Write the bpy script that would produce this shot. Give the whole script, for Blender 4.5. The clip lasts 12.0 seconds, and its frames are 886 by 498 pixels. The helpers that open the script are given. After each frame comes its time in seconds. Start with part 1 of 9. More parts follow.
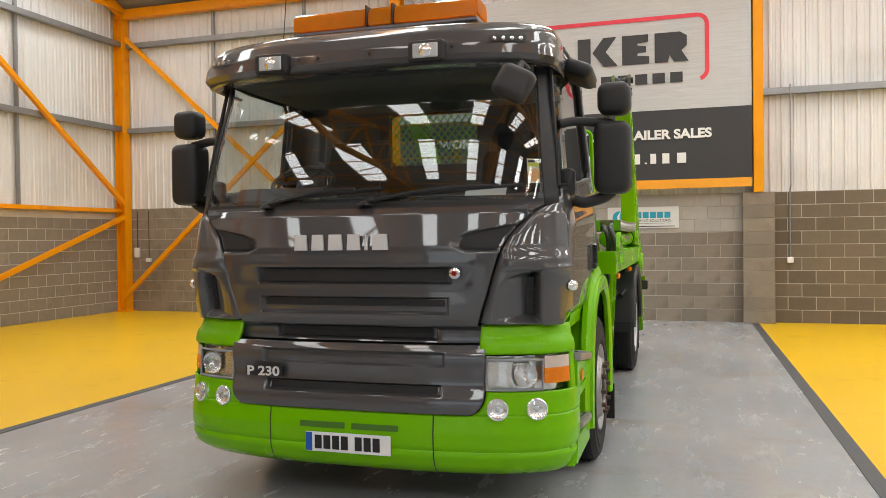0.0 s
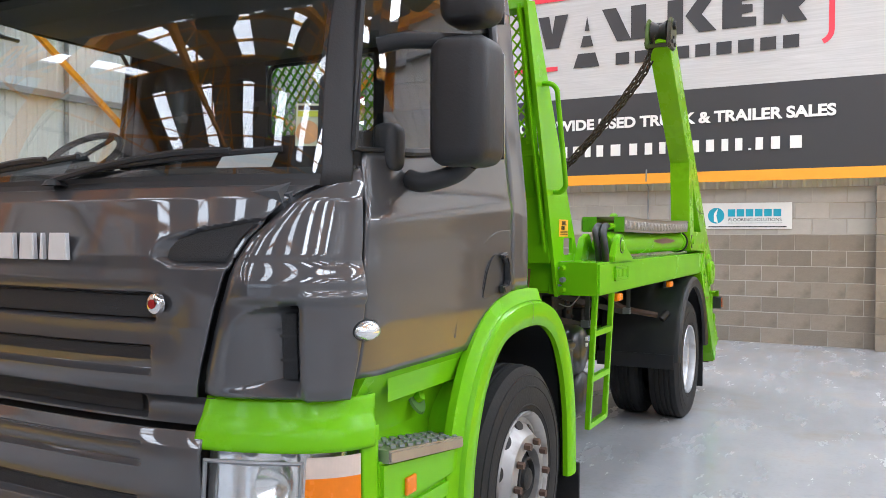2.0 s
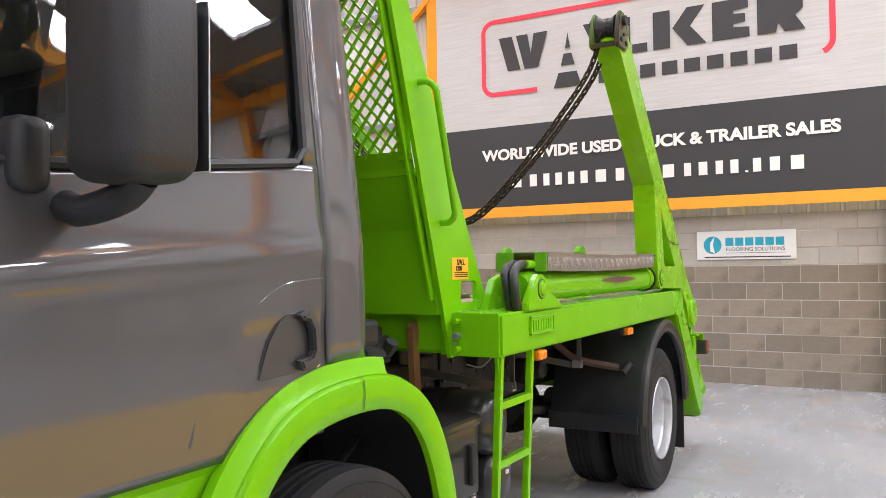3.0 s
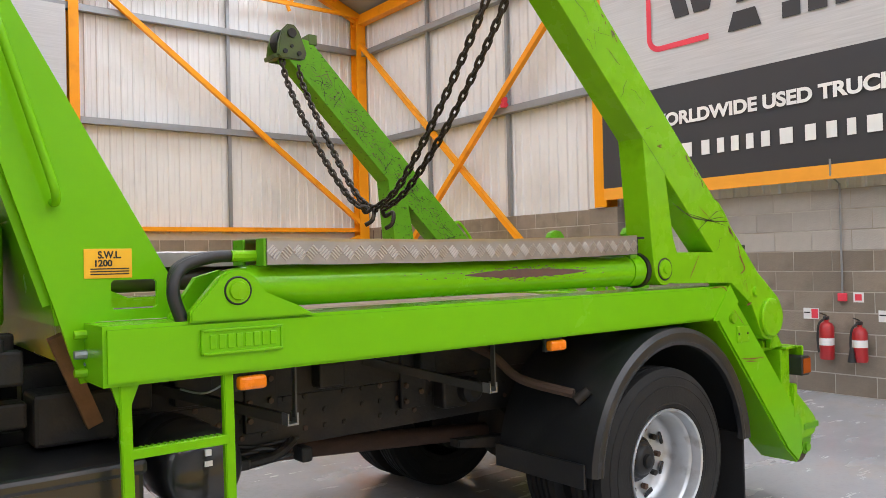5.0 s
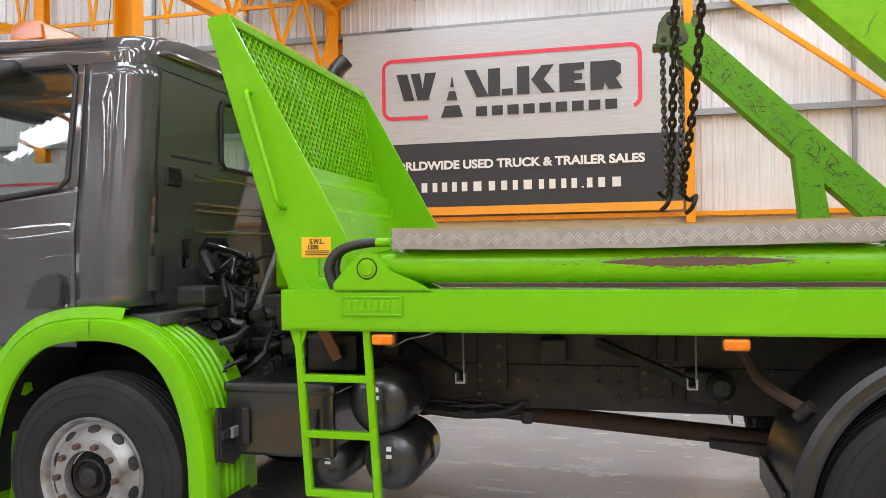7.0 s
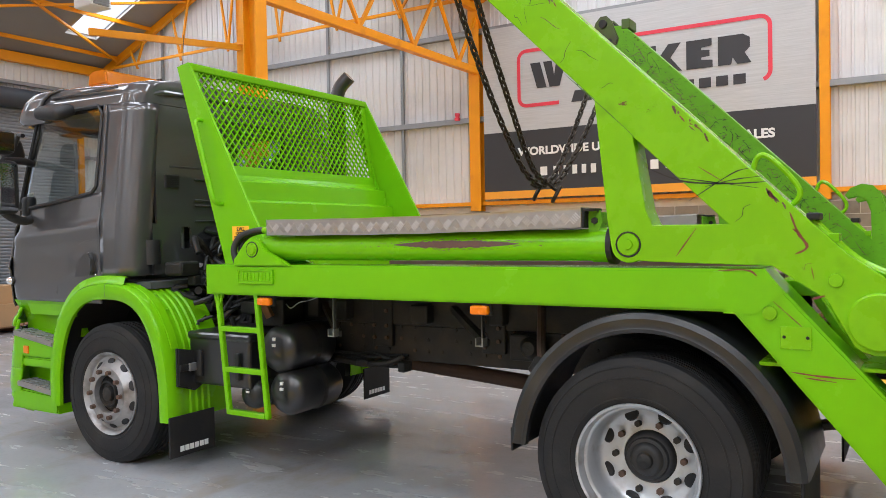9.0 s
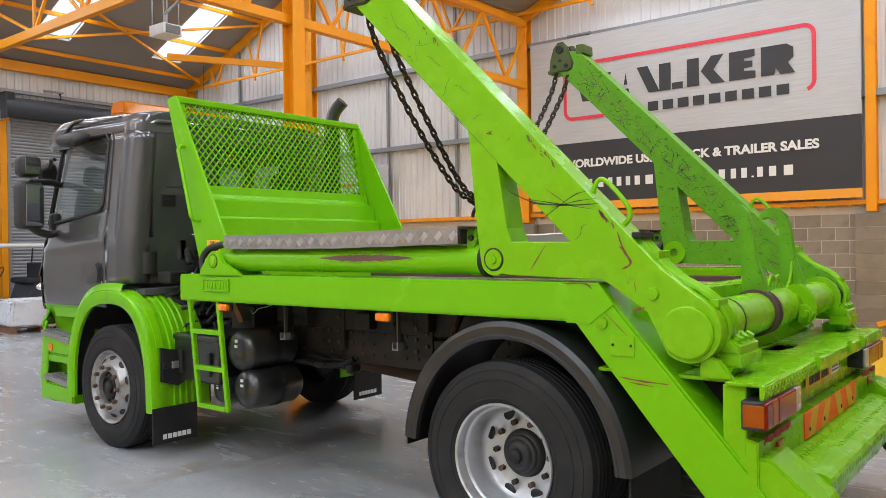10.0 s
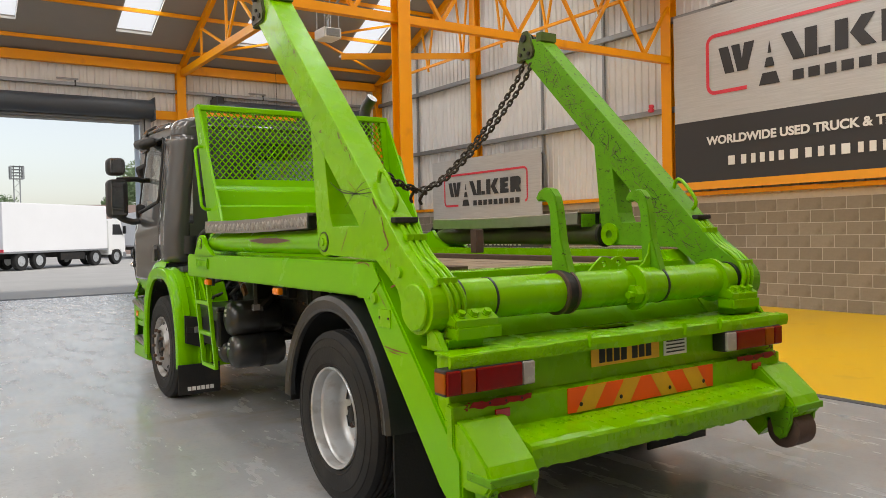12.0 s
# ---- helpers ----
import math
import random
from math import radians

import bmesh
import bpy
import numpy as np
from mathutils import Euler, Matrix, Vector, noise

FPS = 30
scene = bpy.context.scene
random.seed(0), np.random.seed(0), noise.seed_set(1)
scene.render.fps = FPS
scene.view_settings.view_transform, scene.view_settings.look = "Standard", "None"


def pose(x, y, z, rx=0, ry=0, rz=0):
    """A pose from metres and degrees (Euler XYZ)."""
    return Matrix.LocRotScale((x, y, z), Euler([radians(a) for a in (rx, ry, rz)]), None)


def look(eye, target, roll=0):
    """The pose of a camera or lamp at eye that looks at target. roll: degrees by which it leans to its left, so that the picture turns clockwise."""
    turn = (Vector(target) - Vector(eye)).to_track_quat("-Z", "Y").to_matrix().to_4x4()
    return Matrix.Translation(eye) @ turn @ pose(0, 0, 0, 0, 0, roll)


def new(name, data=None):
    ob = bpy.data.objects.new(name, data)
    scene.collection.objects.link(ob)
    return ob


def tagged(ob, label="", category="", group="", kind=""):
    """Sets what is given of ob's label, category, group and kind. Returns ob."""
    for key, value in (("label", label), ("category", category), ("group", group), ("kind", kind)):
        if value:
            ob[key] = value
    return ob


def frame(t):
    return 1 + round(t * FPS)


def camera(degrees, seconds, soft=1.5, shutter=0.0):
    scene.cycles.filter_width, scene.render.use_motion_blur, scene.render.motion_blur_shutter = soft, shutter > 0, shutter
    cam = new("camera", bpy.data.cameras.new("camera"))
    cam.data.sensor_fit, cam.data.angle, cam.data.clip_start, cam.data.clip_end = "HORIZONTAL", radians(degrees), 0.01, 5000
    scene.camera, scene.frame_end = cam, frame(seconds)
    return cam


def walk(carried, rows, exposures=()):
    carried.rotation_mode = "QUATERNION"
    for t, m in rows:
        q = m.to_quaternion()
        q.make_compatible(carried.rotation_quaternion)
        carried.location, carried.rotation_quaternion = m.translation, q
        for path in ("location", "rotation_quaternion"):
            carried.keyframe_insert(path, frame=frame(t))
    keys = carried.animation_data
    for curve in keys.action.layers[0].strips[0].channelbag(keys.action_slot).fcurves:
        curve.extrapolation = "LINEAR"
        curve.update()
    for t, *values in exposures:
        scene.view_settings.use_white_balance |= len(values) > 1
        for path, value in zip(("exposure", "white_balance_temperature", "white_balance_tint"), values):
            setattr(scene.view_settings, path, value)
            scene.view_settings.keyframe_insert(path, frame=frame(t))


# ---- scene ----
cam = camera(58.8, 12.0, soft=0.35)
PATH = [
    (0, (-4.087, -1.832, 1.565), (-2.178, -1.239, 1.537), -0.7),
    (0.5, (-3.602, -2.228, 1.554), (-1.732, -1.518, 1.555), -0.8),
    (1, (-3.008, -2.481, 1.559), (-1.182, -1.666, 1.555), -0.3),
    (1.5, (-2.373, -2.555, 1.559), (-0.585, -1.66, 1.528), -0.1),
    (2, (-1.729, -2.553, 1.588), (0.039, -1.619, 1.553), 0.2),
    (2.5, (-1.081, -2.536, 1.604), (0.681, -1.59, 1.597), 0.1),
    (3, (-0.476, -2.711, 1.638), (1.267, -1.73, 1.685), -0.7),
    (3.2, (-0.255, -2.822, 1.634), (1.468, -1.807, 1.685), -0.8),
    (4.8, (1.7, -3.691, 1.61), (3.024, -2.191, 1.64), -1.0),
    (5, (1.953, -3.821, 1.622), (3.176, -2.238, 1.647), -1.3),
    (5.5, (2.555, -4.066, 1.599), (3.472, -2.289, 1.618), -1.0),
    (6, (3.125, -4.312, 1.598), (3.569, -2.362, 1.63), -0.7),
    (6.5, (3.646, -4.446, 1.589), (3.558, -2.448, 1.616), 0.1),
    (7, (4.229, -4.626, 1.593), (3.743, -2.686, 1.605), -0.7),
    (7.2, (4.463, -4.707, 1.603), (3.87, -2.797, 1.61), -1.2),
    (8.8, (6.335, -4.836, 1.586), (5.336, -3.105, 1.543), -1.0),
    (9, (6.561, -4.791, 1.6), (5.519, -3.085, 1.564), -1.0),
    (9.5, (7.172, -4.733, 1.614), (6.028, -3.092, 1.594), -0.9),
    (10, (7.703, -4.566, 1.612), (6.458, -3.001, 1.605), -0.8),
    (10.5, (8.295, -4.404, 1.618), (6.95, -2.924, 1.62), -0.9),
    (10.8, (8.572, -4.267, 1.603), (7.17, -2.838, 1.599), -0.8),
    (11, (8.796, -4.136, 1.595), (7.348, -2.756, 1.59), -1.1),
    (11.5, (9.258, -3.734, 1.603), (7.703, -2.477, 1.581), -1.3),
    (11.7, (9.384, -3.555, 1.629), (7.794, -2.343, 1.585), -0.6),
    (12, (9.621, -3.248, 1.586), (7.96, -2.135, 1.542), -1.2),
]
walk(cam, [(t, look(eye, target, roll)) for t, eye, target, roll in PATH], exposures=[(0, 0.50, 6600, 9), (1, 0.60, 5850, 9), (2, 0.94, 5750, 12), (3, 0.96, 6080, 16), (5, 0.57, 6000, 13), (7, 0.76, 6020, 12), (9, 0.63, 5950, 12), (10.5, 0.57, 6080, 11), (12, 0.32, 6850, 10)])

# ---- light ----
world = bpy.data.worlds.new("sky")
world.use_nodes = True
scene.world = world
_wn = world.node_tree.nodes
_sky = _wn.new("ShaderNodeTexSky")
_sky.sky_type = "NISHITA"
_sky.sun_disc = False
_sky.sun_elevation = radians(54)
_sky.sun_rotation = radians(51)
_sky.air_density, _sky.dust_density = 1.0, 1.5
_haze = _wn.new("ShaderNodeHueSaturation")
_haze.inputs["Saturation"].default_value = 0.5
world.node_tree.links.new(_sky.outputs["Color"], _haze.inputs["Color"])
world.node_tree.links.new(_haze.outputs["Color"], _wn["Background"].inputs["Color"])
_wn["Background"].inputs["Strength"].default_value = 0.15
_sun = new("sun", bpy.data.lights.new("sun", "SUN"))
_sun.data.energy, _sun.data.angle, _sun.data.color = 1.5, radians(12), (1.0, 0.97, 0.92)
_sun.matrix_world = look((25, 20, 44), (0, 0, 0))
SKY_POWER = 54.0            # watts per skylight


# ---- materials ----
def mat(name, color, rough=0.5, metal=0.0, coat=0.0, var=0.12, scale=6.0, bump=0.0, bscale=80.0, dark=None, wear=0.0, wear_color=(0.12, 0.07, 0.05), wear_scale=4.0, emit=None, trans=0.0, rnd=0.0, spec=0.5, stretch=None):
    m = bpy.data.materials.new(name)
    m.use_nodes = True
    nt = m.node_tree
    n, l = nt.nodes, nt.links
    p = n["Principled BSDF"]
    p.inputs["Roughness"].default_value = rough
    p.inputs["Metallic"].default_value = metal
    p.inputs["Coat Weight"].default_value = coat
    p.inputs["Coat Roughness"].default_value = 0.035
    p.inputs["Specular IOR Level"].default_value = spec
    p.inputs["Transmission Weight"].default_value = trans
    tc = n.new("ShaderNodeTexCoord")
    no = n.new("ShaderNodeTexNoise")
    no.inputs["Scale"].default_value = scale
    no.inputs["Detail"].default_value = 8
    no.inputs["Roughness"].default_value = 0.62
    if stretch:
        ms = n.new("ShaderNodeMapping")
        ms.inputs["Scale"].default_value = stretch
        l.new(tc.outputs["Object"], ms.inputs["Vector"])
        l.new(ms.outputs["Vector"], no.inputs["Vector"])
    else:
        l.new(tc.outputs["Object"], no.inputs["Vector"])
    ra = n.new("ShaderNodeMix")
    ra.data_type = "RGBA"
    c = Vector(color)
    ra.inputs[6].default_value = (*(c * (1 - var)), 1)
    ra.inputs[7].default_value = (*[min(1, v * (1 + var)) for v in c], 1)
    l.new(no.outputs["Fac"], ra.inputs[0])
    col = ra.outputs[2]
    if rnd:
        oi = n.new("ShaderNodeObjectInfo")
        hv = n.new("ShaderNodeHueSaturation")
        mr = n.new("ShaderNodeMapRange")
        mr.inputs["To Min"].default_value, mr.inputs["To Max"].default_value = 1 - rnd, 1 + rnd
        l.new(oi.outputs["Random"], mr.inputs["Value"])
        l.new(mr.outputs["Result"], hv.inputs["Value"])
        l.new(col, hv.inputs["Color"])
        col = hv.outputs["Color"]
    if dark:
        n2 = n.new("ShaderNodeTexNoise")
        n2.inputs["Scale"].default_value, n2.inputs["Detail"].default_value = dark[0], 5
        l.new(tc.outputs["Object"], n2.inputs["Vector"])
        r2 = n.new("ShaderNodeValToRGB")
        r2.color_ramp.elements[0].position, r2.color_ramp.elements[1].position = dark[1], dark[2]
        r2.color_ramp.elements[0].color = (0, 0, 0, 1)
        l.new(n2.outputs["Fac"], r2.inputs["Fac"])
        mx = n.new("ShaderNodeMix")
        mx.data_type = "RGBA"
        mx.inputs[7].default_value = (*dark[3], 1)
        l.new(r2.outputs["Color"], mx.inputs[0])
        l.new(col, mx.inputs[6])
        col = mx.outputs[2]
    if wear:
        n3 = n.new("ShaderNodeTexNoise")
        n3.inputs["Scale"].default_value, n3.inputs["Detail"].default_value, n3.inputs["Roughness"].default_value = wear_scale, 10, 0.75
        mp = n.new("ShaderNodeMapping")
        mp.inputs["Scale"].default_value = (1.0, 1.0, 2.2)
        l.new(tc.outputs["Object"], mp.inputs["Vector"])
        l.new(mp.outputs["Vector"], n3.inputs["Vector"])
        r3 = n.new("ShaderNodeValToRGB")
        r3.color_ramp.elements[0].position, r3.color_ramp.elements[1].position = 0.74 - wear, 0.76 - wear
        l.new(n3.outputs["Fac"], r3.inputs["Fac"])
        m3 = n.new("ShaderNodeMix")
        m3.data_type = "RGBA"
        m3.inputs[7].default_value = (*wear_color, 1)
        l.new(r3.outputs["Color"], m3.inputs[0])
        l.new(col, m3.inputs[6])
        col = m3.outputs[2]
    l.new(col, p.inputs["Base Color"])
    rr = n.new("ShaderNodeMapRange")
    rr.inputs["To Min"].default_value, rr.inputs["To Max"].default_value = max(0.0, rough - 0.08), min(1, rough + 0.1)
    l.new(no.outputs["Fac"], rr.inputs["Value"])
    l.new(rr.outputs["Result"], p.inputs["Roughness"])
    if bump:
        nb = n.new("ShaderNodeTexNoise")
        nb.inputs["Scale"].default_value, nb.inputs["Detail"].default_value = bscale, 4
        l.new(tc.outputs["Object"], nb.inputs["Vector"])
        bu = n.new("ShaderNodeBump")
        bu.inputs["Strength"].default_value, bu.inputs["Distance"].default_value = bump, 0.01
        l.new(nb.outputs["Fac"], bu.inputs["Height"])
        l.new(bu.outputs["Normal"], p.inputs["Normal"])
    if emit:
        p.inputs["Emission Color"].default_value = (*emit[0], 1)
        p.inputs["Emission Strength"].default_value = emit[1]
    return m


def glass_mat(name, tint=(0.75, 0.8, 0.78), gloss=0.12):
    """A thin pane: clear straight on, glossier at a slant."""
    m = bpy.data.materials.new(name)
    m.use_nodes = True
    n, l = m.node_tree.nodes, m.node_tree.links
    n.remove(n["Principled BSDF"])
    tr, gl, lw, mi = n.new("ShaderNodeBsdfTransparent"), n.new("ShaderNodeBsdfGlossy"), n.new("ShaderNodeLayerWeight"), n.new("ShaderNodeMixShader")
    tr.inputs["Color"].default_value = (*tint, 1)
    gl.inputs["Roughness"].default_value = 0.01
    po, ad = n.new("ShaderNodeMath"), n.new("ShaderNodeMath")
    po.operation, ad.operation = "POWER", "MULTIPLY_ADD"
    po.inputs[1].default_value = 4.0
    ad.inputs[1].default_value, ad.inputs[2].default_value = 0.8, gloss
    lw.inputs["Blend"].default_value = 0.5
    l.new(lw.outputs["Facing"], po.inputs[0])
    l.new(po.outputs[0], ad.inputs[0])
    l.new(ad.outputs[0], mi.inputs["Fac"])
    l.new(tr.outputs[0], mi.inputs[1])
    l.new(gl.outputs[0], mi.inputs[2])
    l.new(mi.outputs[0], n["Material Output"].inputs["Surface"])
    return m


GREEN = (0.165, 0.473, 0.000)
RUST = (0.10, 0.045, 0.025)
M_GREEN = mat("green_gloss_paint", GREEN, 0.24, coat=0.10, spec=0.16, var=0.07, scale=3.0, bump=0.02, bscale=20)
M_GREENW = mat("green_worn_paint", (0.185, 0.46, 0.0), 0.26, coat=0.10, spec=0.16, var=0.12, scale=5.0, bump=0.07, bscale=18, dark=(5.0, 0.62, 0.86, (0.11, 0.25, 0.0)), wear=0.085, wear_color=RUST, wear_scale=3.0)
M_SCRAPE = mat("red_primer_scrape", (0.16, 0.03, 0.022), 0.6, var=0.35, scale=40)
M_PALE = mat("pale_clear_lens", (0.62, 0.50, 0.42), 0.12, coat=1.0, var=0.15, scale=30)
M_TAILAMB = mat("dull_amber_tail_lens", (0.30, 0.06, 0.002), 0.2, spec=0.25, coat=0.1, var=0.2, scale=20)
M_DULLW = mat("dull_clear_tail_lens", (0.36, 0.33, 0.31), 0.25, coat=0.6, var=0.15, scale=20)
# Lighter copy of the treadplate metal: the light the bars catch is its colour.
M_STUD = mat("lit_tread_bar", (0.62, 0.59, 0.56), 0.3, metal=0.85, var=0.1, scale=30)
M_LINING = mat("grey_headlining", (0.17, 0.17, 0.17), 0.9, var=0.08, scale=20)
M_WOODW = mat("weathered_brown_timber", (0.20, 0.095, 0.04), 0.8, var=0.4, scale=18, bump=0.2)
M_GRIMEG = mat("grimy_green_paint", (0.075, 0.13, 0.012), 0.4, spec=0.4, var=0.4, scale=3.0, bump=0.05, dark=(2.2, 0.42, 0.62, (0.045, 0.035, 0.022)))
M_GREENS = mat("green_scuffed_paint", (0.115, 0.33, 0.004), 0.5, spec=0.25, var=0.3, scale=9.0, bump=0.1, bscale=40, wear=0.150, wear_color=(0.055, 0.085, 0.014), wear_scale=24.0)
M_BARE = mat("scraped_pale_paint", (0.34, 0.32, 0.24), 0.7, var=0.35, scale=14, bump=0.2, bscale=60, dark=(9.0, 0.48, 0.56, (0.13, 0.33, 0.006)))
M_GREY = mat("cab_grey_metallic", (0.060, 0.059, 0.062), 0.42, metal=0.2, spec=0.3, coat=1.0, var=0.06, scale=2.0)
M_GREY.node_tree.nodes["Principled BSDF"].inputs["Coat IOR"].default_value = 1.68
M_GREYD = mat("dark_grey_moulding", (0.035, 0.035, 0.037), 0.35, coat=0.4, var=0.08)
M_GLOSSB = mat("glossy_black_paint", (0.012, 0.012, 0.013), 0.37, coat=0.5, var=0.3, scale=6, bump=0.04, bscale=30, dark=(4.0, 0.55, 0.8, (0.035, 0.028, 0.022)))
M_SLOT = mat("black_grille_mesh", (0.012, 0.012, 0.013), 0.6, var=0.2, scale=60, bump=0.3, bscale=300)
M_BLACK = mat("black_plastic", (0.016, 0.016, 0.017), 0.5, var=0.2, scale=12, bump=0.1, bscale=150)
M_GUARD = mat("mudguard_plastic", (0.014, 0.015, 0.017), 0.36, var=0.3, scale=7, bump=0.08, bscale=60, dark=(4.0, 0.5, 0.75, (0.03, 0.03, 0.03)))
M_RUBBER = mat("tyre_rubber", (0.014, 0.014, 0.0145), 0.72, spec=0.35, var=0.3, scale=9, bump=0.2, bscale=60, dark=(3.0, 0.5, 0.8, (0.035, 0.032, 0.028)))
M_CHASSIS = mat("grimy_chassis_paint", (0.015, 0.0145, 0.014), 0.55, spec=0.35, var=0.5, scale=7, bump=0.3, bscale=40, dark=(5.0, 0.5, 0.75, (0.042, 0.03, 0.021)))
M_BROWN = mat("rusty_steel", (0.085, 0.05, 0.035), 0.8, var=0.4, scale=10, bump=0.3, bscale=60)
# Body green darkened: shade of slots and recesses as colour, also seam lines.
M_GREEND = mat("recess_shade_and_seam_green", (0.05, 0.15, 0.006), 0.5, var=0.1)
M_SILVERD = mat("dusty_wheel_paint", (0.36, 0.355, 0.35), 0.42, metal=0.55, var=0.2, scale=12, bump=0.05, dark=(8.0, 0.48, 0.75, (0.15, 0.13, 0.115)))
M_SILVER = mat("silver_wheel_paint", (0.53, 0.55, 0.57), 0.38, metal=0.6, var=0.15, scale=12, bump=0.05, dark=(8.0, 0.55, 0.8, (0.25, 0.22, 0.2)))
M_ALU = mat("aluminium_treadplate", (0.40, 0.375, 0.35), 0.36, metal=0.85, var=0.15, scale=14, bump=0.05, dark=(9.0, 0.55, 0.8, (0.35, 0.31, 0.27)))
M_REFL = mat("bright_reflector", (0.88, 0.88, 0.87), 0.16, metal=0.85, var=0.08, scale=25, bump=0.08, bscale=60)
M_MARK = mat("satin_metal_mark", (0.78, 0.78, 0.78), 0.35, metal=0.35, var=0.04)
M_CHROME = mat("chrome", (0.75, 0.75, 0.75), 0.08, metal=1.0, var=0.03)
M_STEELG = mat("galvanised_steel", (0.3, 0.31, 0.32), 0.45, metal=0.6, var=0.15, scale=8)
M_WORNST = mat("worn_dark_steel", (0.10, 0.10, 0.10), 0.5, metal=0.5, var=0.3, scale=20)
M_CHAIN = mat("oily_chain_steel", (0.045, 0.036, 0.028), 0.42, metal=0.8, var=0.5, scale=30, bump=0.2)
M_ORANGE = mat("orange_steel_paint", (0.84, 0.325, 0.0), 0.42, spec=0.3, var=0.1, scale=3.0, bump=0.03, bscale=30, dark=(2.0, 0.62, 0.8, (0.6, 0.2, 0.01)))
M_AMBER = mat("amber_lens", (0.78, 0.20, 0.0), 0.25, coat=0.25, var=0.2, scale=20, spec=0.3)
M_BEACON = mat("amber_beacon_lens", (0.95, 0.33, 0.012), 0.16, coat=0.9, var=0.45, scale=9)
M_BEACON.node_tree.nodes["Principled BSDF"].inputs["Subsurface Weight"].default_value = 0.0
_bn, _bl = M_BEACON.node_tree.nodes, M_BEACON.node_tree.links
_bt, _bm = _bn.new("ShaderNodeBsdfTranslucent"), _bn.new("ShaderNodeMixShader")
_bt.inputs["Color"].default_value = (1.0, 0.40, 0.02, 1)
_bm.inputs["Fac"].default_value = 0.55
_bl.new(_bn["Principled BSDF"].outputs[0], _bm.inputs[1])
_bl.new(_bt.outputs[0], _bm.inputs[2])
_bl.new(_bm.outputs[0], _bn["Material Output"].inputs["Surface"])
M_RED = mat("red_lens", (0.19, 0.003, 0.003), 0.2, spec=0.25, coat=0.1, var=0.2, scale=20)
M_REFLECT = mat("red_reflector", (0.50, 0.006, 0.012), 0.15, coat=0.6, var=0.1, scale=60)
M_DIRTYRED = mat("grimy_red_marking", (0.30, 0.008, 0.010), 0.5, spec=0.25, var=0.4, scale=16)
M_CLEAR = glass_mat("clear_lens", (0.95, 0.96, 0.96), 0.06)
M_GLASS = glass_mat("tinted_cab_glass", (0.76, 0.83, 0.83), 0.115)
M_MIRROR = mat("mirror_glass", (0.50, 0.52, 0.54), 0.02, metal=1.0, var=0.01)
M_INT = mat("cab_interior_plastic", (0.08, 0.083, 0.088), 0.65, var=0.2, scale=10, bump=0.1)
M_SEAT = mat("seat_fabric", (0.035, 0.036, 0.04), 0.9, var=0.3, scale=20, bump=0.2)
M_WHITE = mat("white_plastic", (0.75, 0.75, 0.74), 0.5, var=0.06, scale=8)
M_OFFWHITE = mat("white_print", (0.8, 0.8, 0.78), 0.6, var=0.02)
M_YPLATE = mat("yellow_reflective", (0.75, 0.42, 0.02), 0.4, var=0.1, scale=20)
M_YSIGN = mat("yellow_sticker", (0.85, 0.45, 0.01), 0.45, var=0.08, scale=12)
M_INK = mat("black_print", (0.012, 0.012, 0.013), 0.6, var=0.05)
M_BLUE = mat("blue_print", (0.01, 0.09, 0.42), 0.5, var=0.05)
M_TEAL = mat("teal_print", (0.02, 0.35, 0.5), 0.5, var=0.05)
M_FLUO = mat("fluorescent_red_orange", (1.0, 0.095, 0.0), 0.45, var=0.12, scale=14)
M_CHEVY = mat("amber_chevron_stripe", (0.72, 0.36, 0.012), 0.45, var=0.12, scale=14)
M_STICKY = mat("cream_sticker", (0.74, 0.72, 0.50), 0.6, var=0.05)
M_PEACH = mat("peach_print", (0.80, 0.40, 0.17), 0.6, var=0.06)
M_LIME = mat("lime_yellow_print", (0.72, 0.70, 0.05), 0.6, var=0.06)
M_RED_P = mat("red_print", (0.72, 0.045, 0.075), 0.55, var=0.04)
M_EXTRED = mat("red_bottle_paint", (0.40, 0.018, 0.022), 0.35, coat=0.4, var=0.08, scale=8)
M_BRUSHED = mat("brushed_silver_print", (0.50, 0.50, 0.505), 0.5, var=0.30, scale=2.2, bump=0.02, stretch=(0.7, 1.0, 26.0))
M_DARKP = mat("charcoal_print", (0.036, 0.036, 0.04), 0.6, var=0.06, scale=2)
M_BANO = mat("orange_banner_edge", (0.85, 0.36, 0.02), 0.55, var=0.08)
M_BLOCK = mat("concrete_block", (0.245, 0.207, 0.163), 0.9, var=0.22, scale=7, bump=0.5, bscale=90, rnd=0.17, dark=(4.0, 0.50, 0.75, (0.19, 0.157, 0.12)))
M_BLOCKG = mat("grey_brown_block", (0.285, 0.248, 0.203), 0.9, var=0.2, scale=7, bump=0.5, bscale=90, rnd=0.14, dark=(4.0, 0.52, 0.78, (0.22, 0.185, 0.145)))
M_BLOCKD = mat("dark_brown_block", (0.155, 0.122, 0.088), 0.9, var=0.18, scale=9, bump=0.5, bscale=90, rnd=0.16)
M_BLOCKL = mat("pale_concrete_block", (0.40, 0.375, 0.34), 0.9, var=0.12, scale=9, bump=0.45, bscale=90, rnd=0.09)
M_MORTAR = mat("mortar", (0.46, 0.43, 0.38), 0.95, var=0.2, scale=20, bump=0.3, dark=(1.3, 0.44, 0.60, (0.32, 0.285, 0.235)))
M_MORTARL = mat("pale_mortar", (0.54, 0.51, 0.46), 0.95, var=0.2, scale=9, bump=0.3)
M_CLAD = mat("white_liner_sheet", (0.72, 0.715, 0.71), 0.5, var=0.07, scale=0.9, dark=(0.7, 0.55, 0.85, (0.53, 0.52, 0.505)))
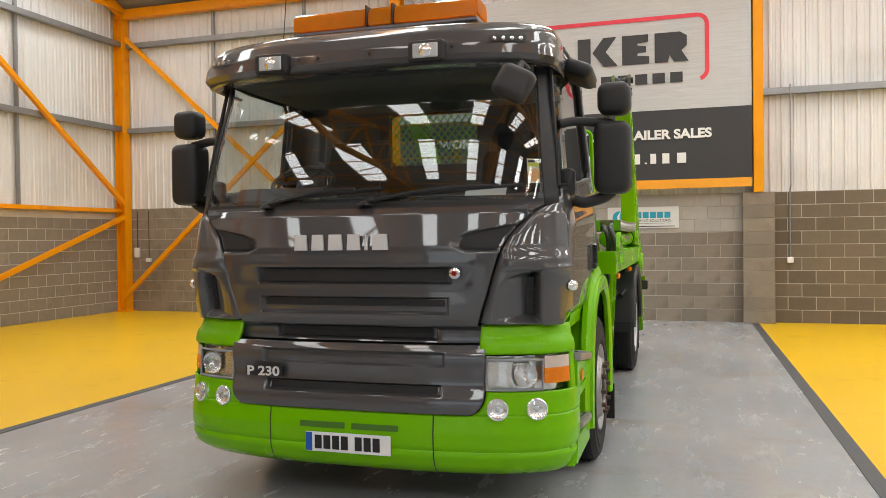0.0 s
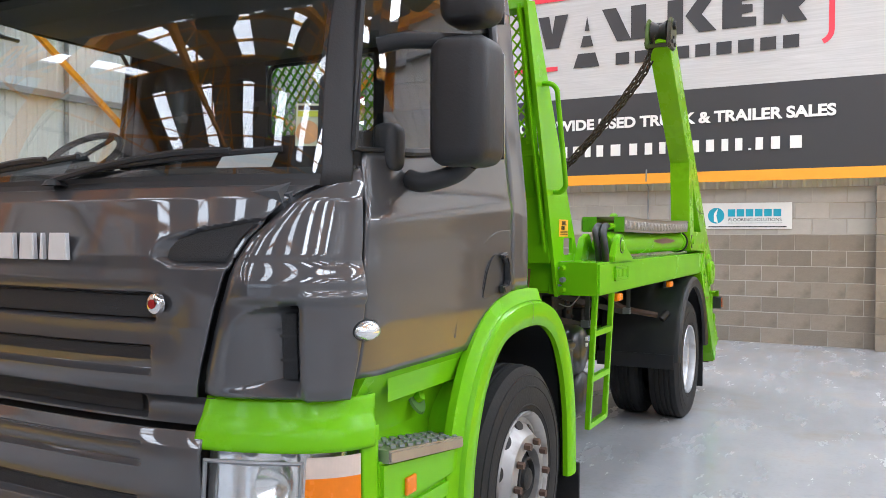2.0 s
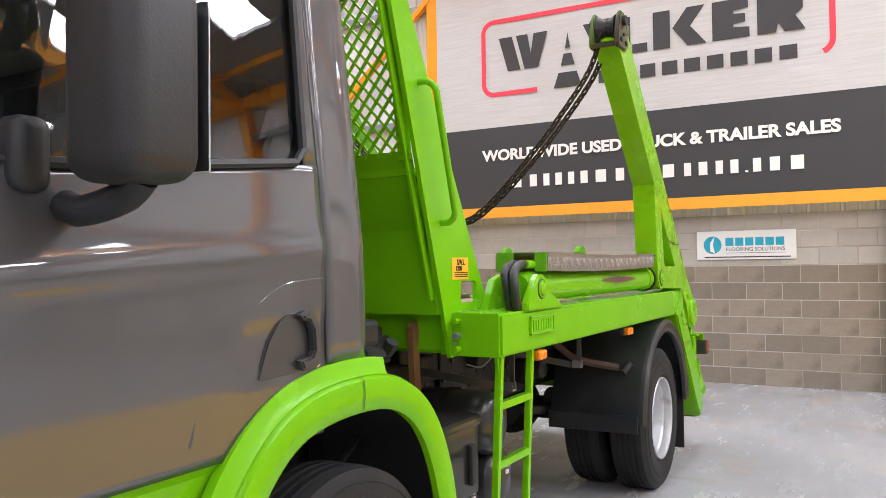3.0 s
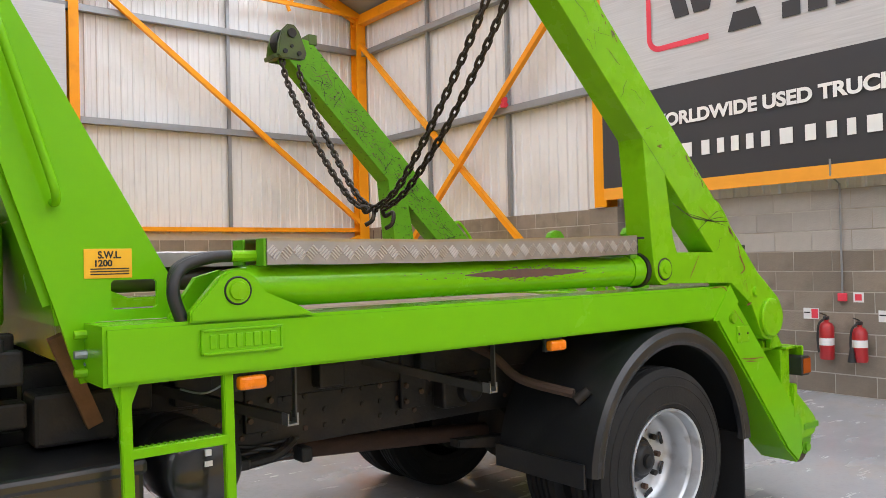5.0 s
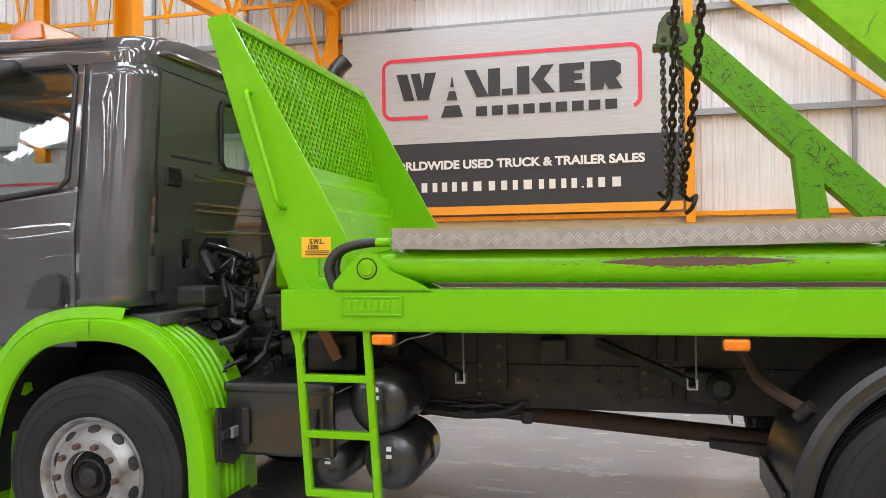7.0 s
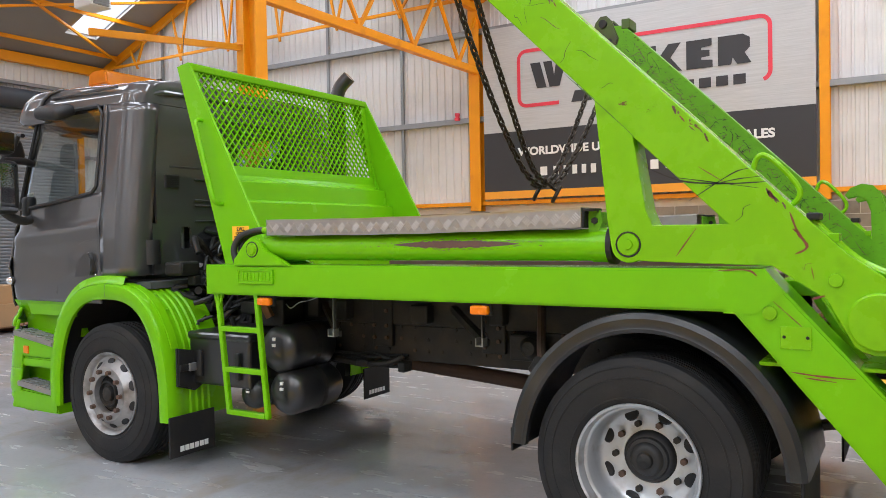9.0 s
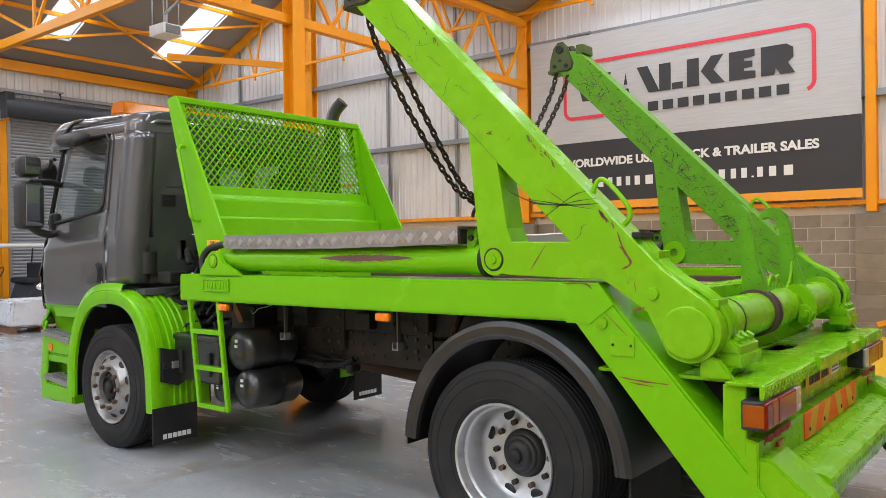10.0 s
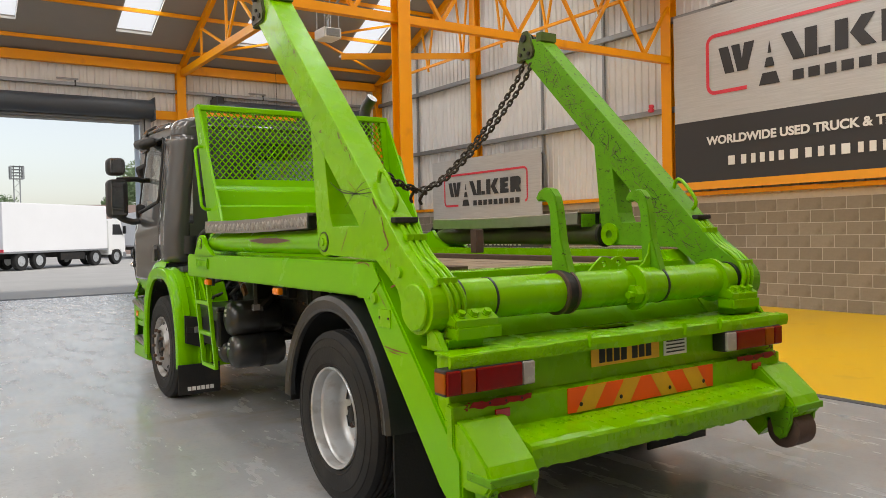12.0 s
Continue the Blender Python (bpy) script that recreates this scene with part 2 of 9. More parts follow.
M_ROOF = mat("grey_roof_liner", (0.27, 0.266, 0.26), 0.6, var=0.1, scale=0.8)
M_JAMB = mat("pale_blue_plastic", (0.42, 0.52, 0.66), 0.5, var=0.08, scale=2)
M_JAMBF = mat("faded_pink_sheet", (0.46, 0.36, 0.33), 0.7, var=0.15, scale=4)
M_PLAIN = mat("plain_grey_wall", (0.48, 0.48, 0.48), 0.8, var=0.1, scale=1.0)
M_SHUT = mat("grey_roller_shutter", (0.30, 0.32, 0.34), 0.45, metal=0.3, var=0.1, scale=3)
M_HOUSING = mat("shutter_hood", (0.05, 0.06, 0.075), 0.45, var=0.15, scale=3)
M_CONC_OUT = mat("yard_concrete", (0.42, 0.41, 0.39), 0.9, var=0.2, scale=0.5, bump=0.2, bscale=20)
# Leaf green lightened so that the colour holds the distance haze.
M_LEAF = mat("hazy_tree_leaves", (0.24, 0.33, 0.17), 0.8, var=0.4, scale=0.8)
M_BARK = mat("bark", (0.1, 0.075, 0.055), 0.9, var=0.3, scale=8)
M_RUSTP = mat("bare_primer_patch", (0.11, 0.055, 0.04), 0.6, var=0.3, scale=30)
M_TIMBER = mat("worn_timber_deck", (0.28, 0.2, 0.14), 0.85, var=0.35, scale=8, bump=0.3, dark=(3.0, 0.5, 0.75, (0.16, 0.12, 0.09)))


def floor_material():
    m = bpy.data.materials.new("painted_concrete_floor")
    m.use_nodes = True
    n, l = m.node_tree.nodes, m.node_tree.links
    p = n["Principled BSDF"]
    tc = n.new("ShaderNodeTexCoord")

    def noise_ramp(sc, a, b, detail=6, stretch=(1, 1, 1)):
        mp = n.new("ShaderNodeMapping")
        mp.inputs["Scale"].default_value = stretch
        l.new(tc.outputs["Object"], mp.inputs["Vector"])
        t = n.new("ShaderNodeTexNoise")
        t.inputs["Scale"].default_value, t.inputs["Detail"].default_value, t.inputs["Roughness"].default_value = sc, detail, 0.65
        l.new(mp.outputs["Vector"], t.inputs["Vector"])
        r = n.new("ShaderNodeMapRange")
        r.inputs["From Min"].default_value, r.inputs["From Max"].default_value = a, b
        l.new(t.outputs["Fac"], r.inputs["Value"])
        return r.outputs["Result"]

    def mix(fac, a, b):
        x = n.new("ShaderNodeMix")
        x.data_type = "RGBA"
        l.new(fac, x.inputs[0])
        for i, v in ((6, a), (7, b)):
            if isinstance(v, tuple):
                x.inputs[i].default_value = (*v, 1)
            else:
                l.new(v, x.inputs[i])
        return x.outputs[2]

    base = mix(noise_ramp(0.55, 0.35, 0.65), (0.302, 0.308, 0.323), (0.411, 0.416, 0.430))
    base = mix(noise_ramp(1.1, 0.55, 0.85, 6), base, (0.411, 0.347, 0.274))
    base = mix(noise_ramp(5.0, 0.58, 1.0, 8, (1, 3, 1)), base, (0.375, 0.378, 0.39))
    base = mix(noise_ramp(2.2, 0.58, 0.90, 6), base, (0.235, 0.22, 0.205))
    base = mix(noise_ramp(38.0, 0.76, 0.80, 4), base, (0.097, 0.088, 0.078))
    base = mix(noise_ramp(26.0, 0.50, 1.1, 6), base, (0.234, 0.225, 0.214))
    base = mix(noise_ramp(6.0, 0.55, 1.0, 8, (0.18, 1.0, 1)), base, (0.385, 0.387, 0.40))
    base = mix(noise_ramp(6.0, 0.56, 1.0, 8, (1.0, 0.15, 1)), base, (0.385, 0.387, 0.40))
    base = mix(noise_ramp(0.8, 0.58, 0.76, 5, (1.3, 0.6, 1)), base, (0.263, 0.214, 0.161))
    l.new(base, p.inputs["Base Color"])
    rg = n.new("ShaderNodeMapRange")
    p.inputs["Specular IOR Level"].default_value = 0.75
    rg.inputs["To Min"].default_value, rg.inputs["To Max"].default_value = 0.14, 0.31
    l.new(noise_ramp(3.2, 0.34, 0.66, 5, (0.45, 1.4, 1)), rg.inputs["Value"])
    l.new(rg.outputs["Result"], p.inputs["Roughness"])
    b = n.new("ShaderNodeBump")
    b.inputs["Strength"].default_value, b.inputs["Distance"].default_value = 0.02, 0.004
    l.new(noise_ramp(7.0, 0.2, 0.8, 6, (0.5, 2.0, 1)), b.inputs["Height"])
    l.new(b.outputs["Normal"], p.inputs["Normal"])
    return m


M_ROOFLIGHT = mat("white_rooflight_sheet", (0.8, 0.8, 0.8), 0.6, var=0.05)
_rn, _rl = M_ROOFLIGHT.node_tree.nodes, M_ROOFLIGHT.node_tree.links
_rt = _rn.new("ShaderNodeBsdfTranslucent")
_rt.inputs["Color"].default_value = (0.9, 0.9, 0.9, 1)
_rl.new(_rt.outputs[0], _rn["Material Output"].inputs["Surface"])
M_FLOOR = floor_material()
M_YFLOOR = mat("yellow_floor_paint", (0.78, 0.46, 0.004), 0.35, var=0.1, scale=0.8, bump=0.06, bscale=18, dark=(2.2, 0.62, 0.8, (0.62, 0.36, 0.01)))
M_LINE = mat("dark_floor_joint", (0.075, 0.075, 0.08), 0.6, var=0.2, scale=5)


# ---- building helpers ----
RESHAPE = []                # a matrix that fits a group of parts to its place


def part(name, bm, material, parent=None, label="", smooth=False):
    me = bpy.data.meshes.new(name)
    if RESHAPE:
        bm.transform(RESHAPE[-1])
    bm.normal_update()
    bm.to_mesh(me)
    bm.free()
    me.materials.append(material)
    if smooth:
        me.polygons.foreach_set("use_smooth", [True] * len(me.polygons))
        me.set_sharp_from_angle(angle=radians(38))
    ob = new(name, me)
    if parent is not None:
        ob.parent = parent
    if label:
        ob["label"] = label
    if material in (M_GLASS, M_CLEAR):
        ob.visible_shadow = False
    return ob


def thing(name, label, category, group="", kind="", at=(0, 0, 0)):
    ob = new(name)
    ob.location = at
    ob.empty_display_size = 0.1
    return tagged(ob, label, category, group, kind)


def obj(name, bm, material, label, category, group="", kind="", smooth=False):
    return tagged(part(name, bm, material, smooth=smooth), label, category, group, kind)


def add_box(bm, a, b, bevel=0.0, seg=2):
    lo, hi = [min(u, v) for u, v in zip(a, b)], [max(u, v) for u, v in zip(a, b)]
    m = Matrix.LocRotScale([(u + v) / 2 for u, v in zip(lo, hi)], None, [max(v - u, 1e-4) for u, v in zip(lo, hi)])
    r = bmesh.ops.create_cube(bm, size=1, matrix=m)
    if bevel:
        es = list({e for v in r["verts"] for e in v.link_edges})
        bmesh.ops.bevel(bm, geom=es, offset=bevel, segments=seg, affect="EDGES", profile=0.5)
    return bm


def box(a, b, bevel=0.0, seg=2):
    return add_box(bmesh.new(), a, b, bevel, seg)


def add_beam(bm, p, q, w, h, up=(0, 0, 1), bevel=0.0):
    """A square bar from p to q, w wide and h high."""
    p, q = Vector(p), Vector(q)
    d = (q - p)
    z = d.normalized()
    x = Vector(up).cross(z)
    x = x.normalized() if x.length > 1e-4 else Vector((1, 0, 0))
    y = z.cross(x)
    m = Matrix((x, y, z)).transposed().to_4x4()
    m.translation = (p + q) / 2
    r = bmesh.ops.create_cube(bm, size=1, matrix=m @ Matrix.Diagonal((w, h, d.length, 1)))
    if bevel:
        bmesh.ops.bevel(bm, geom=list({e for v in r["verts"] for e in v.link_edges}), offset=bevel, segments=2, affect="EDGES")
    return bm


def beam(p, q, w, h, up=(0, 0, 1), bevel=0.0):
    return add_beam(bmesh.new(), p, q, w, h, up, bevel)


def add_rod(bm, p, q, r, r2=None, seg=20):
    p, q = Vector(p), Vector(q)
    d = q - p
    m = d.to_track_quat("Z", "Y").to_matrix().to_4x4()
    m.translation = (p + q) / 2
    bmesh.ops.create_cone(bm, cap_ends=True, segments=seg, radius1=r, radius2=r if r2 is None else r2, depth=d.length, matrix=m)
    return bm


def rod(p, q, r, r2=None, seg=20):
    return add_rod(bmesh.new(), p, q, r, r2, seg)


def add_tube(bm, pts, r, seg=8, close=False):
    """A round bar swept along a line of points."""
    pts = [Vector(p) for p in pts]
    rings, prev = [], None
    for i, p in enumerate(pts):
        if close:
            d = pts[(i + 1) % len(pts)] - pts[i - 1]
        else:
            d = pts[min(i + 1, len(pts) - 1)] - pts[max(i - 1, 0)]
        d.normalize()
        if prev is None:
            x = d.orthogonal().normalized()
        else:
            x = (prev - d * prev.dot(d)).normalized()
        prev = x
        y = d.cross(x)
        rings.append([bm.verts.new(p + r * (math.cos(2 * math.pi * k / seg) * x + math.sin(2 * math.pi * k / seg) * y)) for k in range(seg)])
    pairs = list(zip(rings, rings[1:])) + ([(rings[-1], rings[0])] if close else [])
    for a, b in pairs:
        for k in range(seg):
            bm.faces.new((a[k], a[(k + 1) % seg], b[(k + 1) % seg], b[k]))
    if not close:
        bm.faces.new(list(reversed(rings[0])))
        bm.faces.new(rings[-1])
    return bm


def tube(pts, r, seg=8, close=False):
    return add_tube(bmesh.new(), pts, r, seg, close)


def smooth_line(pts, n=8):
    """Points of a Catmull-Rom line through pts."""
    pts = [Vector(p) for p in pts]
    out = []
    for i in range(len(pts) - 1):
        p0, p1, p2, p3 = pts[max(i - 1, 0)], pts[i], pts[i + 1], pts[min(i + 2, len(pts) - 1)]
        for k in range(n):
            t = k / n
            out.append(0.5 * ((2 * p1) + (p2 - p0) * t + (2 * p0 - 5 * p1 + 4 * p2 - p3) * t * t + (3 * p1 - p0 - 3 * p2 + p3) * t ** 3))
    return out + [pts[-1]]


def add_prism(bm, poly, axis, a, b, bevel=0.0, holes=()):
    """A flat polygon (two coordinates a point, in axis order) drawn out along an axis from a to b."""
    def v3(u, v, w):
        return {"x": (w, u, v), "y": (u, w, v), "z": (u, v, w)}[axis]
    loops = [poly, *holes]
    made = []
    for w in (a, b):
        made.append([[bm.verts.new(v3(*p, w)) for p in lp] for lp in loops])
    new_faces = []
    for k, vs in enumerate(made):
        if not holes:
            new_faces.append(bm.faces.new(vs[0] if k else list(reversed(vs[0]))))
        else:
            es = []
            for lp in vs:
                for i in range(len(lp)):
                    es.append(bm.edges.new((lp[i], lp[(i + 1) % len(lp)])))
            r = bmesh.ops.triangle_fill(bm, edges=es, use_beauty=True)
            new_faces += [f for f in r["geom"] if isinstance(f, bmesh.types.BMFace)]
    for lp0, lp1 in zip(made[0], made[1]):
        for i in range(len(lp0)):
            j = (i + 1) % len(lp0)
            new_faces.append(bm.faces.new((lp0[i], lp0[j], lp1[j], lp1[i])))
    bmesh.ops.recalc_face_normals(bm, faces=new_faces)
    if bevel and not holes:
        es = [e for lp in (made[0][0], made[1][0]) for i in range(len(lp)) for e in lp[i].link_edges if e.other_vert(lp[i]) is lp[(i + 1) % len(lp)]]
        bmesh.ops.bevel(bm, geom=es, offset=bevel, segments=2, affect="EDGES")
    return bm


def prism(poly, axis, a, b, bevel=0.0, holes=()):
    return add_prism(bmesh.new(), poly, axis, a, b, bevel, holes)


def add_lathe(bm, prof, centre, axis="y", seg=40, start=0.0, end=2 * math.pi):
    """A profile of (radius, along) pairs turned about an axis through centre."""
    full = abs(end - start - 2 * math.pi) < 1e-6
    rings = []
    c = Vector(centre)
    for k in range(seg + (0 if full else 1)):
        an = start + (end - start) * k / seg
        ring = []
        for r, w in prof:
            u, v = r * math.cos(an), r * math.sin(an)
            ring.append(bm.verts.new(c + Vector({"y": (u, w, v), "x": (w, u, v), "z": (u, v, w)}[axis])))
        rings.append(ring)
    pairs = list(zip(rings, rings[1:])) + ([(rings[-1], rings[0])] if full else [])
    fs = []
    for a, b in pairs:
        for i in range(len(prof) - 1):
            fs.append(bm.faces.new((a[i], a[i + 1], b[i + 1], b[i])))
    bmesh.ops.recalc_face_normals(bm, faces=fs)
    return bm


def lathe(prof, centre, axis="y", seg=40, start=0.0, end=2 * math.pi):
    return add_lathe(bmesh.new(), prof, centre, axis, seg, start, end)


def arc(cx, cz, r, a0, a1, n):
    return [(cx + r * math.cos(radians(a0 + (a1 - a0) * i / n)), cz + r * math.sin(radians(a0 + (a1 - a0) * i / n))) for i in range(n + 1)]


def rounded(w, h, r, n=4, cx=0.0, cy=0.0):
    pts = []
    for sx, sy, a in ((1, -1, -90), (1, 1, 0), (-1, 1, 90), (-1, -1, 180)):
        pts += arc(cx + sx * (w / 2 - r), cy + sy * (h / 2 - r), r, a, a + 90, n)
    return pts


def text_mesh(words, size, bold=0.0):
    cu = bpy.data.curves.new("words", "FONT")
    cu.body, cu.size, cu.align_x, cu.align_y, cu.extrude, cu.offset = words, size, "CENTER", "CENTER", 0.0008, bold
    tmp = bpy.data.objects.new("words", cu)
    scene.collection.objects.link(tmp)
    me = bpy.data.meshes.new_from_object(tmp.evaluated_get(bpy.context.evaluated_depsgraph_get()))
    bpy.data.objects.remove(tmp)
    return me


def lettering(name, words, size, m, material, parent, width=None, bold=0.0):
    me = text_mesh(words, size, bold)
    me.materials.append(material)
    ob = new(name, me)
    ob.parent = parent
    if width:
        xs = [v.co.x for v in me.vertices]
        k = width / (max(xs) - min(xs))
        m = m @ Matrix.Diagonal((k, 1, 1, 1))
    ob.matrix_basis = m
    return ob


# ---- building ----
XR, XF, YS, YL = 10.85, -14.6, 10.42, -16.6
EAVES, RIDGE, VALLEY = 6.75, 9.35, -1.75
RX = (4.55, -8.2)            # ridges


def roof_z(x):
    for a, b, za, zb in ((XR, RX[0], EAVES, RIDGE), (RX[0], VALLEY, RIDGE, EAVES), (VALLEY, RX[1], EAVES, RIDGE), (RX[1], XF, RIDGE, EAVES)):
        if b <= x <= a:
            return za + (zb - za) * (a - x) / (a - b)
    return EAVES


# floor and its painted areas
floor = obj("floor", box((XF, YL, -0.3), (XR + 0.25, YS + 0.25, 0)), M_FLOOR, "grey painted concrete floor with stains and scuffs", "floor", kind="structure")
for nm, a, b in (("painted_floor_far", (-9.5, 3.68), (XR, YS)), ("painted_floor_near", (0.6, -7.5), (XR, -3.02))):
    obj(nm, box((*a, 0.0), (*b, 0.004)), M_YFLOOR, "yellow painted walkway area of the concrete floor", "floor paint", kind="structure")
bm = bmesh.new()
add_box(bm, (-9.5, 3.57, 0), (XR, 3.68, 0.005))
add_box(bm, (0.6, -3.02, 0), (XR, -2.91, 0.005))
add_box(bm, (0.49, -7.5, 0), (0.6, -2.91, 0.005))
add_box(bm, (XF, -3.3, 0), (XF + 0.55, 2.4, 0.003))
obj("floor_line", bm, M_LINE, "dark grey border lines painted on the floor", "floor line", kind="structure")

# block walls: a mortar core with separate blocks standing proud of it
CH, CL = 0.2305, 0.45
COURSES = 10


def block_mesh(name, length, material, joint):
    b = box((joint, -0.004, 0.0065), (length - joint, 0.03, CH - 0.0065), 0.003, 1)
    me = bpy.data.meshes.new(name)
    b.to_mesh(me)
    b.free()
    me.materials.append(material)
    return me


BLOCKS = {(ln, tone): block_mesh("block", ln, (M_BLOCK, M_BLOCKL, M_BLOCKD, M_BLOCKG)[tone], 0.0065 if tone > 1 else 0.0045) for ln in (CL, CL / 2, CL * 0.75) for tone in (0, 1, 2, 3)}


def block_wall(parent, origin, along, length, near, pale_rows=(), courses=COURSES, skip=(), tone=0):
    """Blocks in stretcher bond on a wall; those within near = (a, b) along it are pieces, the rest one joined part."""
    rest = bmesh.new()
    turn = math.atan2(along[1], along[0])
    count = 0
    for c in range(courses):
        u = 0.0
        first = True
        while u < length - 0.05:
            ln = CL / 2 if (first and c % 2) else CL
            first = False
            ln = min(ln, length - u)
            if ln < CL and abs(ln - CL / 2) > 0.01:
                ln = min((CL / 2, CL * 0.75), key=lambda q: abs(q - ln))
            if not any(a < u + ln / 2 < b and z0 < (c + 0.5) * CH < z1 for a, b, z0, z1 in skip):
                m = pose(origin[0] + along[0] * u, origin[1] + along[1] * u, c * CH, 0, 0, math.degrees(turn))
                key = (ln if (ln, 0) in BLOCKS else CL, 1 if c in pale_rows else tone)
                if near[0] <= u <= near[1] and count < 300 and c >= near[2]:
                    ob = new("block", BLOCKS[key])
                    ob.parent, ob.matrix_basis = parent, m
                    count += 1
                else:
                    t = bmesh.new()
                    t.from_mesh(BLOCKS[key])
                    t.transform(m)
                    tm = bpy.data.meshes.new("tmp")
                    t.to_mesh(tm)
                    t.free()
                    rest.from_mesh(tm)
                    bpy.data.meshes.remove(tm)
            u += ln
    if len(rest.verts):
        ob = part("block_courses", rest, M_BLOCKG if tone == 3 else M_BLOCK, parent)
        ob["kind"] = "stuff"
    else:
        rest.free()


def cladding(name, axis, fixed, sign, u0, u1, z0, ztop, label, gaps=(), pitch=0.2):
    """Ribbed liner sheets: axis x or y along the wall, ribs towards the room by sign."""
    b = bmesh.new()
    prof = []
    u = u0
    while u < u1:
        for du, d in ((0, 0), (pitch * 0.20, 0), (pitch * 0.24, 0.005), (pitch * 0.30, 0.005), (pitch * 0.34, 0), (pitch * 0.62, 0), (pitch * 0.69, 0.028), (pitch * 0.87, 0.028), (pitch * 0.94, 0)):
            if u + du <= u1:
                prof.append((u + du, d))
        u += pitch
    prof.append((u1, 0))

    def p3(u, d, z):
        return (u, fixed + sign * d, z) if axis == "x" else (fixed + sign * d, u, z)
    for (ua, da), (ub, db) in zip(prof, prof[1:]):
        spans = [(z0, None)]
        for ga, gb, gz0, gz1 in gaps:
            if ga <= (ua + ub) / 2 <= gb:
                spans = [(z0, gz0), (gz1, None)] if gz0 > z0 else [(gz1, None)]
        for lo, hi in spans:
            za, zb = (ztop(ua), ztop(ub)) if hi is None else (hi, hi)
            if za - lo < 0.01:
                continue
            b.faces.new([b.verts.new(v) for v in (p3(ua, da, lo), p3(ub, db, lo), p3(ub, db, zb), p3(ua, da, za))])
    bmesh.ops.remove_doubles(b, verts=b.verts, dist=1e-5)
    return obj(name, b, M_CLAD, label, "wall cladding", kind="structure")


WH = CH * COURSES


def wall(name, a, b, label, mortar):
    return obj(name, box(a, b), mortar, label, "wall", kind="structure")


wall_rear = wall("wall_rear", (XR, YL, 0), (XR + 0.25, YS + 0.25, WH), "unpainted grey concrete block wall behind the truck", M_MORTAR)
wall_side = wall("wall_side", (XF, YS, 0), (XR, YS + 0.25, WH - 0.11), "grey concrete block wall along the yellow floor", M_MORTARL)
b = box((XF - 0.25, YL, 0), (XF, -3.3, WH))
add_box(b, (XF - 0.25, 2.35, 0), (XF, 4.65, WH))
add_box(b, (XF - 0.25, 9.3, 0), (XF, YS + 0.25, WH))
wall_front = obj("wall_front", b, M_MORTAR, "grey concrete block wall with two tall shutter doorways", "wall", kind="structure")
obj("wall_left", box((XF, YL - 0.25, 0), (XR, YL, EAVES)), M_PLAIN, "plain grey wall closing the hall", "wall", kind="structure")
# outer skins above the block walls
obj("wall_rear_outer", box((XR + 0.05, YL, WH), (XR + 0.12, YS + 0.2, EAVES + 0.1)), M_CLAD, "outer sheet of the end wall", "wall", kind="structure")
b = box((XF - 0.12, YL, WH), (XF - 0.05, -3.3, EAVES + 0.1))
add_box(b, (XF - 0.12, -3.3, 5.05), (XF - 0.05, 2.35, EAVES + 0.1))
add_box(b, (XF - 0.12, 2.35, WH), (XF - 0.05, YS + 0.2, EAVES + 0.1))
obj("wall_front_outer", b, M_CLAD, "outer sheet of the doorway wall", "wall", kind="structure")
for nm, yy in (("gable_wall_side", YS + 0.05), ("gable_wall_left", YL - 0.1)):
    poly = [(XR, WH - 0.11), (XR, EAVES), (RX[0], RIDGE), (VALLEY, EAVES), (RX[1], RIDGE), (XF, EAVES), (XF, WH - 0.11)]
    obj(nm, prism(poly, "y", yy, yy + 0.07), M_CLAD, "outer sheet of the gable wall", "wall", kind="structure")

cladding("cladding_rear", "y", XR + 0.03, -1, -8.0, YS, WH, lambda u: EAVES, "white ribbed liner sheeting above the block wall")
cladding("cladding_side", "x", YS + 0.03, -1, XF, XR, WH - 0.11, roof_z, "white ribbed liner sheeting above the side wall")
cladding("cladding_front", "y", XF - 0.03, 1, -10.0, YS, WH, lambda u: EAVES, "pale ribbed liner sheeting above the shutter doors",
         gaps=((-3.3, 2.35, 0, 5.0), (4.65, 9.3, 0, 5.2)))

# roof sheets with skylight openings, and an area lamp in each opening
# The two rows nearest YL are unseen, added to brighten the truck's near side.
SKY_Y = [1.95 + 3.38 * k for k in range(-5, 3)]
SKY_W = 0.95


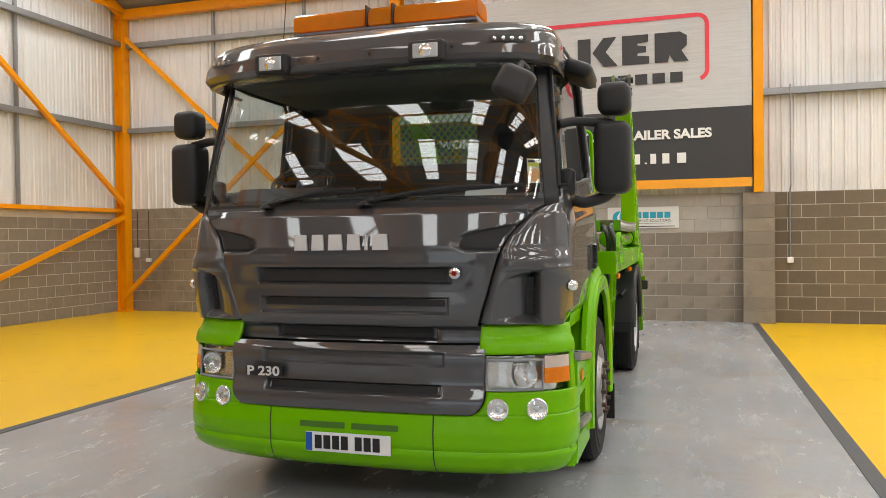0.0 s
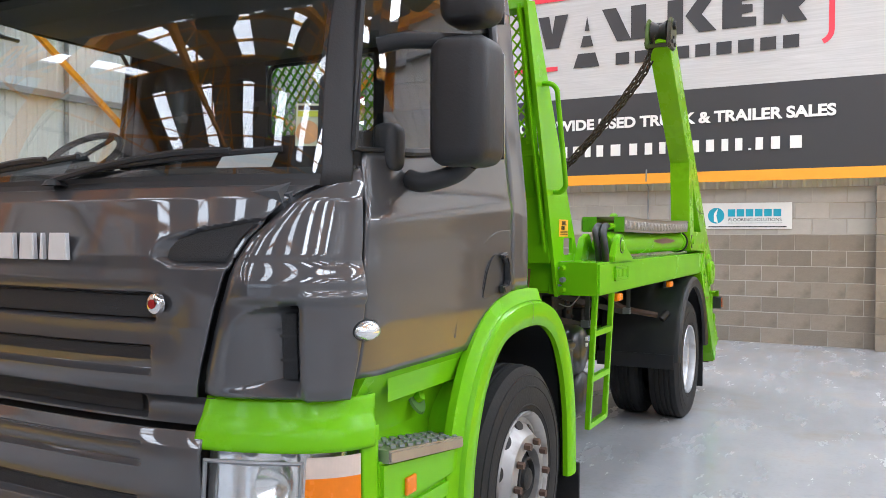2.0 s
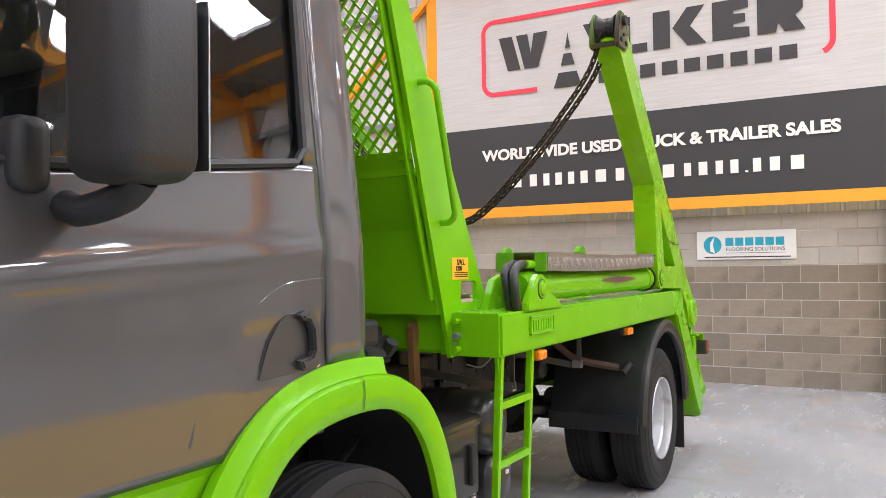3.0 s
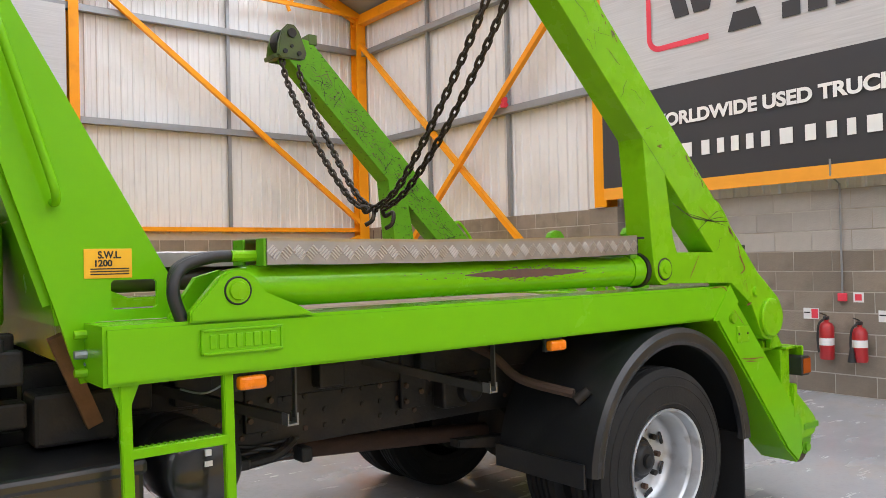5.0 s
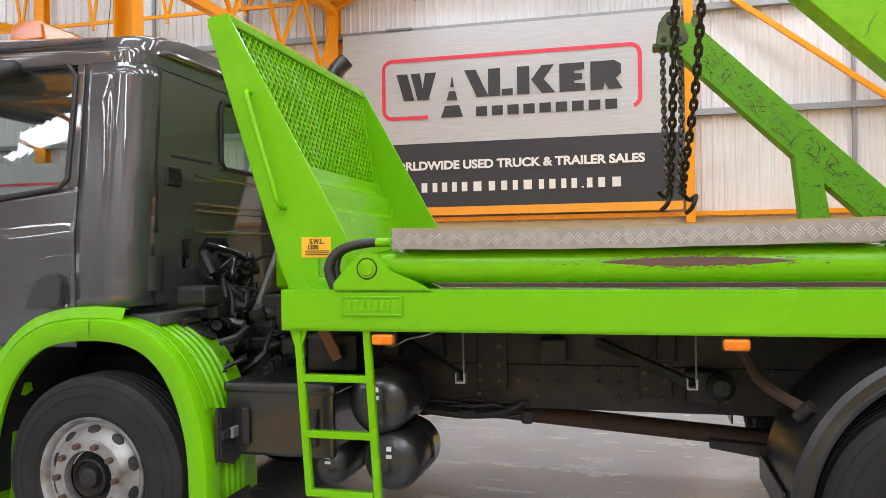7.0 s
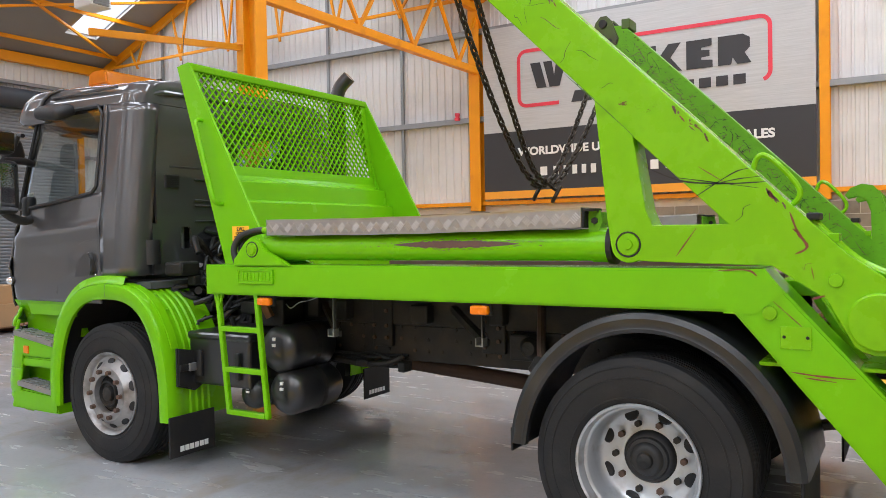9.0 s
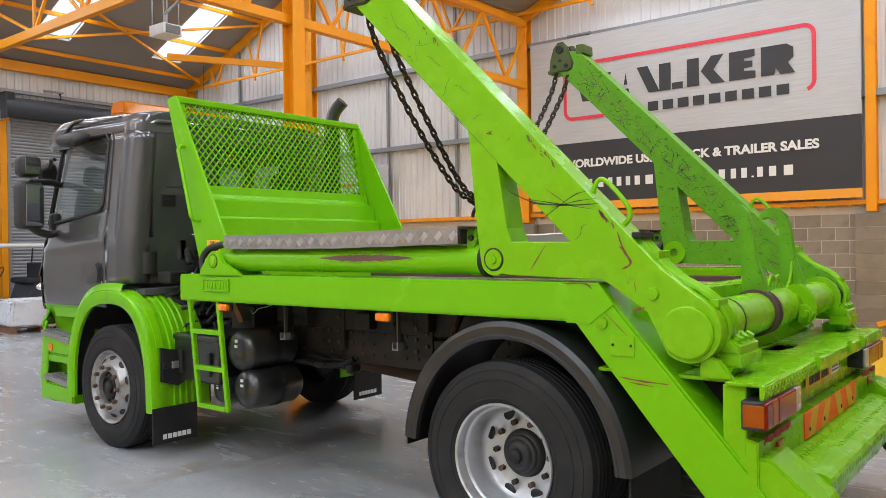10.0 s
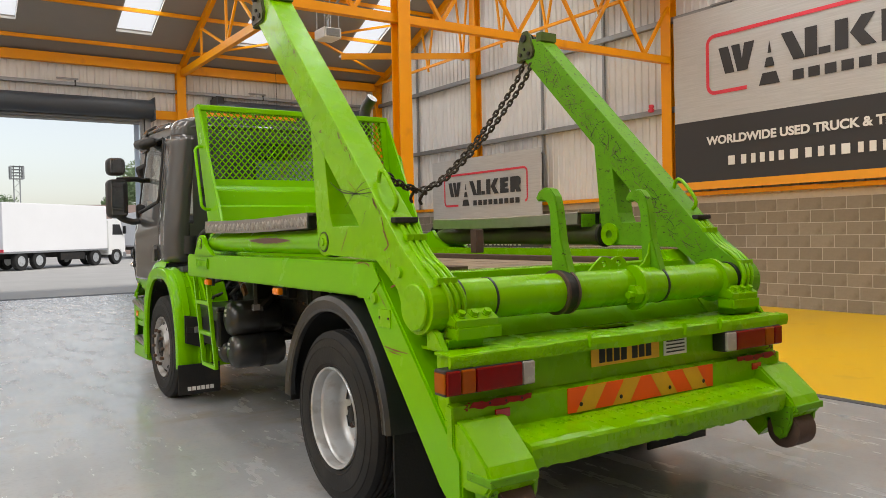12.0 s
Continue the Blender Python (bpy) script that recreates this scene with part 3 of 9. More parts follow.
def slope_sheet(name, xa, za, xb, zb, power=SKY_POWER):
    bmr = bmesh.new()
    def at(s, y, off=0.0):
        return (xa + (xb - xa) * s, y, za + (zb - za) * s + off)
    cuts = [YL]
    for y in SKY_Y:
        cuts += [y - SKY_W / 2, y + SKY_W / 2]
    cuts.append(YS + 0.2)
    for i, (y0, y1) in enumerate(zip(cuts, cuts[1:])):
        for s0, s1 in ((0, 1),) if i % 2 == 0 else ((0, 0.2), (0.86, 1)):
            lo = [bmr.verts.new(at(s, y)) for s, y in ((s0, y0), (s1, y0), (s1, y1), (s0, y1))]
            hi = [bmr.verts.new(at(s, y, 0.12)) for s, y in ((s0, y0), (s1, y0), (s1, y1), (s0, y1))]
            bmr.faces.new(lo)
            bmr.faces.new(list(reversed(hi)))
            for k in range(4):
                j = (k + 1) % 4
                bmr.faces.new((lo[j], lo[k], hi[k], hi[j]))
    bmesh.ops.recalc_face_normals(bmr, faces=bmr.faces)
    obj(name, bmr, M_ROOF, "grey sheeted roof slope with translucent rooflights", "ceiling", kind="structure")
    ln = math.hypot(xb - xa, zb - za) * 0.66
    mid = Vector(at(0.53, 0, 0.06))
    down = Vector((zb - za, 0, -(xb - xa)))
    if down.z > 0:
        down = -down
    for y in SKY_Y:
        pane = bmesh.new()
        pane.faces.new([pane.verts.new(at(s, q, 0.10)) for s, q in ((0.2, y - SKY_W / 2), (0.86, y - SKY_W / 2), (0.86, y + SKY_W / 2), (0.2, y + SKY_W / 2))])
        obj("ceiling_rooflight", pane, M_ROOFLIGHT, "white translucent rooflight sheet", "rooflight", kind="structure")
        la = bpy.data.lights.new("skylight", "AREA")
        # Lamps beyond y -6 are raised 1.8 times to brighten the near side.
        la.shape, la.size, la.size_y, la.energy, la.color = "RECTANGLE", ln, SKY_W, power * (1.8 if y < -6.0 else 0.95), (0.97, 1.0, 1.0)
        lo = new("skylight", la)
        z = -down.normalized()
        x = Vector((xb - xa, 0, zb - za)).normalized()
        m = Matrix((x, z.cross(x), z)).transposed().to_4x4()
        m.translation = Vector((mid.x, y, mid.z))
        lo.matrix_world = m


slope_sheet("ceiling_rear_slope", XR, EAVES, RX[0], RIDGE, SKY_POWER * 1.85)
slope_sheet("ceiling_inner_slope", VALLEY, EAVES, RX[0], RIDGE, SKY_POWER * 1.35)
slope_sheet("ceiling_middle_slope", VALLEY, EAVES, RX[1], RIDGE, SKY_POWER * 0.88)
slope_sheet("ceiling_front_slope", XF, EAVES, RX[1], RIDGE, SKY_POWER * 1.0)


def h_column(name, x, y, z0, z1, w, d, across, label, label_cat="column"):
    """An H-section post with two flanges and a web; flanges face along x or y."""
    b = bmesh.new()
    t = 0.018
    if across == "y":        # flanges perpendicular to y
        for s in (-1, 1):
            add_box(b, (x - w / 2, y + s * d / 2 - s * t, z0), (x + w / 2, y + s * d / 2, z1))
        add_box(b, (x - 0.008, y - d / 2 + t, z0), (x + 0.008, y + d / 2 - t, z1))
    else:
        for s in (-1, 1):
            add_box(b, (x + s * d / 2 - s * t, y - w / 2, z0), (x + s * d / 2, y + w / 2, z1))
        add_box(b, (x - d / 2 + t, y - 0.008, z0), (x + d / 2 - t, y + 0.008, z1))
    add_box(b, (x - 0.2, y - 0.2, z0), (x + 0.2, y + 0.2, z0 + 0.02)) if z0 < 0.1 else None
    return obj(name, b, M_ORANGE, label, label_cat, "hall columns")


for yy, w in ((-9.8, 0.2), (-3.03, 0.16), (3.67, 0.22)):
    h_column("steel_column", XR - 0.13, yy, WH if yy < 9 else 0, EAVES, w, 0.24, "x", "orange painted steel column on the block wall")
for xx in (5.13, -1.75, -8.75):
    h_column("steel_column", xx, YS - 0.1, WH - 0.2, roof_z(xx) - 0.05, 0.26 if xx < 0 else 0.16, 0.2, "y", "orange painted steel column against the side wall")
h_column("corner_column", XR - 0.14, YS - 0.14, 0, EAVES, 0.22, 0.24, "y", "orange painted steel column in the corner of the hall")
h_column("steel_column", XF + 0.14, 3.5, WH, EAVES, 0.26, 0.24, "x", "orange painted steel column between the shutter doors")
h_column("corner_column", XF + 0.14, YS - 0.16, 0, EAVES, 0.22, 0.24, "y", "orange painted steel column in the far corner")
h_column("inner_column", -1.65, 3.55, 0, EAVES, 0.23, 0.25, "x", "orange free-standing steel column inside the hall")

# block piers under the posts
def block_pier(lo, hi, courses):
    """A pier of stacked blocks, each one proud of its mortar core."""
    t = thing("block_pier", "grey concrete block pier under a steel column", "pier", "block piers")
    part("mortar_core", box((lo[0] + 0.008, lo[1] + 0.008, 0), (hi[0] - 0.008, hi[1] - 0.008, courses * CH - 0.01)), M_MORTAR, t)
    for c in range(courses):
        part("block", box((lo[0], lo[1], c * CH + 0.004), (hi[0], hi[1], (c + 1) * CH - 0.004), 0.005), M_BLOCK, t)


for yy in (-3.03, 3.67):
    block_pier((XR - 0.2, yy - 0.26), (XR - 0.045, yy + 0.26), COURSES)
for xx in (5.13, -1.75):
    block_pier((xx - 0.26, YS - 0.2), (xx + 0.26, YS - 0.045), 9)

# rails, girts and mullions
def rail(name, p, q, w, h, material, label):
    return obj(name, beam(p, q, w, h), material, label, "rail", kind="structure")


for zz in (4.05, 5.95):
    rail("trim_girt_rear", (XR - 0.07, YS, zz), (XR - 0.07, -10, zz), 0.14, 0.11, M_STEELG, "grey galvanised sheeting rail")
    rail("trim_girt_side", (XR, YS - 0.07, zz + 0.05), (XF, YS - 0.07, zz + 0.05), 0.14, 0.11, M_STEELG, "grey galvanised sheeting rail")
    rail("trim_girt_front", (XF + 0.07, 2.4 if zz < 5 else -10, zz), (XF + 0.07, YS, zz), 0.14, 0.09, M_STEELG, "grey galvanised sheeting rail")
rail("trim_sill_side", (XR, YS - 0.05, WH - 0.04), (XF, YS - 0.05, WH - 0.04), 0.16, 0.08, M_ORANGE, "orange sill angle on the side wall")
rail("trim_eaves_rear", (XR - 0.12, YL, EAVES - 0.1), (XR - 0.12, YS, EAVES - 0.1), 0.18, 0.2, M_ORANGE, "orange eaves beam")
rail("trim_eaves_front", (XF + 0.12, YL, EAVES - 0.12), (XF + 0.12, YS, EAVES - 0.12), 0.2, 0.26, M_ORANGE, "orange eaves beam")
for p, q in (((XR - 0.05, 7.96, WH), (XR - 0.05, 7.96, EAVES)), ((XR - 0.05, 5.77, WH), (XR - 0.05, 5.77, EAVES)), ((7.87, YS - 0.05, WH), (7.87, YS - 0.05, 8.0)), ((-5.92, YS - 0.05, WH), (-5.92, YS - 0.05, 7.8)), ((-3.72, YS - 0.05, WH), (-3.72, YS - 0.05, 7.9)), ((-12.0, YS - 0.05, WH), (-12.0, YS - 0.05, 7.6))):
    obj("trim_mullion", beam(p, q, 0.06, 0.06, (0, 1, 0)), M_STEELG, "grey sheeting mullion", "rail", kind="structure")


def braces(name, lines, label):
    b = bmesh.new()
    for p, q in lines:
        add_beam(b, p, q, 0.09, 0.09, (0, 0, 1))
    return obj(name, b, M_ORANGE, label, "brace", "wall braces")


braces("wall_brace", [((XR - 0.14, 10.25, 6.2), (XR - 0.14, 3.75, 0.35))], "orange diagonal wall brace of steel tube")
braces("wall_brace", [((XR - 0.22, 10.25, 0.3), (XR - 0.22, 3.75, 6.05))], "orange diagonal wall brace of steel tube")
braces("wall_brace", [((5.2, YS - 0.2, 6.62), (10.75, YS - 0.2, 2.33))], "orange diagonal wall brace of steel tube")
braces("wall_brace", [((5.2, YS - 0.2, 0.2), (10.75, YS - 0.2, 2.16))], "orange diagonal wall brace of steel tube")


def truss(y, xs, chord_z=6.5):
    """A pitched roof truss between the supports xs, with rafters, bottom chord and webs."""
    a, b, r = xs
    t = thing("roof_truss", "orange painted steel roof truss", "truss", "roof trusses")
    part("rafter", beam((a, y, EAVES - 0.12), (r, y, RIDGE - 0.14), 0.12, 0.2), M_ORANGE, t)
    part("rafter", beam((r, y, RIDGE - 0.14), (b, y, EAVES - 0.12), 0.12, 0.2), M_ORANGE, t)
    part("chord", beam((a, y, chord_z), (b, y, chord_z), 0.14, 0.2), M_ORANGE, t)
    n = 6
    for k in range(1, n):
        x = a + (b - a) * k / n
        part("web", beam((x, y, chord_z), (x, y, roof_z(x) - 0.2), 0.06, 0.06, (0, 1, 0)), M_ORANGE, t)
        x2 = a + (b - a) * (k + (1 if k < n / 2 else -1)) / n
        part("web", beam((x2, y, chord_z), (x, y, roof_z(x) - 0.2), 0.06, 0.06, (0, 1, 0)), M_ORANGE, t)
    return t


for yy in (3.55, -3.1, -9.8):
    truss(yy, (XF, VALLEY, RX[1]))
    truss(yy, (XR - 0.2, VALLEY, RX[0]))
for x0, x1, xr in ((XF, VALLEY, RX[1]), (XR, VALLEY, RX[0])):
    t = thing("gable_rafter", "orange gable rafter with a light lattice tie", "truss", "roof trusses")
    part("rafter", beam((x0, YS - 0.16, EAVES - 0.12), (xr, YS - 0.16, RIDGE - 0.14), 0.12, 0.2), M_ORANGE, t)
    part("rafter", beam((xr, YS - 0.16, RIDGE - 0.14), (x1, YS - 0.16, EAVES - 0.12), 0.12, 0.2), M_ORANGE, t)
    part("chord", beam((x0, YS - 0.3, 6.7), (x1, YS - 0.3, 6.7), 0.06, 0.07), M_ORANGE, t)
    for k in range(1, 7):
        x = x0 + (x1 - x0) * k / 7
        part("web", beam((x, YS - 0.3, 6.7), (x + 0.35, YS - 0.3, roof_z(x + 0.35) - 0.2), 0.05, 0.05, (0, 1, 0)), M_ORANGE, t)
        part("web", beam((x, YS - 0.3, 6.55), (x - 0.35, YS - 0.3, roof_z(x - 0.35) - 0.2), 0.05, 0.05, (0, 1, 0)), M_ORANGE, t)

# valley girder between the inner column and the walls
g = thing("valley_girder", "orange lattice girder carrying the roof valley", "girder")
part("chord", beam((VALLEY + 0.05, YL, 5.14), (VALLEY + 0.05, YS - 0.2, 5.14), 0.14, 0.14), M_ORANGE, g)
part("chord", beam((VALLEY + 0.05, YL, 6.5), (VALLEY + 0.05, YS - 0.2, 6.5), 0.14, 0.14), M_ORANGE, g)
for k in range(-6, 4):
    y0 = 3.55 + 1.7 * (k + 0.5)
    for dy in (-0.85, 0.85):
        part("web", beam((VALLEY + 0.05, y0, 5.2), (VALLEY + 0.05, y0 + dy, 6.45), 0.06, 0.06), M_ORANGE, g)
part("tie", beam((-9.9, 6.6, 6.45), (-8.75, YS - 0.2, 6.62), 0.1, 0.16), M_ORANGE, g)

# purlins under each slope
for x0, z0, x1, z1 in ((XR, EAVES, RX[0], RIDGE), (VALLEY, EAVES, RX[0], RIDGE), (VALLEY, EAVES, RX[1], RIDGE), (XF, EAVES, RX[1], RIDGE)):
    for k in (0.12, 0.36, 0.6, 0.84):
        obj("roof_purlin", beam((x0 + (x1 - x0) * k, YL, z0 + (z1 - z0) * k - 0.06), (x0 + (x1 - x0) * k, YS - 0.05, z0 + (z1 - z0) * k - 0.06), 0.07, 0.1), M_ORANGE, "orange purlin under the roof sheets", "purlin", "purlins")
for y0 in (3.55,):
    for s0, s1 in ((0.12, 0.6), (0.6, 0.12)):
        xa, xb = XF + (RX[1] - XF) * s0, XF + (RX[1] - XF) * s1
        obj("roof_brace", beam((xa, y0, roof_z(xa) - 0.16), (xb, YS - 0.2, roof_z(xb) - 0.16), 0.06, 0.06), M_ORANGE, "orange diagonal roof brace", "brace", "wall braces")


# shutter doors
def roller_door(name, y0, y1, top, closed, label):
    d = thing(name, label, "door", kind="structure")
    for yy in (y0, y1):
        s = 1 if yy == y0 else -1
        part("door_frame", box((XF - 0.02, yy - 0.09 * (s > 0), 0), (XF + 0.13, yy + 0.09 * (s < 0), top + 0.35)), M_STEELG, d)
        part("door_post", box((XF + 0.02, yy - 0.28 if s > 0 else yy + 0.12, 0), (XF + 0.18, yy - 0.12 if s > 0 else yy + 0.28, top + 0.4)), M_ORANGE if closed else M_STEELG, d, "orange door post" if closed else "")
    part("roller_hood", rod((XF + 0.32, y0 - 0.28, top + 0.28), (XF + 0.32, y1 + 0.28, top + 0.28), 0.27, seg=24), M_HOUSING, d, "dark rolled shutter under its hood", smooth=True)
    for yy in (y0 - 0.3, y1 + 0.3):
        part("end_plate", box((XF + 0.02, yy - 0.02, top - 0.06), (XF + 0.64, yy + 0.02, top + 0.6), 0.01), M_HOUSING, d)
    b = bmesh.new()
    z = 0.02 if closed else top - 0.14
    while z < top + 0.1:
        add_rod(b, (XF + 0.06, y0, z + 0.045), (XF + 0.06, y1, z + 0.045), 0.05, seg=8)
        z += 0.09
    part("curtain", b, M_SHUT, d, "ribbed steel shutter curtain")
    return d


roller_door("door_1", -3.25, 2.32, 5.05, False, "open roller shutter doorway with the curtain rolled up")
roller_door("door_2", 4.75, 9.2, 5.2, True, "closed grey roller shutter door")
b = box((XF + 0.02, 2.34, 5.1), (XF + 0.16, 4.7, 5.35))
obj("trim_door_header", b, M_ORANGE, "orange header beam beside the shutter doors", "rail", kind="structure")
jamb = thing("door_jamb", "pale blue plastic sheet along the doorway edge", "door lining", kind="structure")
part("jamb_sheet", box((XF - 0.20, 2.20, 2.45), (XF - 0.17, 2.34, 5.02), 0.004), M_JAMB, jamb)
part("jamb_foot", box((XF - 0.20, 2.26, 0.0), (XF - 0.17, 2.36, 2.45), 0.004), M_JAMBF, jamb, "faded pinkish lower sheet")
bol = thing("bollard", "black and yellow striped steel bollard at the doorway", "bollard")
for k in range(5):
    part("band", rod((XF - 0.5, 2.3, 0.25 * k), (XF - 0.5, 2.3, 0.25 * k + 0.25), 0.055, seg=16), M_INK if k % 2 else M_YSIGN, bol)


# printed banners
def banner(name, width, height, m, label, text=True, edge=True):
    """A printed vinyl banner in its own x (across), z (up) plane, its face towards -y, origin at the lower middle."""
    t = thing(name, label, "banner", "company banners")
    t.matrix_basis = m
    k = width / 6.5
    W, Hh = width, height
    dark = 0.36 * Hh

    def sheet(nm, x0, x1, z0, z1, d, material):
        return part(nm, box((x0, -d, z0), (x1, 0.0, z1)), material, t)
    # a slightly rippled silver upper sheet
    b = bmesh.new()
    nx, nz = 60, 24
    vs = [[b.verts.new((-W / 2 + W * i / nx, -0.012 + 0.008 * k * math.sin(i * 0.45 + 1.3 * math.sin(j * 0.5)) * (0.3 + 0.7 * abs(2 * i / nx - 1)), dark + (Hh - dark) * j / nz)) for j in range(nz + 1)] for i in range(nx + 1)]
    for i in range(nx):
        for j in range(nz):
            b.faces.new((vs[i][j], vs[i + 1][j], vs[i + 1][j + 1], vs[i][j + 1]))
    part("silver_sheet", b, M_BRUSHED, t, "brushed silver printed sheet", True)
    sheet("dark_sheet", -W / 2, W / 2, 0, dark, 0.012, M_DARKP)
    if edge:
        sheet("orange_edge", -W / 2, W / 2, -0.16, 0.0, 0.014, M_BANO)
    f = -0.024
    # red frame line with open ends
    x0, x1, z0, z1, r = -0.369 * W, 0.388 * W, 0.507 * Hh, 0.834 * Hh, 0.17 * k
    pts = [(-0.231 * W, z0)] + [(x0 + r, z0)] + arc(x0 + r, z0 + r, r, 270, 180, 6)[1:] + arc(x0 + r, z1 - r, r, 180, 90, 6) + arc(x1 - r, z1 - r, r, 90, 0, 6) + arc(x1 - r, z0 + r, r, 0, -70, 5)
    b = bmesh.new()
    hw = 0.037 * k
    prev = None
    for i, p in enumerate(pts):
        q0, q1 = pts[max(i - 1, 0)], pts[min(i + 1, len(pts) - 1)]
        d = Vector((q1[0] - q0[0], q1[1] - q0[1])).normalized()
        nrm = Vector((-d.y, d.x)) * hw
        cur = (b.verts.new((p[0] + nrm.x, f, p[1] + nrm.y)), b.verts.new((p[0] - nrm.x, f, p[1] - nrm.y)))
        if prev:
            b.faces.new((prev[0], prev[1], cur[1], cur[0]))
        prev = cur
    bmesh.ops.recalc_face_normals(b, faces=b.faces)
    part("red_line", b, M_RED_P, t)
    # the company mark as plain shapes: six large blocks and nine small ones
    def shape(poly):
        part("mark_block", prism([(px * W, pz * Hh) for px, pz in poly], "y", f - 0.004, f), M_DARKP, t)
    A, Bz = 0.604, 0.756
    shape([(-0.328, Bz), (-0.305, A), (-0.272, A), (-0.294, Bz)])
    shape([(-0.283, Bz), (-0.262, A), (-0.228, A), (-0.204, Bz), (-0.238, Bz), (-0.246, 0.67), (-0.254, Bz)])
    shape([(-0.190, 0.500), (-0.178, 0.565), (-0.134, 0.565), (-0.123, 0.500)])
    shape([(-0.172, 0.595), (-0.165, 0.645), (-0.146, 0.645), (-0.139, 0.595)])
    shape([(-0.161, 0.668), (-0.155, 0.735), (-0.149, 0.668)])
    shape([(-0.118, Bz), (-0.080, A), (-0.045, A), (-0.083, Bz)])
    shape([(-0.046, Bz), (-0.010, Bz), (-0.010, A), (-0.046, A)])
    shape([(-0.006, A), (-0.006, 0.640), (0.027, 0.640), (0.027, A)])
    shape([(0.040, A), (0.040, Bz), (0.076, Bz), (0.076, A)])
    shape([(0.081, 0.680), (0.112, Bz), (0.148, Bz), (0.118, 0.680), (0.151, A), (0.112, A)])
    shape([(0.163, A), (0.163, Bz), (0.234, Bz), (0.234, 0.718), (0.205, 0.712), (0.205, 0.700), (0.228, 0.696), (0.228, 0.664), (0.205, 0.660), (0.205, 0.648), (0.236, 0.642), (0.236, A)])
    shape([(0.251, A), (0.251, Bz), (0.318, Bz), (0.336, 0.735), (0.336, 0.685), (0.322, 0.660), (0.340, A), (0.302, A), (0.290, 0.640), (0.286, A)])
    for i in range(9):
        xa = -0.083 + i * 0.0468
        shape([(xa, 0.498), (xa, 0.551), (xa + 0.033, 0.551), (xa + 0.033, 0.498)])
    turn = pose(0.012 * W, f - 0.004, 0.231 * Hh, 90, 0, 0)
    lettering("slogan", "WORLDWIDE USED TRUCK & TRAILER SALES", 0.225 * k, turn, M_OFFWHITE, t, width=0.775 * W, bold=0.009 * k)
    # the web address as plain bars
    xa = -0.305 * W
    for wd in (0.045, 0.034, 0.028, 0.03, 0.028, 0.032, 0.046, 0.036, 0.034, 0.028, 0.046, 0.028, 0.034, 0.028, 0.03, 0.012, 0.03, 0.036, 0.046):
        part("address_bar", box((xa + wd * W * 0.16, f - 0.004, 0.084 * Hh), (xa + wd * W * 0.68, f, (0.136 if wd > 0.02 else 0.092) * Hh)), M_OFFWHITE, t)
        xa += wd * W * 1.035
    for zz in (0.12, 0.55, 0.95):
        part("batten", box((-W * 0.46, 0.002, Hh * zz), (W * 0.46, 0.29, Hh * zz + 0.04)), M_STEELG, t, "steel batten fixing the banner to the wall")
    return t


BH = 3.47
banner("banner", 6.5, BH, pose(XR - 0.26, 0.33, 2.56, 0, 0, -90), "large silver and charcoal company banner on the end wall")
banner("banner", 6.5, BH, pose(1.75, YS - 0.22, 2.50, 0, 0, 0), "large silver and charcoal company banner on the side wall")
banner("banner", 5.1, 2.75, pose(-8.25, YS - 0.3, 0.95, 0, 0, 0), "smaller silver and charcoal company banner near the far corner", edge=False)

block_wall(wall_rear, (XR, YS), (0, -1), 13.45, (6.5, 13.45, 0), pale_rows=(7, 8, 9))
block_wall(wall_rear, (XR, -3.29), (0, -1), 2.8, (0, 3, 0), tone=2)
block_wall(wall_side, (XF, YS), (1, 0), XR - XF, (14.5, 22.0, 0), courses=9, tone=3)
block_wall(wall_front, (XF, 2.42), (0, 1), 2.2, (0, 9, 0))


# ---- yard outside ----
obj("ground", box((-400, -400, -0.6), (XF - 0.02, 400, -0.02)), M_CONC_OUT, "pale concrete lorry yard reaching to the horizon", "ground", kind="structure")


# ---- skip loader truck: x runs from the front bumper to the tail, the near side is at negative y ----
truck = thing("truck", "dark grey and bright green skip loader lorry standing on the floor", "truck")

CAB = [(1.04, 0.05, 1.19), (1.12, 0.02, 1.205), (1.30, 0.0, 1.215), (1.52, 0.0, 1.215), (1.70, 0.045, 1.21), *[(1.76 + 0.035 * k, 0.085 + 0.09 * 0.035 * k + 0.235 * (0.035 * k) ** 2, 1.205 - 0.0037 * k) for k in range(21)], (2.70, 0.28, 1.11), (2.80, 0.34, 1.06), (2.845, 0.46, 0.97), (2.87, 0.62, 0.8)]
BUMP = [(0.26, 0.06, 1.19), (0.30, 0.0, 1.22), (0.37, -0.03, 1.235), (0.50, -0.035, 1.24), (0.56, -0.025, 1.235), (0.73, 0.0, 1.235), (0.92, 0.01, 1.225), (1.0, 0.03, 1.215), (1.08, 0.06, 1.20)]
BROW = [(2.53, 0.17, 1.125), (2.54, 0.07, 1.135), (2.575, 0.03, 1.145), (2.64, 0.045, 1.14), (2.72, 0.09, 1.125), (2.775, 0.16, 1.10), (2.80, 0.26, 1.05)]
DEPTH, POWER, BACK, RC = 0.45, 2.8, 1.76, 0.15


def at_level(table, z):
    if z <= table[0][0]:
        return table[0][1:]
    for (za, *a), (zb, *b) in zip(table, table[1:]):
        if z <= zb:
            t = (z - za) / (zb - za)
            return [p + (q - p) * t for p, q in zip(a, b)]
    return table[-1][1:]


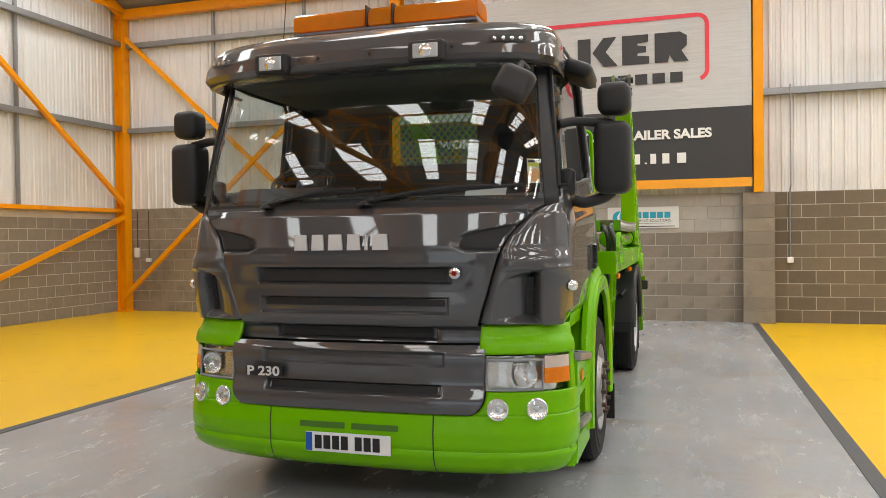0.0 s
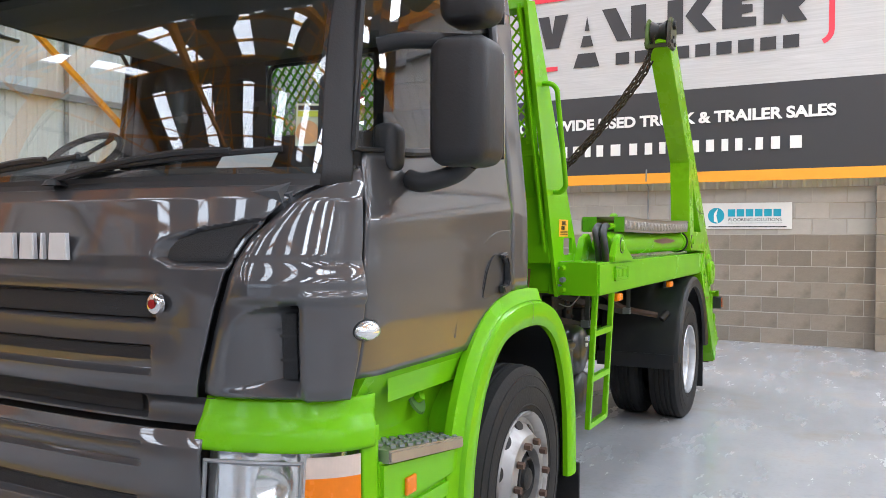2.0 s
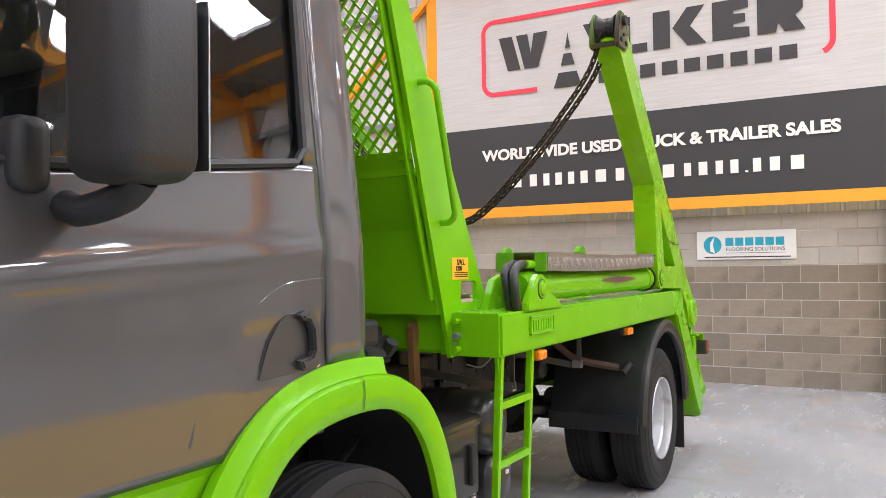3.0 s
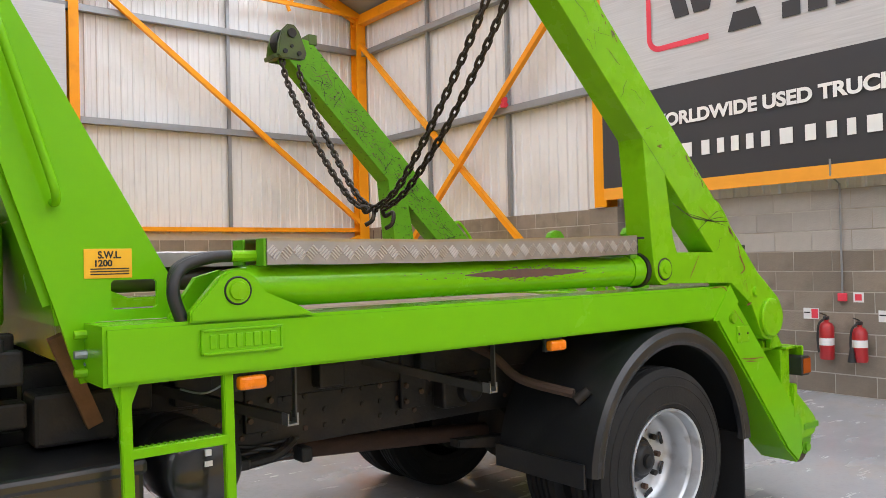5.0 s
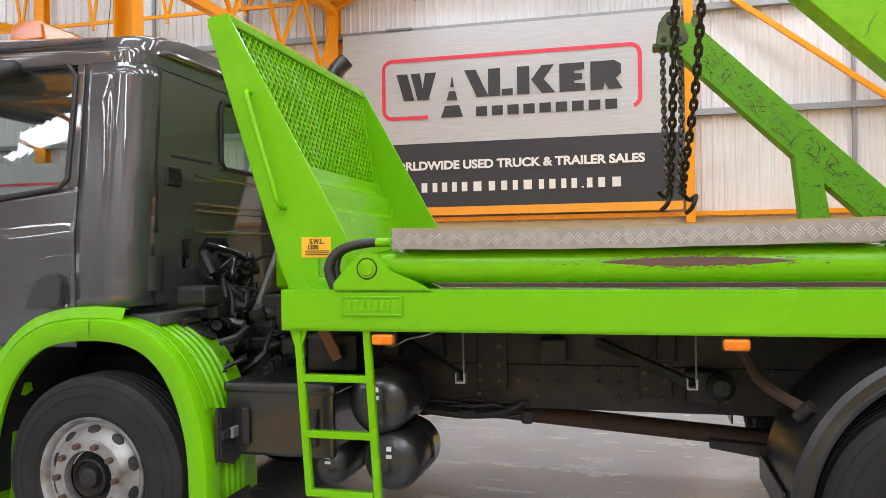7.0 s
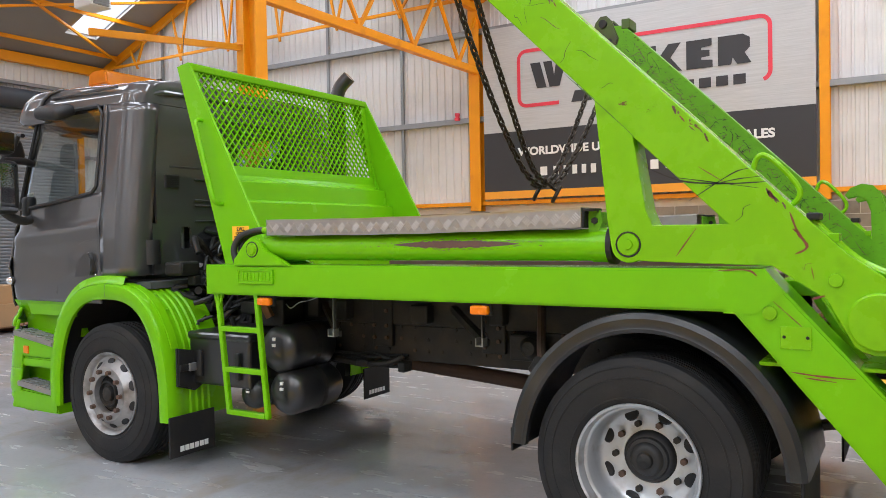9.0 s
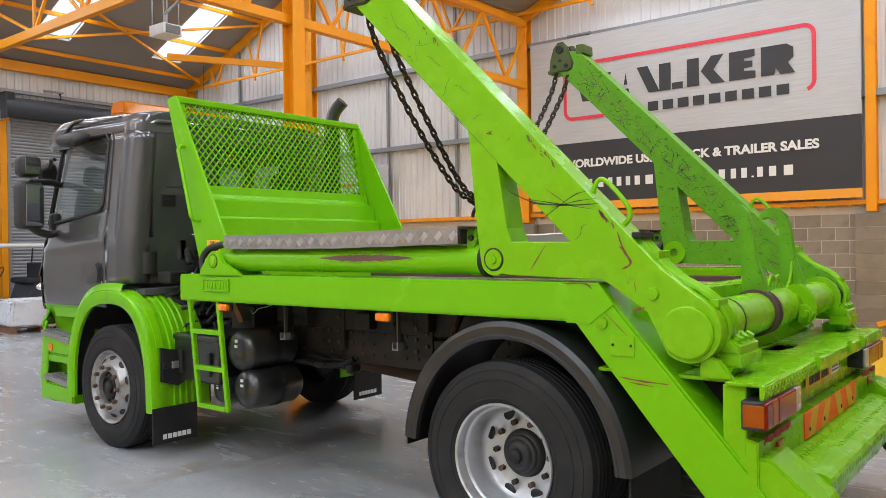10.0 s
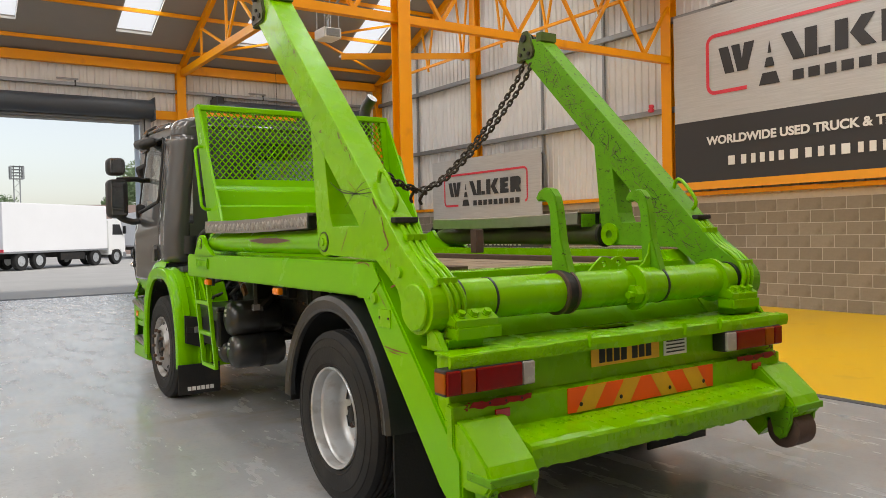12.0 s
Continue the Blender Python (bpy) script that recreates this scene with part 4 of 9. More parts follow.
def skin(s, z, table=CAB):
    """A point of the cab's skin: |s| 0..1 the curved front from its middle to the side, 1..2 the side, 2..3 the rear corner, 3..4 the back."""
    xf, w = at_level(table, z)
    side = -1 if s >= 0 else 1
    a = abs(s)
    if a <= 1:
        t = a * math.pi / 2
        return Vector((xf + DEPTH * (1 - max(math.cos(t), 0) ** (2 / POWER)), side * w * math.sin(t) ** (2 / POWER), z))
    x0 = xf + DEPTH
    if a <= 2:
        return Vector((x0 + (BACK - RC - x0) * (a - 1), side * w, z))
    if a <= 3:
        t = (a - 2) * math.pi / 2
        return Vector((BACK - RC + RC * math.sin(t), side * (w - RC + RC * math.cos(t)), z))
    return Vector((BACK, side * (w - RC) * (4 - a), z))


def s_y(y, z, table=CAB):
    """s on the front at a distance y from the middle (positive: near side)."""
    w = at_level(table, z)[1]
    q = min(1.0, abs(y) / w)
    return math.copysign(math.asin(q ** (POWER / 2)) / (math.pi / 2), y)


def s_x(x, z, table=CAB):
    """s on the side at the place x along the lorry."""
    x0 = at_level(table, z)[0] + DEPTH
    return 1 + (x - x0) / (BACK - RC - x0)


def patch(s0, s1, z0, z1, ns, nz, off=0.0, table=CAB, disp=None, side=1, bmm=None, top=None, foot=None):
    """A piece of skin between two lines of s and two levels; disp pushes it out along its normal."""
    b = bmm or bmesh.new()
    rows = []
    for j in range(nz + 1):
        z = z0 + (z1 - z0) * j / nz
        a = s0(z) if callable(s0) else s0
        c = s1(z) if callable(s1) else s1
        row = []
        for i in range(ns + 1):
            s = (a + (c - a) * i / ns) * side
            p = skin(s, z, table)
            d = off
            if disp:
                d += disp(p.y, z, s)
            if d:
                e = 1e-3
                tu = skin(s + e, z, table) - skin(s - e, z, table)
                tv = skin(s, z + e, table) - skin(s, z - e, table)
                nrm = tv.cross(tu)
                nrm = -nrm if nrm.dot(p - Vector((1.0, 0, z))) < 0 else nrm
                if nrm.length > 1e-12:
                    p = p + nrm.normalized() * d
            if top:
                p.z += top(p.x) * j / nz
            if foot:
                p.z += foot(p.x) * (1 - j / nz)
            row.append(b.verts.new(p))
        rows.append(row)
    fs = []
    for r0, r1 in zip(rows, rows[1:]):
        for i in range(ns):
            fs.append(b.faces.new((r0[i], r0[i + 1], r1[i + 1], r1[i])))
    c = Vector((1.0, 0, (z0 + z1) / 2))
    f = fs[len(fs) // 2]
    f.normal_update()
    if f.normal.dot(f.calc_center_median() - c) < 0:
        bmesh.ops.reverse_faces(b, faces=fs)
    return b


def thick(ob, t=0.02):
    m = ob.modifiers.new("thickness", "SOLIDIFY")
    m.thickness, m.offset = t, -1
    return ob


def box_mask(y, z, y0, y1, z0, z1, soft):
    def edge(v, lo, hi):
        a = min(1, max(0, (v - lo) / soft + 0.5))
        c = min(1, max(0, (hi - v) / soft + 0.5))
        a, c = a * a * (3 - 2 * a), c * c * (3 - 2 * c)
        return a * c
    return edge(y, y0, y1) * edge(z, z0, z1)


def on_skin(s, z, off=0.0, table=CAB):
    """A pose on the skin whose z axis points out of it."""
    e = 1e-3
    p = skin(s, z, table)
    n = (skin(s, z + e, table) - skin(s, z - e, table)).cross(skin(s + e, z, table) - skin(s - e, z, table)).normalized()
    if n.dot(p - Vector((1.0, 0, z))) < 0:
        n = -n
    return Matrix.Translation(p + n * off) @ n.to_track_quat("Z", "Y").to_matrix().to_4x4()


# upper front panel with two sunk grille slots, its side seam sweeping out to the door under the windscreen
def between(z, table):
    """A smooth value at the level z from a few (level, value) pairs."""
    if z <= table[0][0]:
        return table[0][1]
    for (za, a), (zb, b) in zip(table, table[1:]):
        if z <= zb:
            return a + (b - a) * (z - za) / (zb - za)
    return table[-1][1]


def soft_step(v, w):
    t = min(1.0, max(0.0, v / w + 0.5))
    return t * t * (3 - 2 * t)


SEAM = lambda z: between(z, [(1.07, 0.336), (1.17, 0.352), (1.27, 0.374), (1.36, 0.392), (1.46, 0.416), (1.53, 0.443), (1.58, 0.466), (1.63, 0.507), (1.68, 0.552), (1.72, 0.598), (1.76, 0.68), (1.79, 0.755), (1.82, 0.83)])
DOOR_EDGE = lambda z: 0.872 - 0.070 * ((z - 1.45) / 0.37) ** 2
INSET = lambda z: between(z, [(1.498, 0.292), (1.515, 0.264), (1.545, 0.266), (1.572, 0.280), (1.600, 0.335), (1.622, 0.43), (1.640, 0.52)])
SLOTS = [(-0.575, 0.575, 1.325, 1.392), (-0.555, 0.555, 1.158, 1.222)]


def upper_relief(y, z, s):
    d = 0.010 * math.sin(math.pi * (z - 1.07) / 0.16) * box_mask(y, z, -0.7, 0.7, 1.05, 1.44, 0.1)
    for y0, y1, z0, z1 in SLOTS:
        d -= 0.034 * box_mask(y, z, y0 - 0.02, y1 + 0.02, z0 - 0.010, z1 + 0.010, 0.015)
    a = abs(s)
    d -= 0.022 * soft_step(a - INSET(z) + 0.012, 0.035) * soft_step(z - 1.492, 0.022) * soft_step(1.640 - z, 0.03)
    return d


front_panel = thick(part("front_panel", patch(lambda z: -SEAM(z) + 0.004, lambda z: SEAM(z) - 0.004, 1.075, 1.742, 210, 130, disp=upper_relief), M_GREY, truck, "glossy dark grey grille panel", True), 0.012)
for y0, y1, z0, z1 in SLOTS:
    part("grille_slot", patch(lambda z: s_y(y0, z), lambda z: s_y(y1, z), z0, z1, 30, 4, off=-0.026), M_SLOT, front_panel, "black grille mesh")
for sd in (1, -1):
    part("corner_inset", patch(lambda z: INSET(z) + 0.006, lambda z: SEAM(z) - 0.020, 1.505, 1.628, 16, 12, off=-0.014, side=sd), M_SLOT, front_panel, "black inset under the windscreen")

# lower grille
LOW = [(-0.53, 0.53, 0.868, 0.918), (-0.51, 0.51, 0.705, 0.745), (-0.48, 0.48, 1.003, 1.05)]


def lower_relief(y, z, s):
    d = 0.012 * math.sin(math.pi * (z - 0.60) / 0.12)
    for y0, y1, z0, z1 in LOW:
        d -= 0.03 * box_mask(y, z, y0 - 0.02, y1 + 0.02, z0 - 0.008, z1 + 0.008, 0.014)
    return d


def low_half(z):
    return 0.775 if z > 0.72 else 0.775 - 0.10 * (1 - math.sqrt(max(0, 1 - ((0.72 - z) / 0.125) ** 2)))


lower_grille = thick(part("lower_grille", patch(lambda z: s_y(-low_half(z), z, BUMP), lambda z: s_y(low_half(z), z, BUMP), 0.60, 0.975, 150, 80, off=0.012, table=BUMP, disp=lower_relief), M_GREY, truck, "dark grey lower grille panel", True), 0.012)
for y0, y1, z0, z1 in LOW[:2]:
    part("grille_slot", patch(lambda z: s_y(y0, z, BUMP), lambda z: s_y(y1, z, BUMP), z0, z1, 30, 3, off=-0.012, table=BUMP), M_SLOT, lower_grille, "black grille mesh")
mid_bar = part("grille_bar", patch(lambda z: s_y(-0.78, z), lambda z: s_y(0.78, z), 0.982, 1.07, 100, 12, off=-0.012, disp=lower_relief), M_GREY, truck, "", True)
part("grille_slot", patch(lambda z: s_y(-0.47, z), lambda z: s_y(0.47, z), 1.005, 1.048, 30, 3, off=-0.038), M_SLOT, mid_bar, "black grille mesh")
part("radiator_backing", patch(lambda z: s_y(-0.98, z), lambda z: s_y(0.98, z), 0.55, 1.74, 20, 10, off=-0.075), M_BLACK, truck)

# corner panels with air inlets
INLET = lambda z: between(z, [(1.10, 0.392), (1.20, 0.402), (1.26, 0.416), (1.31, 0.438), (1.345, 0.468), (1.365, 0.52), (1.372, 0.57)])


def corner_relief(y, z, s):
    a = abs(s)
    u = min(1.0, max(0.0, (a - INLET(z)) / (0.622 - INLET(z))))
    hole = soft_step(a - INLET(z), 0.020) * soft_step(0.622 - a, 0.016) * soft_step(z - 1.104, 0.020) * soft_step(1.368 - z, 0.020)
    d = -0.10 * hole * (0.10 + 0.90 * u ** 1.2)
    d -= 0.030 * math.exp(-max(0.0, a - SEAM(z)) / 0.022)
    d += 0.022 * soft_step(a - 0.44, 0.10) * soft_step(z - 1.385, 0.03) * soft_step(1.475 - z, 0.09)
    d += 0.016 * soft_step(a - 0.635, 0.03) * soft_step(1.40 - z, 0.06)
    return d


for sd in (1, -1):
    cp = thick(part("corner_panel", patch(lambda z: SEAM(z) + 0.004, lambda z: max(DOOR_EDGE(z) - 0.005, SEAM(z) + 0.006), 1.085, 1.808, 100, 96, side=sd, off=0.003, disp=corner_relief), M_GREY, truck, "grey corner panel with a moulded air inlet", True), 0.012)
    part("air_inlet", patch(lambda z: 0.562, lambda z: 0.612, 1.130, 1.345, 8, 10, side=sd, off=-0.062), M_SLOT, cp, "black louvred inlet")
    for k in range(2):
        part("louvre", patch(lambda z: 0.560, lambda z: 0.616, 1.195 + 0.075 * k, 1.204 + 0.075 * k, 4, 1, side=sd, off=-0.034), M_BLACK, cp)
    ind = part("indicator", lathe([(0.0, 0.040), (0.016, 0.037), (0.029, 0.028), (0.036, 0.014), (0.038, 0.0), (0.038, -0.012)], (0, 0, 0), "z", 24), M_REFL, cp, "clear domed side indicator", True)
    ind.matrix_basis = on_skin(0.873 * sd, 1.295, 0.014) @ Matrix.Diagonal((1.25, 0.85, 1.0, 1))
    part("indicator_base", lathe([(0.040, 0.006), (0.042, -0.004), (0.042, -0.020)], (0, 0, 0), "z", 24), M_BLACK, ind)

# windscreen, pillars, brow, roof
WS = lambda z: 0.655
part("windscreen", patch(lambda z: -WS(z), WS, 1.775, 2.56, 80, 44, off=-0.004), M_GLASS, truck, "tinted curved windscreen", True)
part("windscreen_seal", patch(lambda z: -WS(z) * 1.03, lambda z: WS(z) * 1.03, 1.742, 1.778, 60, 2, off=0.0), M_BLACK, truck, "black rubber windscreen seal")
for sd in (1, -1):
    thick(part("windscreen_pillar", patch(WS, lambda z: 0.775, 1.742, 2.60, 14, 16, side=sd), M_BLACK, truck, "black windscreen pillar", True))
brow = thick(part("brow", patch(lambda z: -1.12, lambda z: 1.12, 2.53, 2.80, 80, 24, table=BROW), M_GREY, truck, "dark grey brow panel over the windscreen", True))
for sd in (1, -1):
    for yy, ww in ((0.475, 0.17),):
        fl = part("spot_lamp", box((-0.005, yy * sd - 0.105, 2.53), (0.06, yy * sd + 0.105, 2.65), 0.018), M_BLACK, truck, "black framed roof spot lamp")
        part("reflector", box((-0.010, yy * sd - 0.075, 2.548), (0.03, yy * sd + 0.075, 2.632), 0.01), M_SILVER, fl, "bright reflector")
        part("bulb_bowl", lathe([(0.0, 0.020), (0.018, 0.016), (0.036, 0.0)], (0, 0, 0), "z", 20), M_REFL, fl, "", True).matrix_basis = pose(-0.012, yy * sd, 2.59, 0, -90, 0)
    mk = part("marker_lamp", patch(lambda z: s_y(0.80, z, BROW), lambda z: s_y(0.99, z, BROW), 2.635, 2.675, 8, 2, off=0.006, side=sd, table=BROW), M_BLACK, truck)
    for k in range(4):
        p = skin(s_y(0.83 + 0.045 * k, 2.655, BROW) * sd, 2.655, BROW)
        part("led", lathe([(0, 0.004), (0.010, 0.002), (0.012, 0)], (0, 0, 0), "z", 10), M_CHROME, mk).matrix_basis = Matrix.Translation(p + Vector((-0.008, -0.003 * sd, 0))) @ pose(0, 0, 0, 0, -90, 0)
for yy in (-0.14, 0.18, 0.3, -0.62):
    part("fixing", lathe([(0, 0.006), (0.009, 0.004), (0.011, 0)], (0.02, yy, 2.60), "x", 10), M_BLACK, truck)
b = patch(lambda z: -4, lambda z: 4, 2.60, 2.87, 150, 12)
for v in b.verts:
    v.co.z -= 0.075 * min(1, max(0, (v.co.x - 0.35) / 1.2)) * max(0, v.co.z - 2.62) / 0.25
part("roof", b, M_GREY, truck, "grey cab roof", True)
top = [skin(-4 + 8 * i / 120, 2.87) for i in range(120)]
b = bmesh.new()
b.faces.new([b.verts.new(p - Vector((0, 0, 0.075 * min(1, max(0, (p.x - 0.35) / 1.2))))) for p in top])
part("roof_top", b, M_GREY, truck)
rail_pts = [skin(s, 2.72) + Vector((0, -0.012, 0)) for s in [1.02 + 0.04 * k for k in range(24)]]
part("roof_gutter", tube(rail_pts, 0.012, 6), M_GREY, truck)

# doors, side windows and rear quarter
WF = lambda z: 0.775
SILL, HEAD = 1.955, 2.60
DIP = lambda x: -0.10 * max(0.0, min(1.0, (1.40 - x) / 0.95))
for sd in (1, -1):
    door = thick(part("door", patch(lambda z: DOOR_EDGE(min(z, 1.80)) + 0.005, lambda z: s_x(1.445, z), 1.14, SILL, 44, 30, side=sd, top=DIP, disp=lambda y, z, s: 0.010 * math.exp(-((z - 1.70) / 0.05) ** 2) - 0.006 * box_mask(abs(s), z, 1.55, 1.9, 1.36, 1.5, 0.06)), M_GREY, truck, "dark grey cab door", True))
    thick(part("door_pillar", patch(lambda z: s_x(1.385 + 0.03 * (z - 1.9), z), lambda z: s_x(1.445, z), SILL, HEAD, 6, 10, side=sd), M_GREY, door, "", True))
    part("window", patch(WF, lambda z: s_x(1.385 + 0.03 * (z - 1.9), z), SILL, HEAD, 20, 8, side=sd, off=-0.012, foot=DIP), M_GLASS, door, "tinted side window")
    part("window_seal", tube([skin(sd * s, z) + Vector((0, -0.004 * sd, 0)) for s, z in [(WF(1.86), 1.86), (s_x(0.6, 1.872), 1.872), (s_x(0.9, 1.903), 1.903), (s_x(1.34, SILL), SILL), (s_x(1.385, 2.0), 2.0), (s_x(1.39, 2.2), 2.2), (s_x(1.40, 2.54), 2.54), (s_x(1.35, HEAD), HEAD), (s_x(0.85, HEAD), HEAD), (WF(HEAD), HEAD), (WF(2.2), 2.2)]], 0.014, 6, True), M_BLACK, door, "black window rubber")
    part("handle_recess", prism([(1.14, 1.335), (1.16, 1.328), (1.40, 1.336), (1.415, 1.355), (1.412, 1.42), (1.40, 1.505), (1.38, 1.52), (1.26, 1.512), (1.225, 1.49), (1.185, 1.44)], "y", -1.200 * sd, -1.2175 * sd, 0.006), M_GREYD, door, "dark moulded housing behind the handle")
    hd = part("door_handle", prism([(1.295, 1.375), (1.31, 1.345), (1.375, 1.35), (1.392, 1.385), (1.385, 1.47), (1.362, 1.512), (1.335, 1.516), (1.30, 1.505), (1.312, 1.492), (1.335, 1.487), (1.352, 1.46), (1.358, 1.40), (1.345, 1.382)], "y", -1.216 * sd, -1.246 * sd, 0.006), M_GREYD, door, "dark grey pull handle")
    part("door_lock", lathe([(0, -1.2215 * sd), (0.008, -1.2205 * sd), (0.010, -1.216 * sd)], (1.40, 0, 1.352), "y", 12), M_CHROME, hd, "small round lock", True)
    part("door_crease", tube([(p.x, -1.2075 * sd, p.z) for p in smooth_line([(0.91, 0, 1.20), (0.955, 0, 1.36), (1.05, 0, 1.47), (1.17, 0, 1.555), (1.29, 0, 1.60), (1.44, 0, 1.61)], 6)], 0.0065, 8), M_GREY, door, "", True)
    thick(part("rear_quarter", patch(lambda z: s_x(1.455, z), 3.06, 1.345, 2.598, 30, 20, side=sd, disp=lambda y, z, s: -0.004 * box_mask(abs(s), z, 1.9, 2.02, 1.4, 2.5, 0.02)), M_GREY, truck, "grey rear quarter panel", True))
    part("door_gap", patch(lambda z: s_x(1.444, z), lambda z: s_x(1.457, z), 1.345, 2.60, 1, 12, side=sd, off=-0.012), M_INK, truck)
    part("door_gap", patch(lambda z: DOOR_EDGE(z) - 0.008, lambda z: DOOR_EDGE(z) + 0.008, 1.09, 1.81, 1, 20, side=sd, off=-0.012), M_INK, truck)
# back wall with window, vents, ribs
def back_patch(y0, y1, z0, z1):
    return box((BACK - 0.025, y0, z0), (BACK - 0.004, y1, z1))
back = part("back_wall", back_patch(-0.95, -0.31, 1.72, 2.598), M_GREY, truck, "grey back wall of the cab")
for y0, y1, z0, z1 in ((-0.31, 0.41, 1.72, 2.13), (-0.31, 0.41, 2.54, 2.598), (0.41, 0.95, 1.345, 2.598), (-0.99, -0.75, 1.345, 1.72), (-0.18, 0.41, 1.345, 1.72)):
    part("back_panel", back_patch(y0, y1, z0, z1), M_GREY, back)
part("back_panel", prism([(-0.75, 1.43), (-0.18, 1.43), (-0.18, 1.72), (-0.75, 1.72)], "x", BACK - 0.025, BACK - 0.004, holes=([(-0.735, 1.54), (-0.72, 1.53), (-0.65, 1.53), (-0.635, 1.54), (-0.635, 1.68), (-0.65, 1.695), (-0.72, 1.695), (-0.735, 1.68)], [(-0.565, 1.50), (-0.52, 1.445), (-0.25, 1.445), (-0.205, 1.50), (-0.205, 1.64), (-0.26, 1.705), (-0.48, 1.705), (-0.565, 1.64)])), M_GREY, back)
part("fluid_bottle", rod((BACK - 0.09, -0.685, 1.50), (BACK - 0.09, -0.685, 1.70), 0.042), M_STEELG, truck, "pale plastic fluid bottle", True)
part("back_window", box((BACK - 0.015, -0.31, 2.13), (BACK - 0.009, 0.41, 2.54)), M_GLASS, back, "rounded rear window")
ring = [(BACK + 0.004, u, v) for u, v in rounded(0.72, 0.41, 0.06, 4, 0.05, 2.335)]
part("window_rubber", tube(ring, 0.014, 6, True), M_BLACK, back, "black window rubber")
for zz in (2.06, 1.90, 1.86, 1.74):
    part("pressed_rib", box((BACK - 0.005, -0.6, zz - 0.008), (BACK + 0.010, 0.5, zz + 0.008), 0.006), M_GREY, back)
part("roof_lip", tube([(BACK - 0.03, -0.99, 2.66), (BACK + 0.012, -0.88, 2.69), (BACK + 0.014, 0.0, 2.705), (BACK + 0.012, 0.88, 2.69), (BACK - 0.03, 0.99, 2.66)], 0.018, 8), M_GREY, back, "", True)
vent = part("vent", box((BACK - 0.012, -0.875, 1.985), (BACK + 0.008, -0.745, 2.085), 0.006), M_BLACK, back, "black louvred vent")
for k in range(6):
    part("vent_slat", box((BACK + 0.006, -0.868, 1.992 + 0.015 * k), (BACK + 0.014, -0.752, 1.998 + 0.015 * k)), M_SLOT, vent)

# cab interior
part("cab_floor", box((0.35, -1.1, 1.25), (1.86, 1.1, 1.30)), M_INT, truck)
dash = part("dashboard", prism([(0.14, 1.72), (0.30, 1.80), (0.55, 1.83), (0.66, 1.78), (0.70, 1.60), (0.62, 1.30), (0.4, 1.30)], "y", -1.02, 1.02, 0.02), M_INT, truck, "dark grey plastic dashboard")
part("dash_hood", prism([(0.42, 1.82), (0.48, 1.90), (0.62, 1.90), (0.68, 1.80)], "y", 0.36, 1.0, 0.02), M_INT, dash)
part("paper_sheet", box((0.0, -0.12, 0.0), (0.004, 0.12, 0.085)), M_WHITE, dash, "white paper propped on the dashboard").matrix_basis = pose(0.27, -0.73, 1.79, 0, 35, 0)
for yy, hh in ((0.62, 2.42), (-0.62, 2.30)):
    st = part("cab_seat", box((1.02, yy - 0.24, 1.58), (1.50, yy + 0.24, 1.76), 0.05, 3), M_SEAT, truck, "dark fabric seat")
    part("seat_back", prism([(1.42, 1.70), (1.62, 1.70), (1.76, hh - 0.15), (1.72, hh - 0.08), (1.62, hh - 0.1)], "y", yy - 0.24, yy + 0.24, 0.03), M_SEAT, st)
    part("headrest", box((1.62, yy - 0.14, hh - 0.12), (1.74, yy + 0.14, hh + 0.05), 0.04, 3), M_SEAT, st)
    part("seat_base", box((1.05, yy - 0.2, 1.30), (1.45, yy + 0.2, 1.6)), M_INT, st)
sw = part("steering_wheel", tube([(0.74 + 0.20 * math.cos(a) * 0.55, 0.66 + 0.22 * math.sin(a), 1.95 + 0.20 * math.cos(a) * 0.55) for a in [2 * math.pi * k / 28 for k in range(28)]], 0.016, 8, True), M_BLACK, truck, "black steering wheel", True)
part("steering_column", rod((0.62, 0.66, 1.78), (0.74, 0.66, 1.95), 0.035), M_INT, sw)
for aa in (90, 210, 330):
    a = radians(aa)
    part("spoke", beam((0.74, 0.66, 1.95), (0.74 + 0.11 * math.cos(a), 0.66 + 0.22 * math.sin(a), 1.95 + 0.11 * math.cos(a)), 0.03, 0.015), M_BLACK, sw)
part("headlining", box((0.42, -0.98, 2.56), (1.72, 0.98, 2.598)), M_LINING, truck)
stk = part("windscreen_sticker", patch(lambda z: 0.566, lambda z: 0.646, 1.868, 2.006, 3, 6, off=-0.013), M_STICKY, truck, "cream inspection sticker with a peach disc")
part("sticker_disc", patch(lambda z: 0.606 - math.sqrt(max(0, 1 - ((z - 1.912) / 0.038) ** 2)) * 0.038, lambda z: 0.606 + math.sqrt(max(0, 1 - ((z - 1.912) / 0.038) ** 2)) * 0.038, 1.8745, 1.9495, 4, 10, off=-0.010), M_PEACH, stk)
part("sticker_band", patch(lambda z: 0.572, lambda z: 0.640, 1.962, 1.980, 3, 2, off=-0.010), M_LIME, stk)
part("sticker_head", patch(lambda z: 0.572, lambda z: 0.640, 1.984, 1.998, 3, 1, off=-0.010), M_INK, stk)
for sd in (1, -1):
    part("glass_border", patch(lambda z: 0.640, lambda z: 0.657, 1.775, 2.56, 2, 16, off=-0.008, side=sd), M_INK, truck)
part("glass_border", patch(lambda z: -0.65, lambda z: 0.65, 1.775, 1.80, 50, 1, off=-0.008), M_INK, truck)

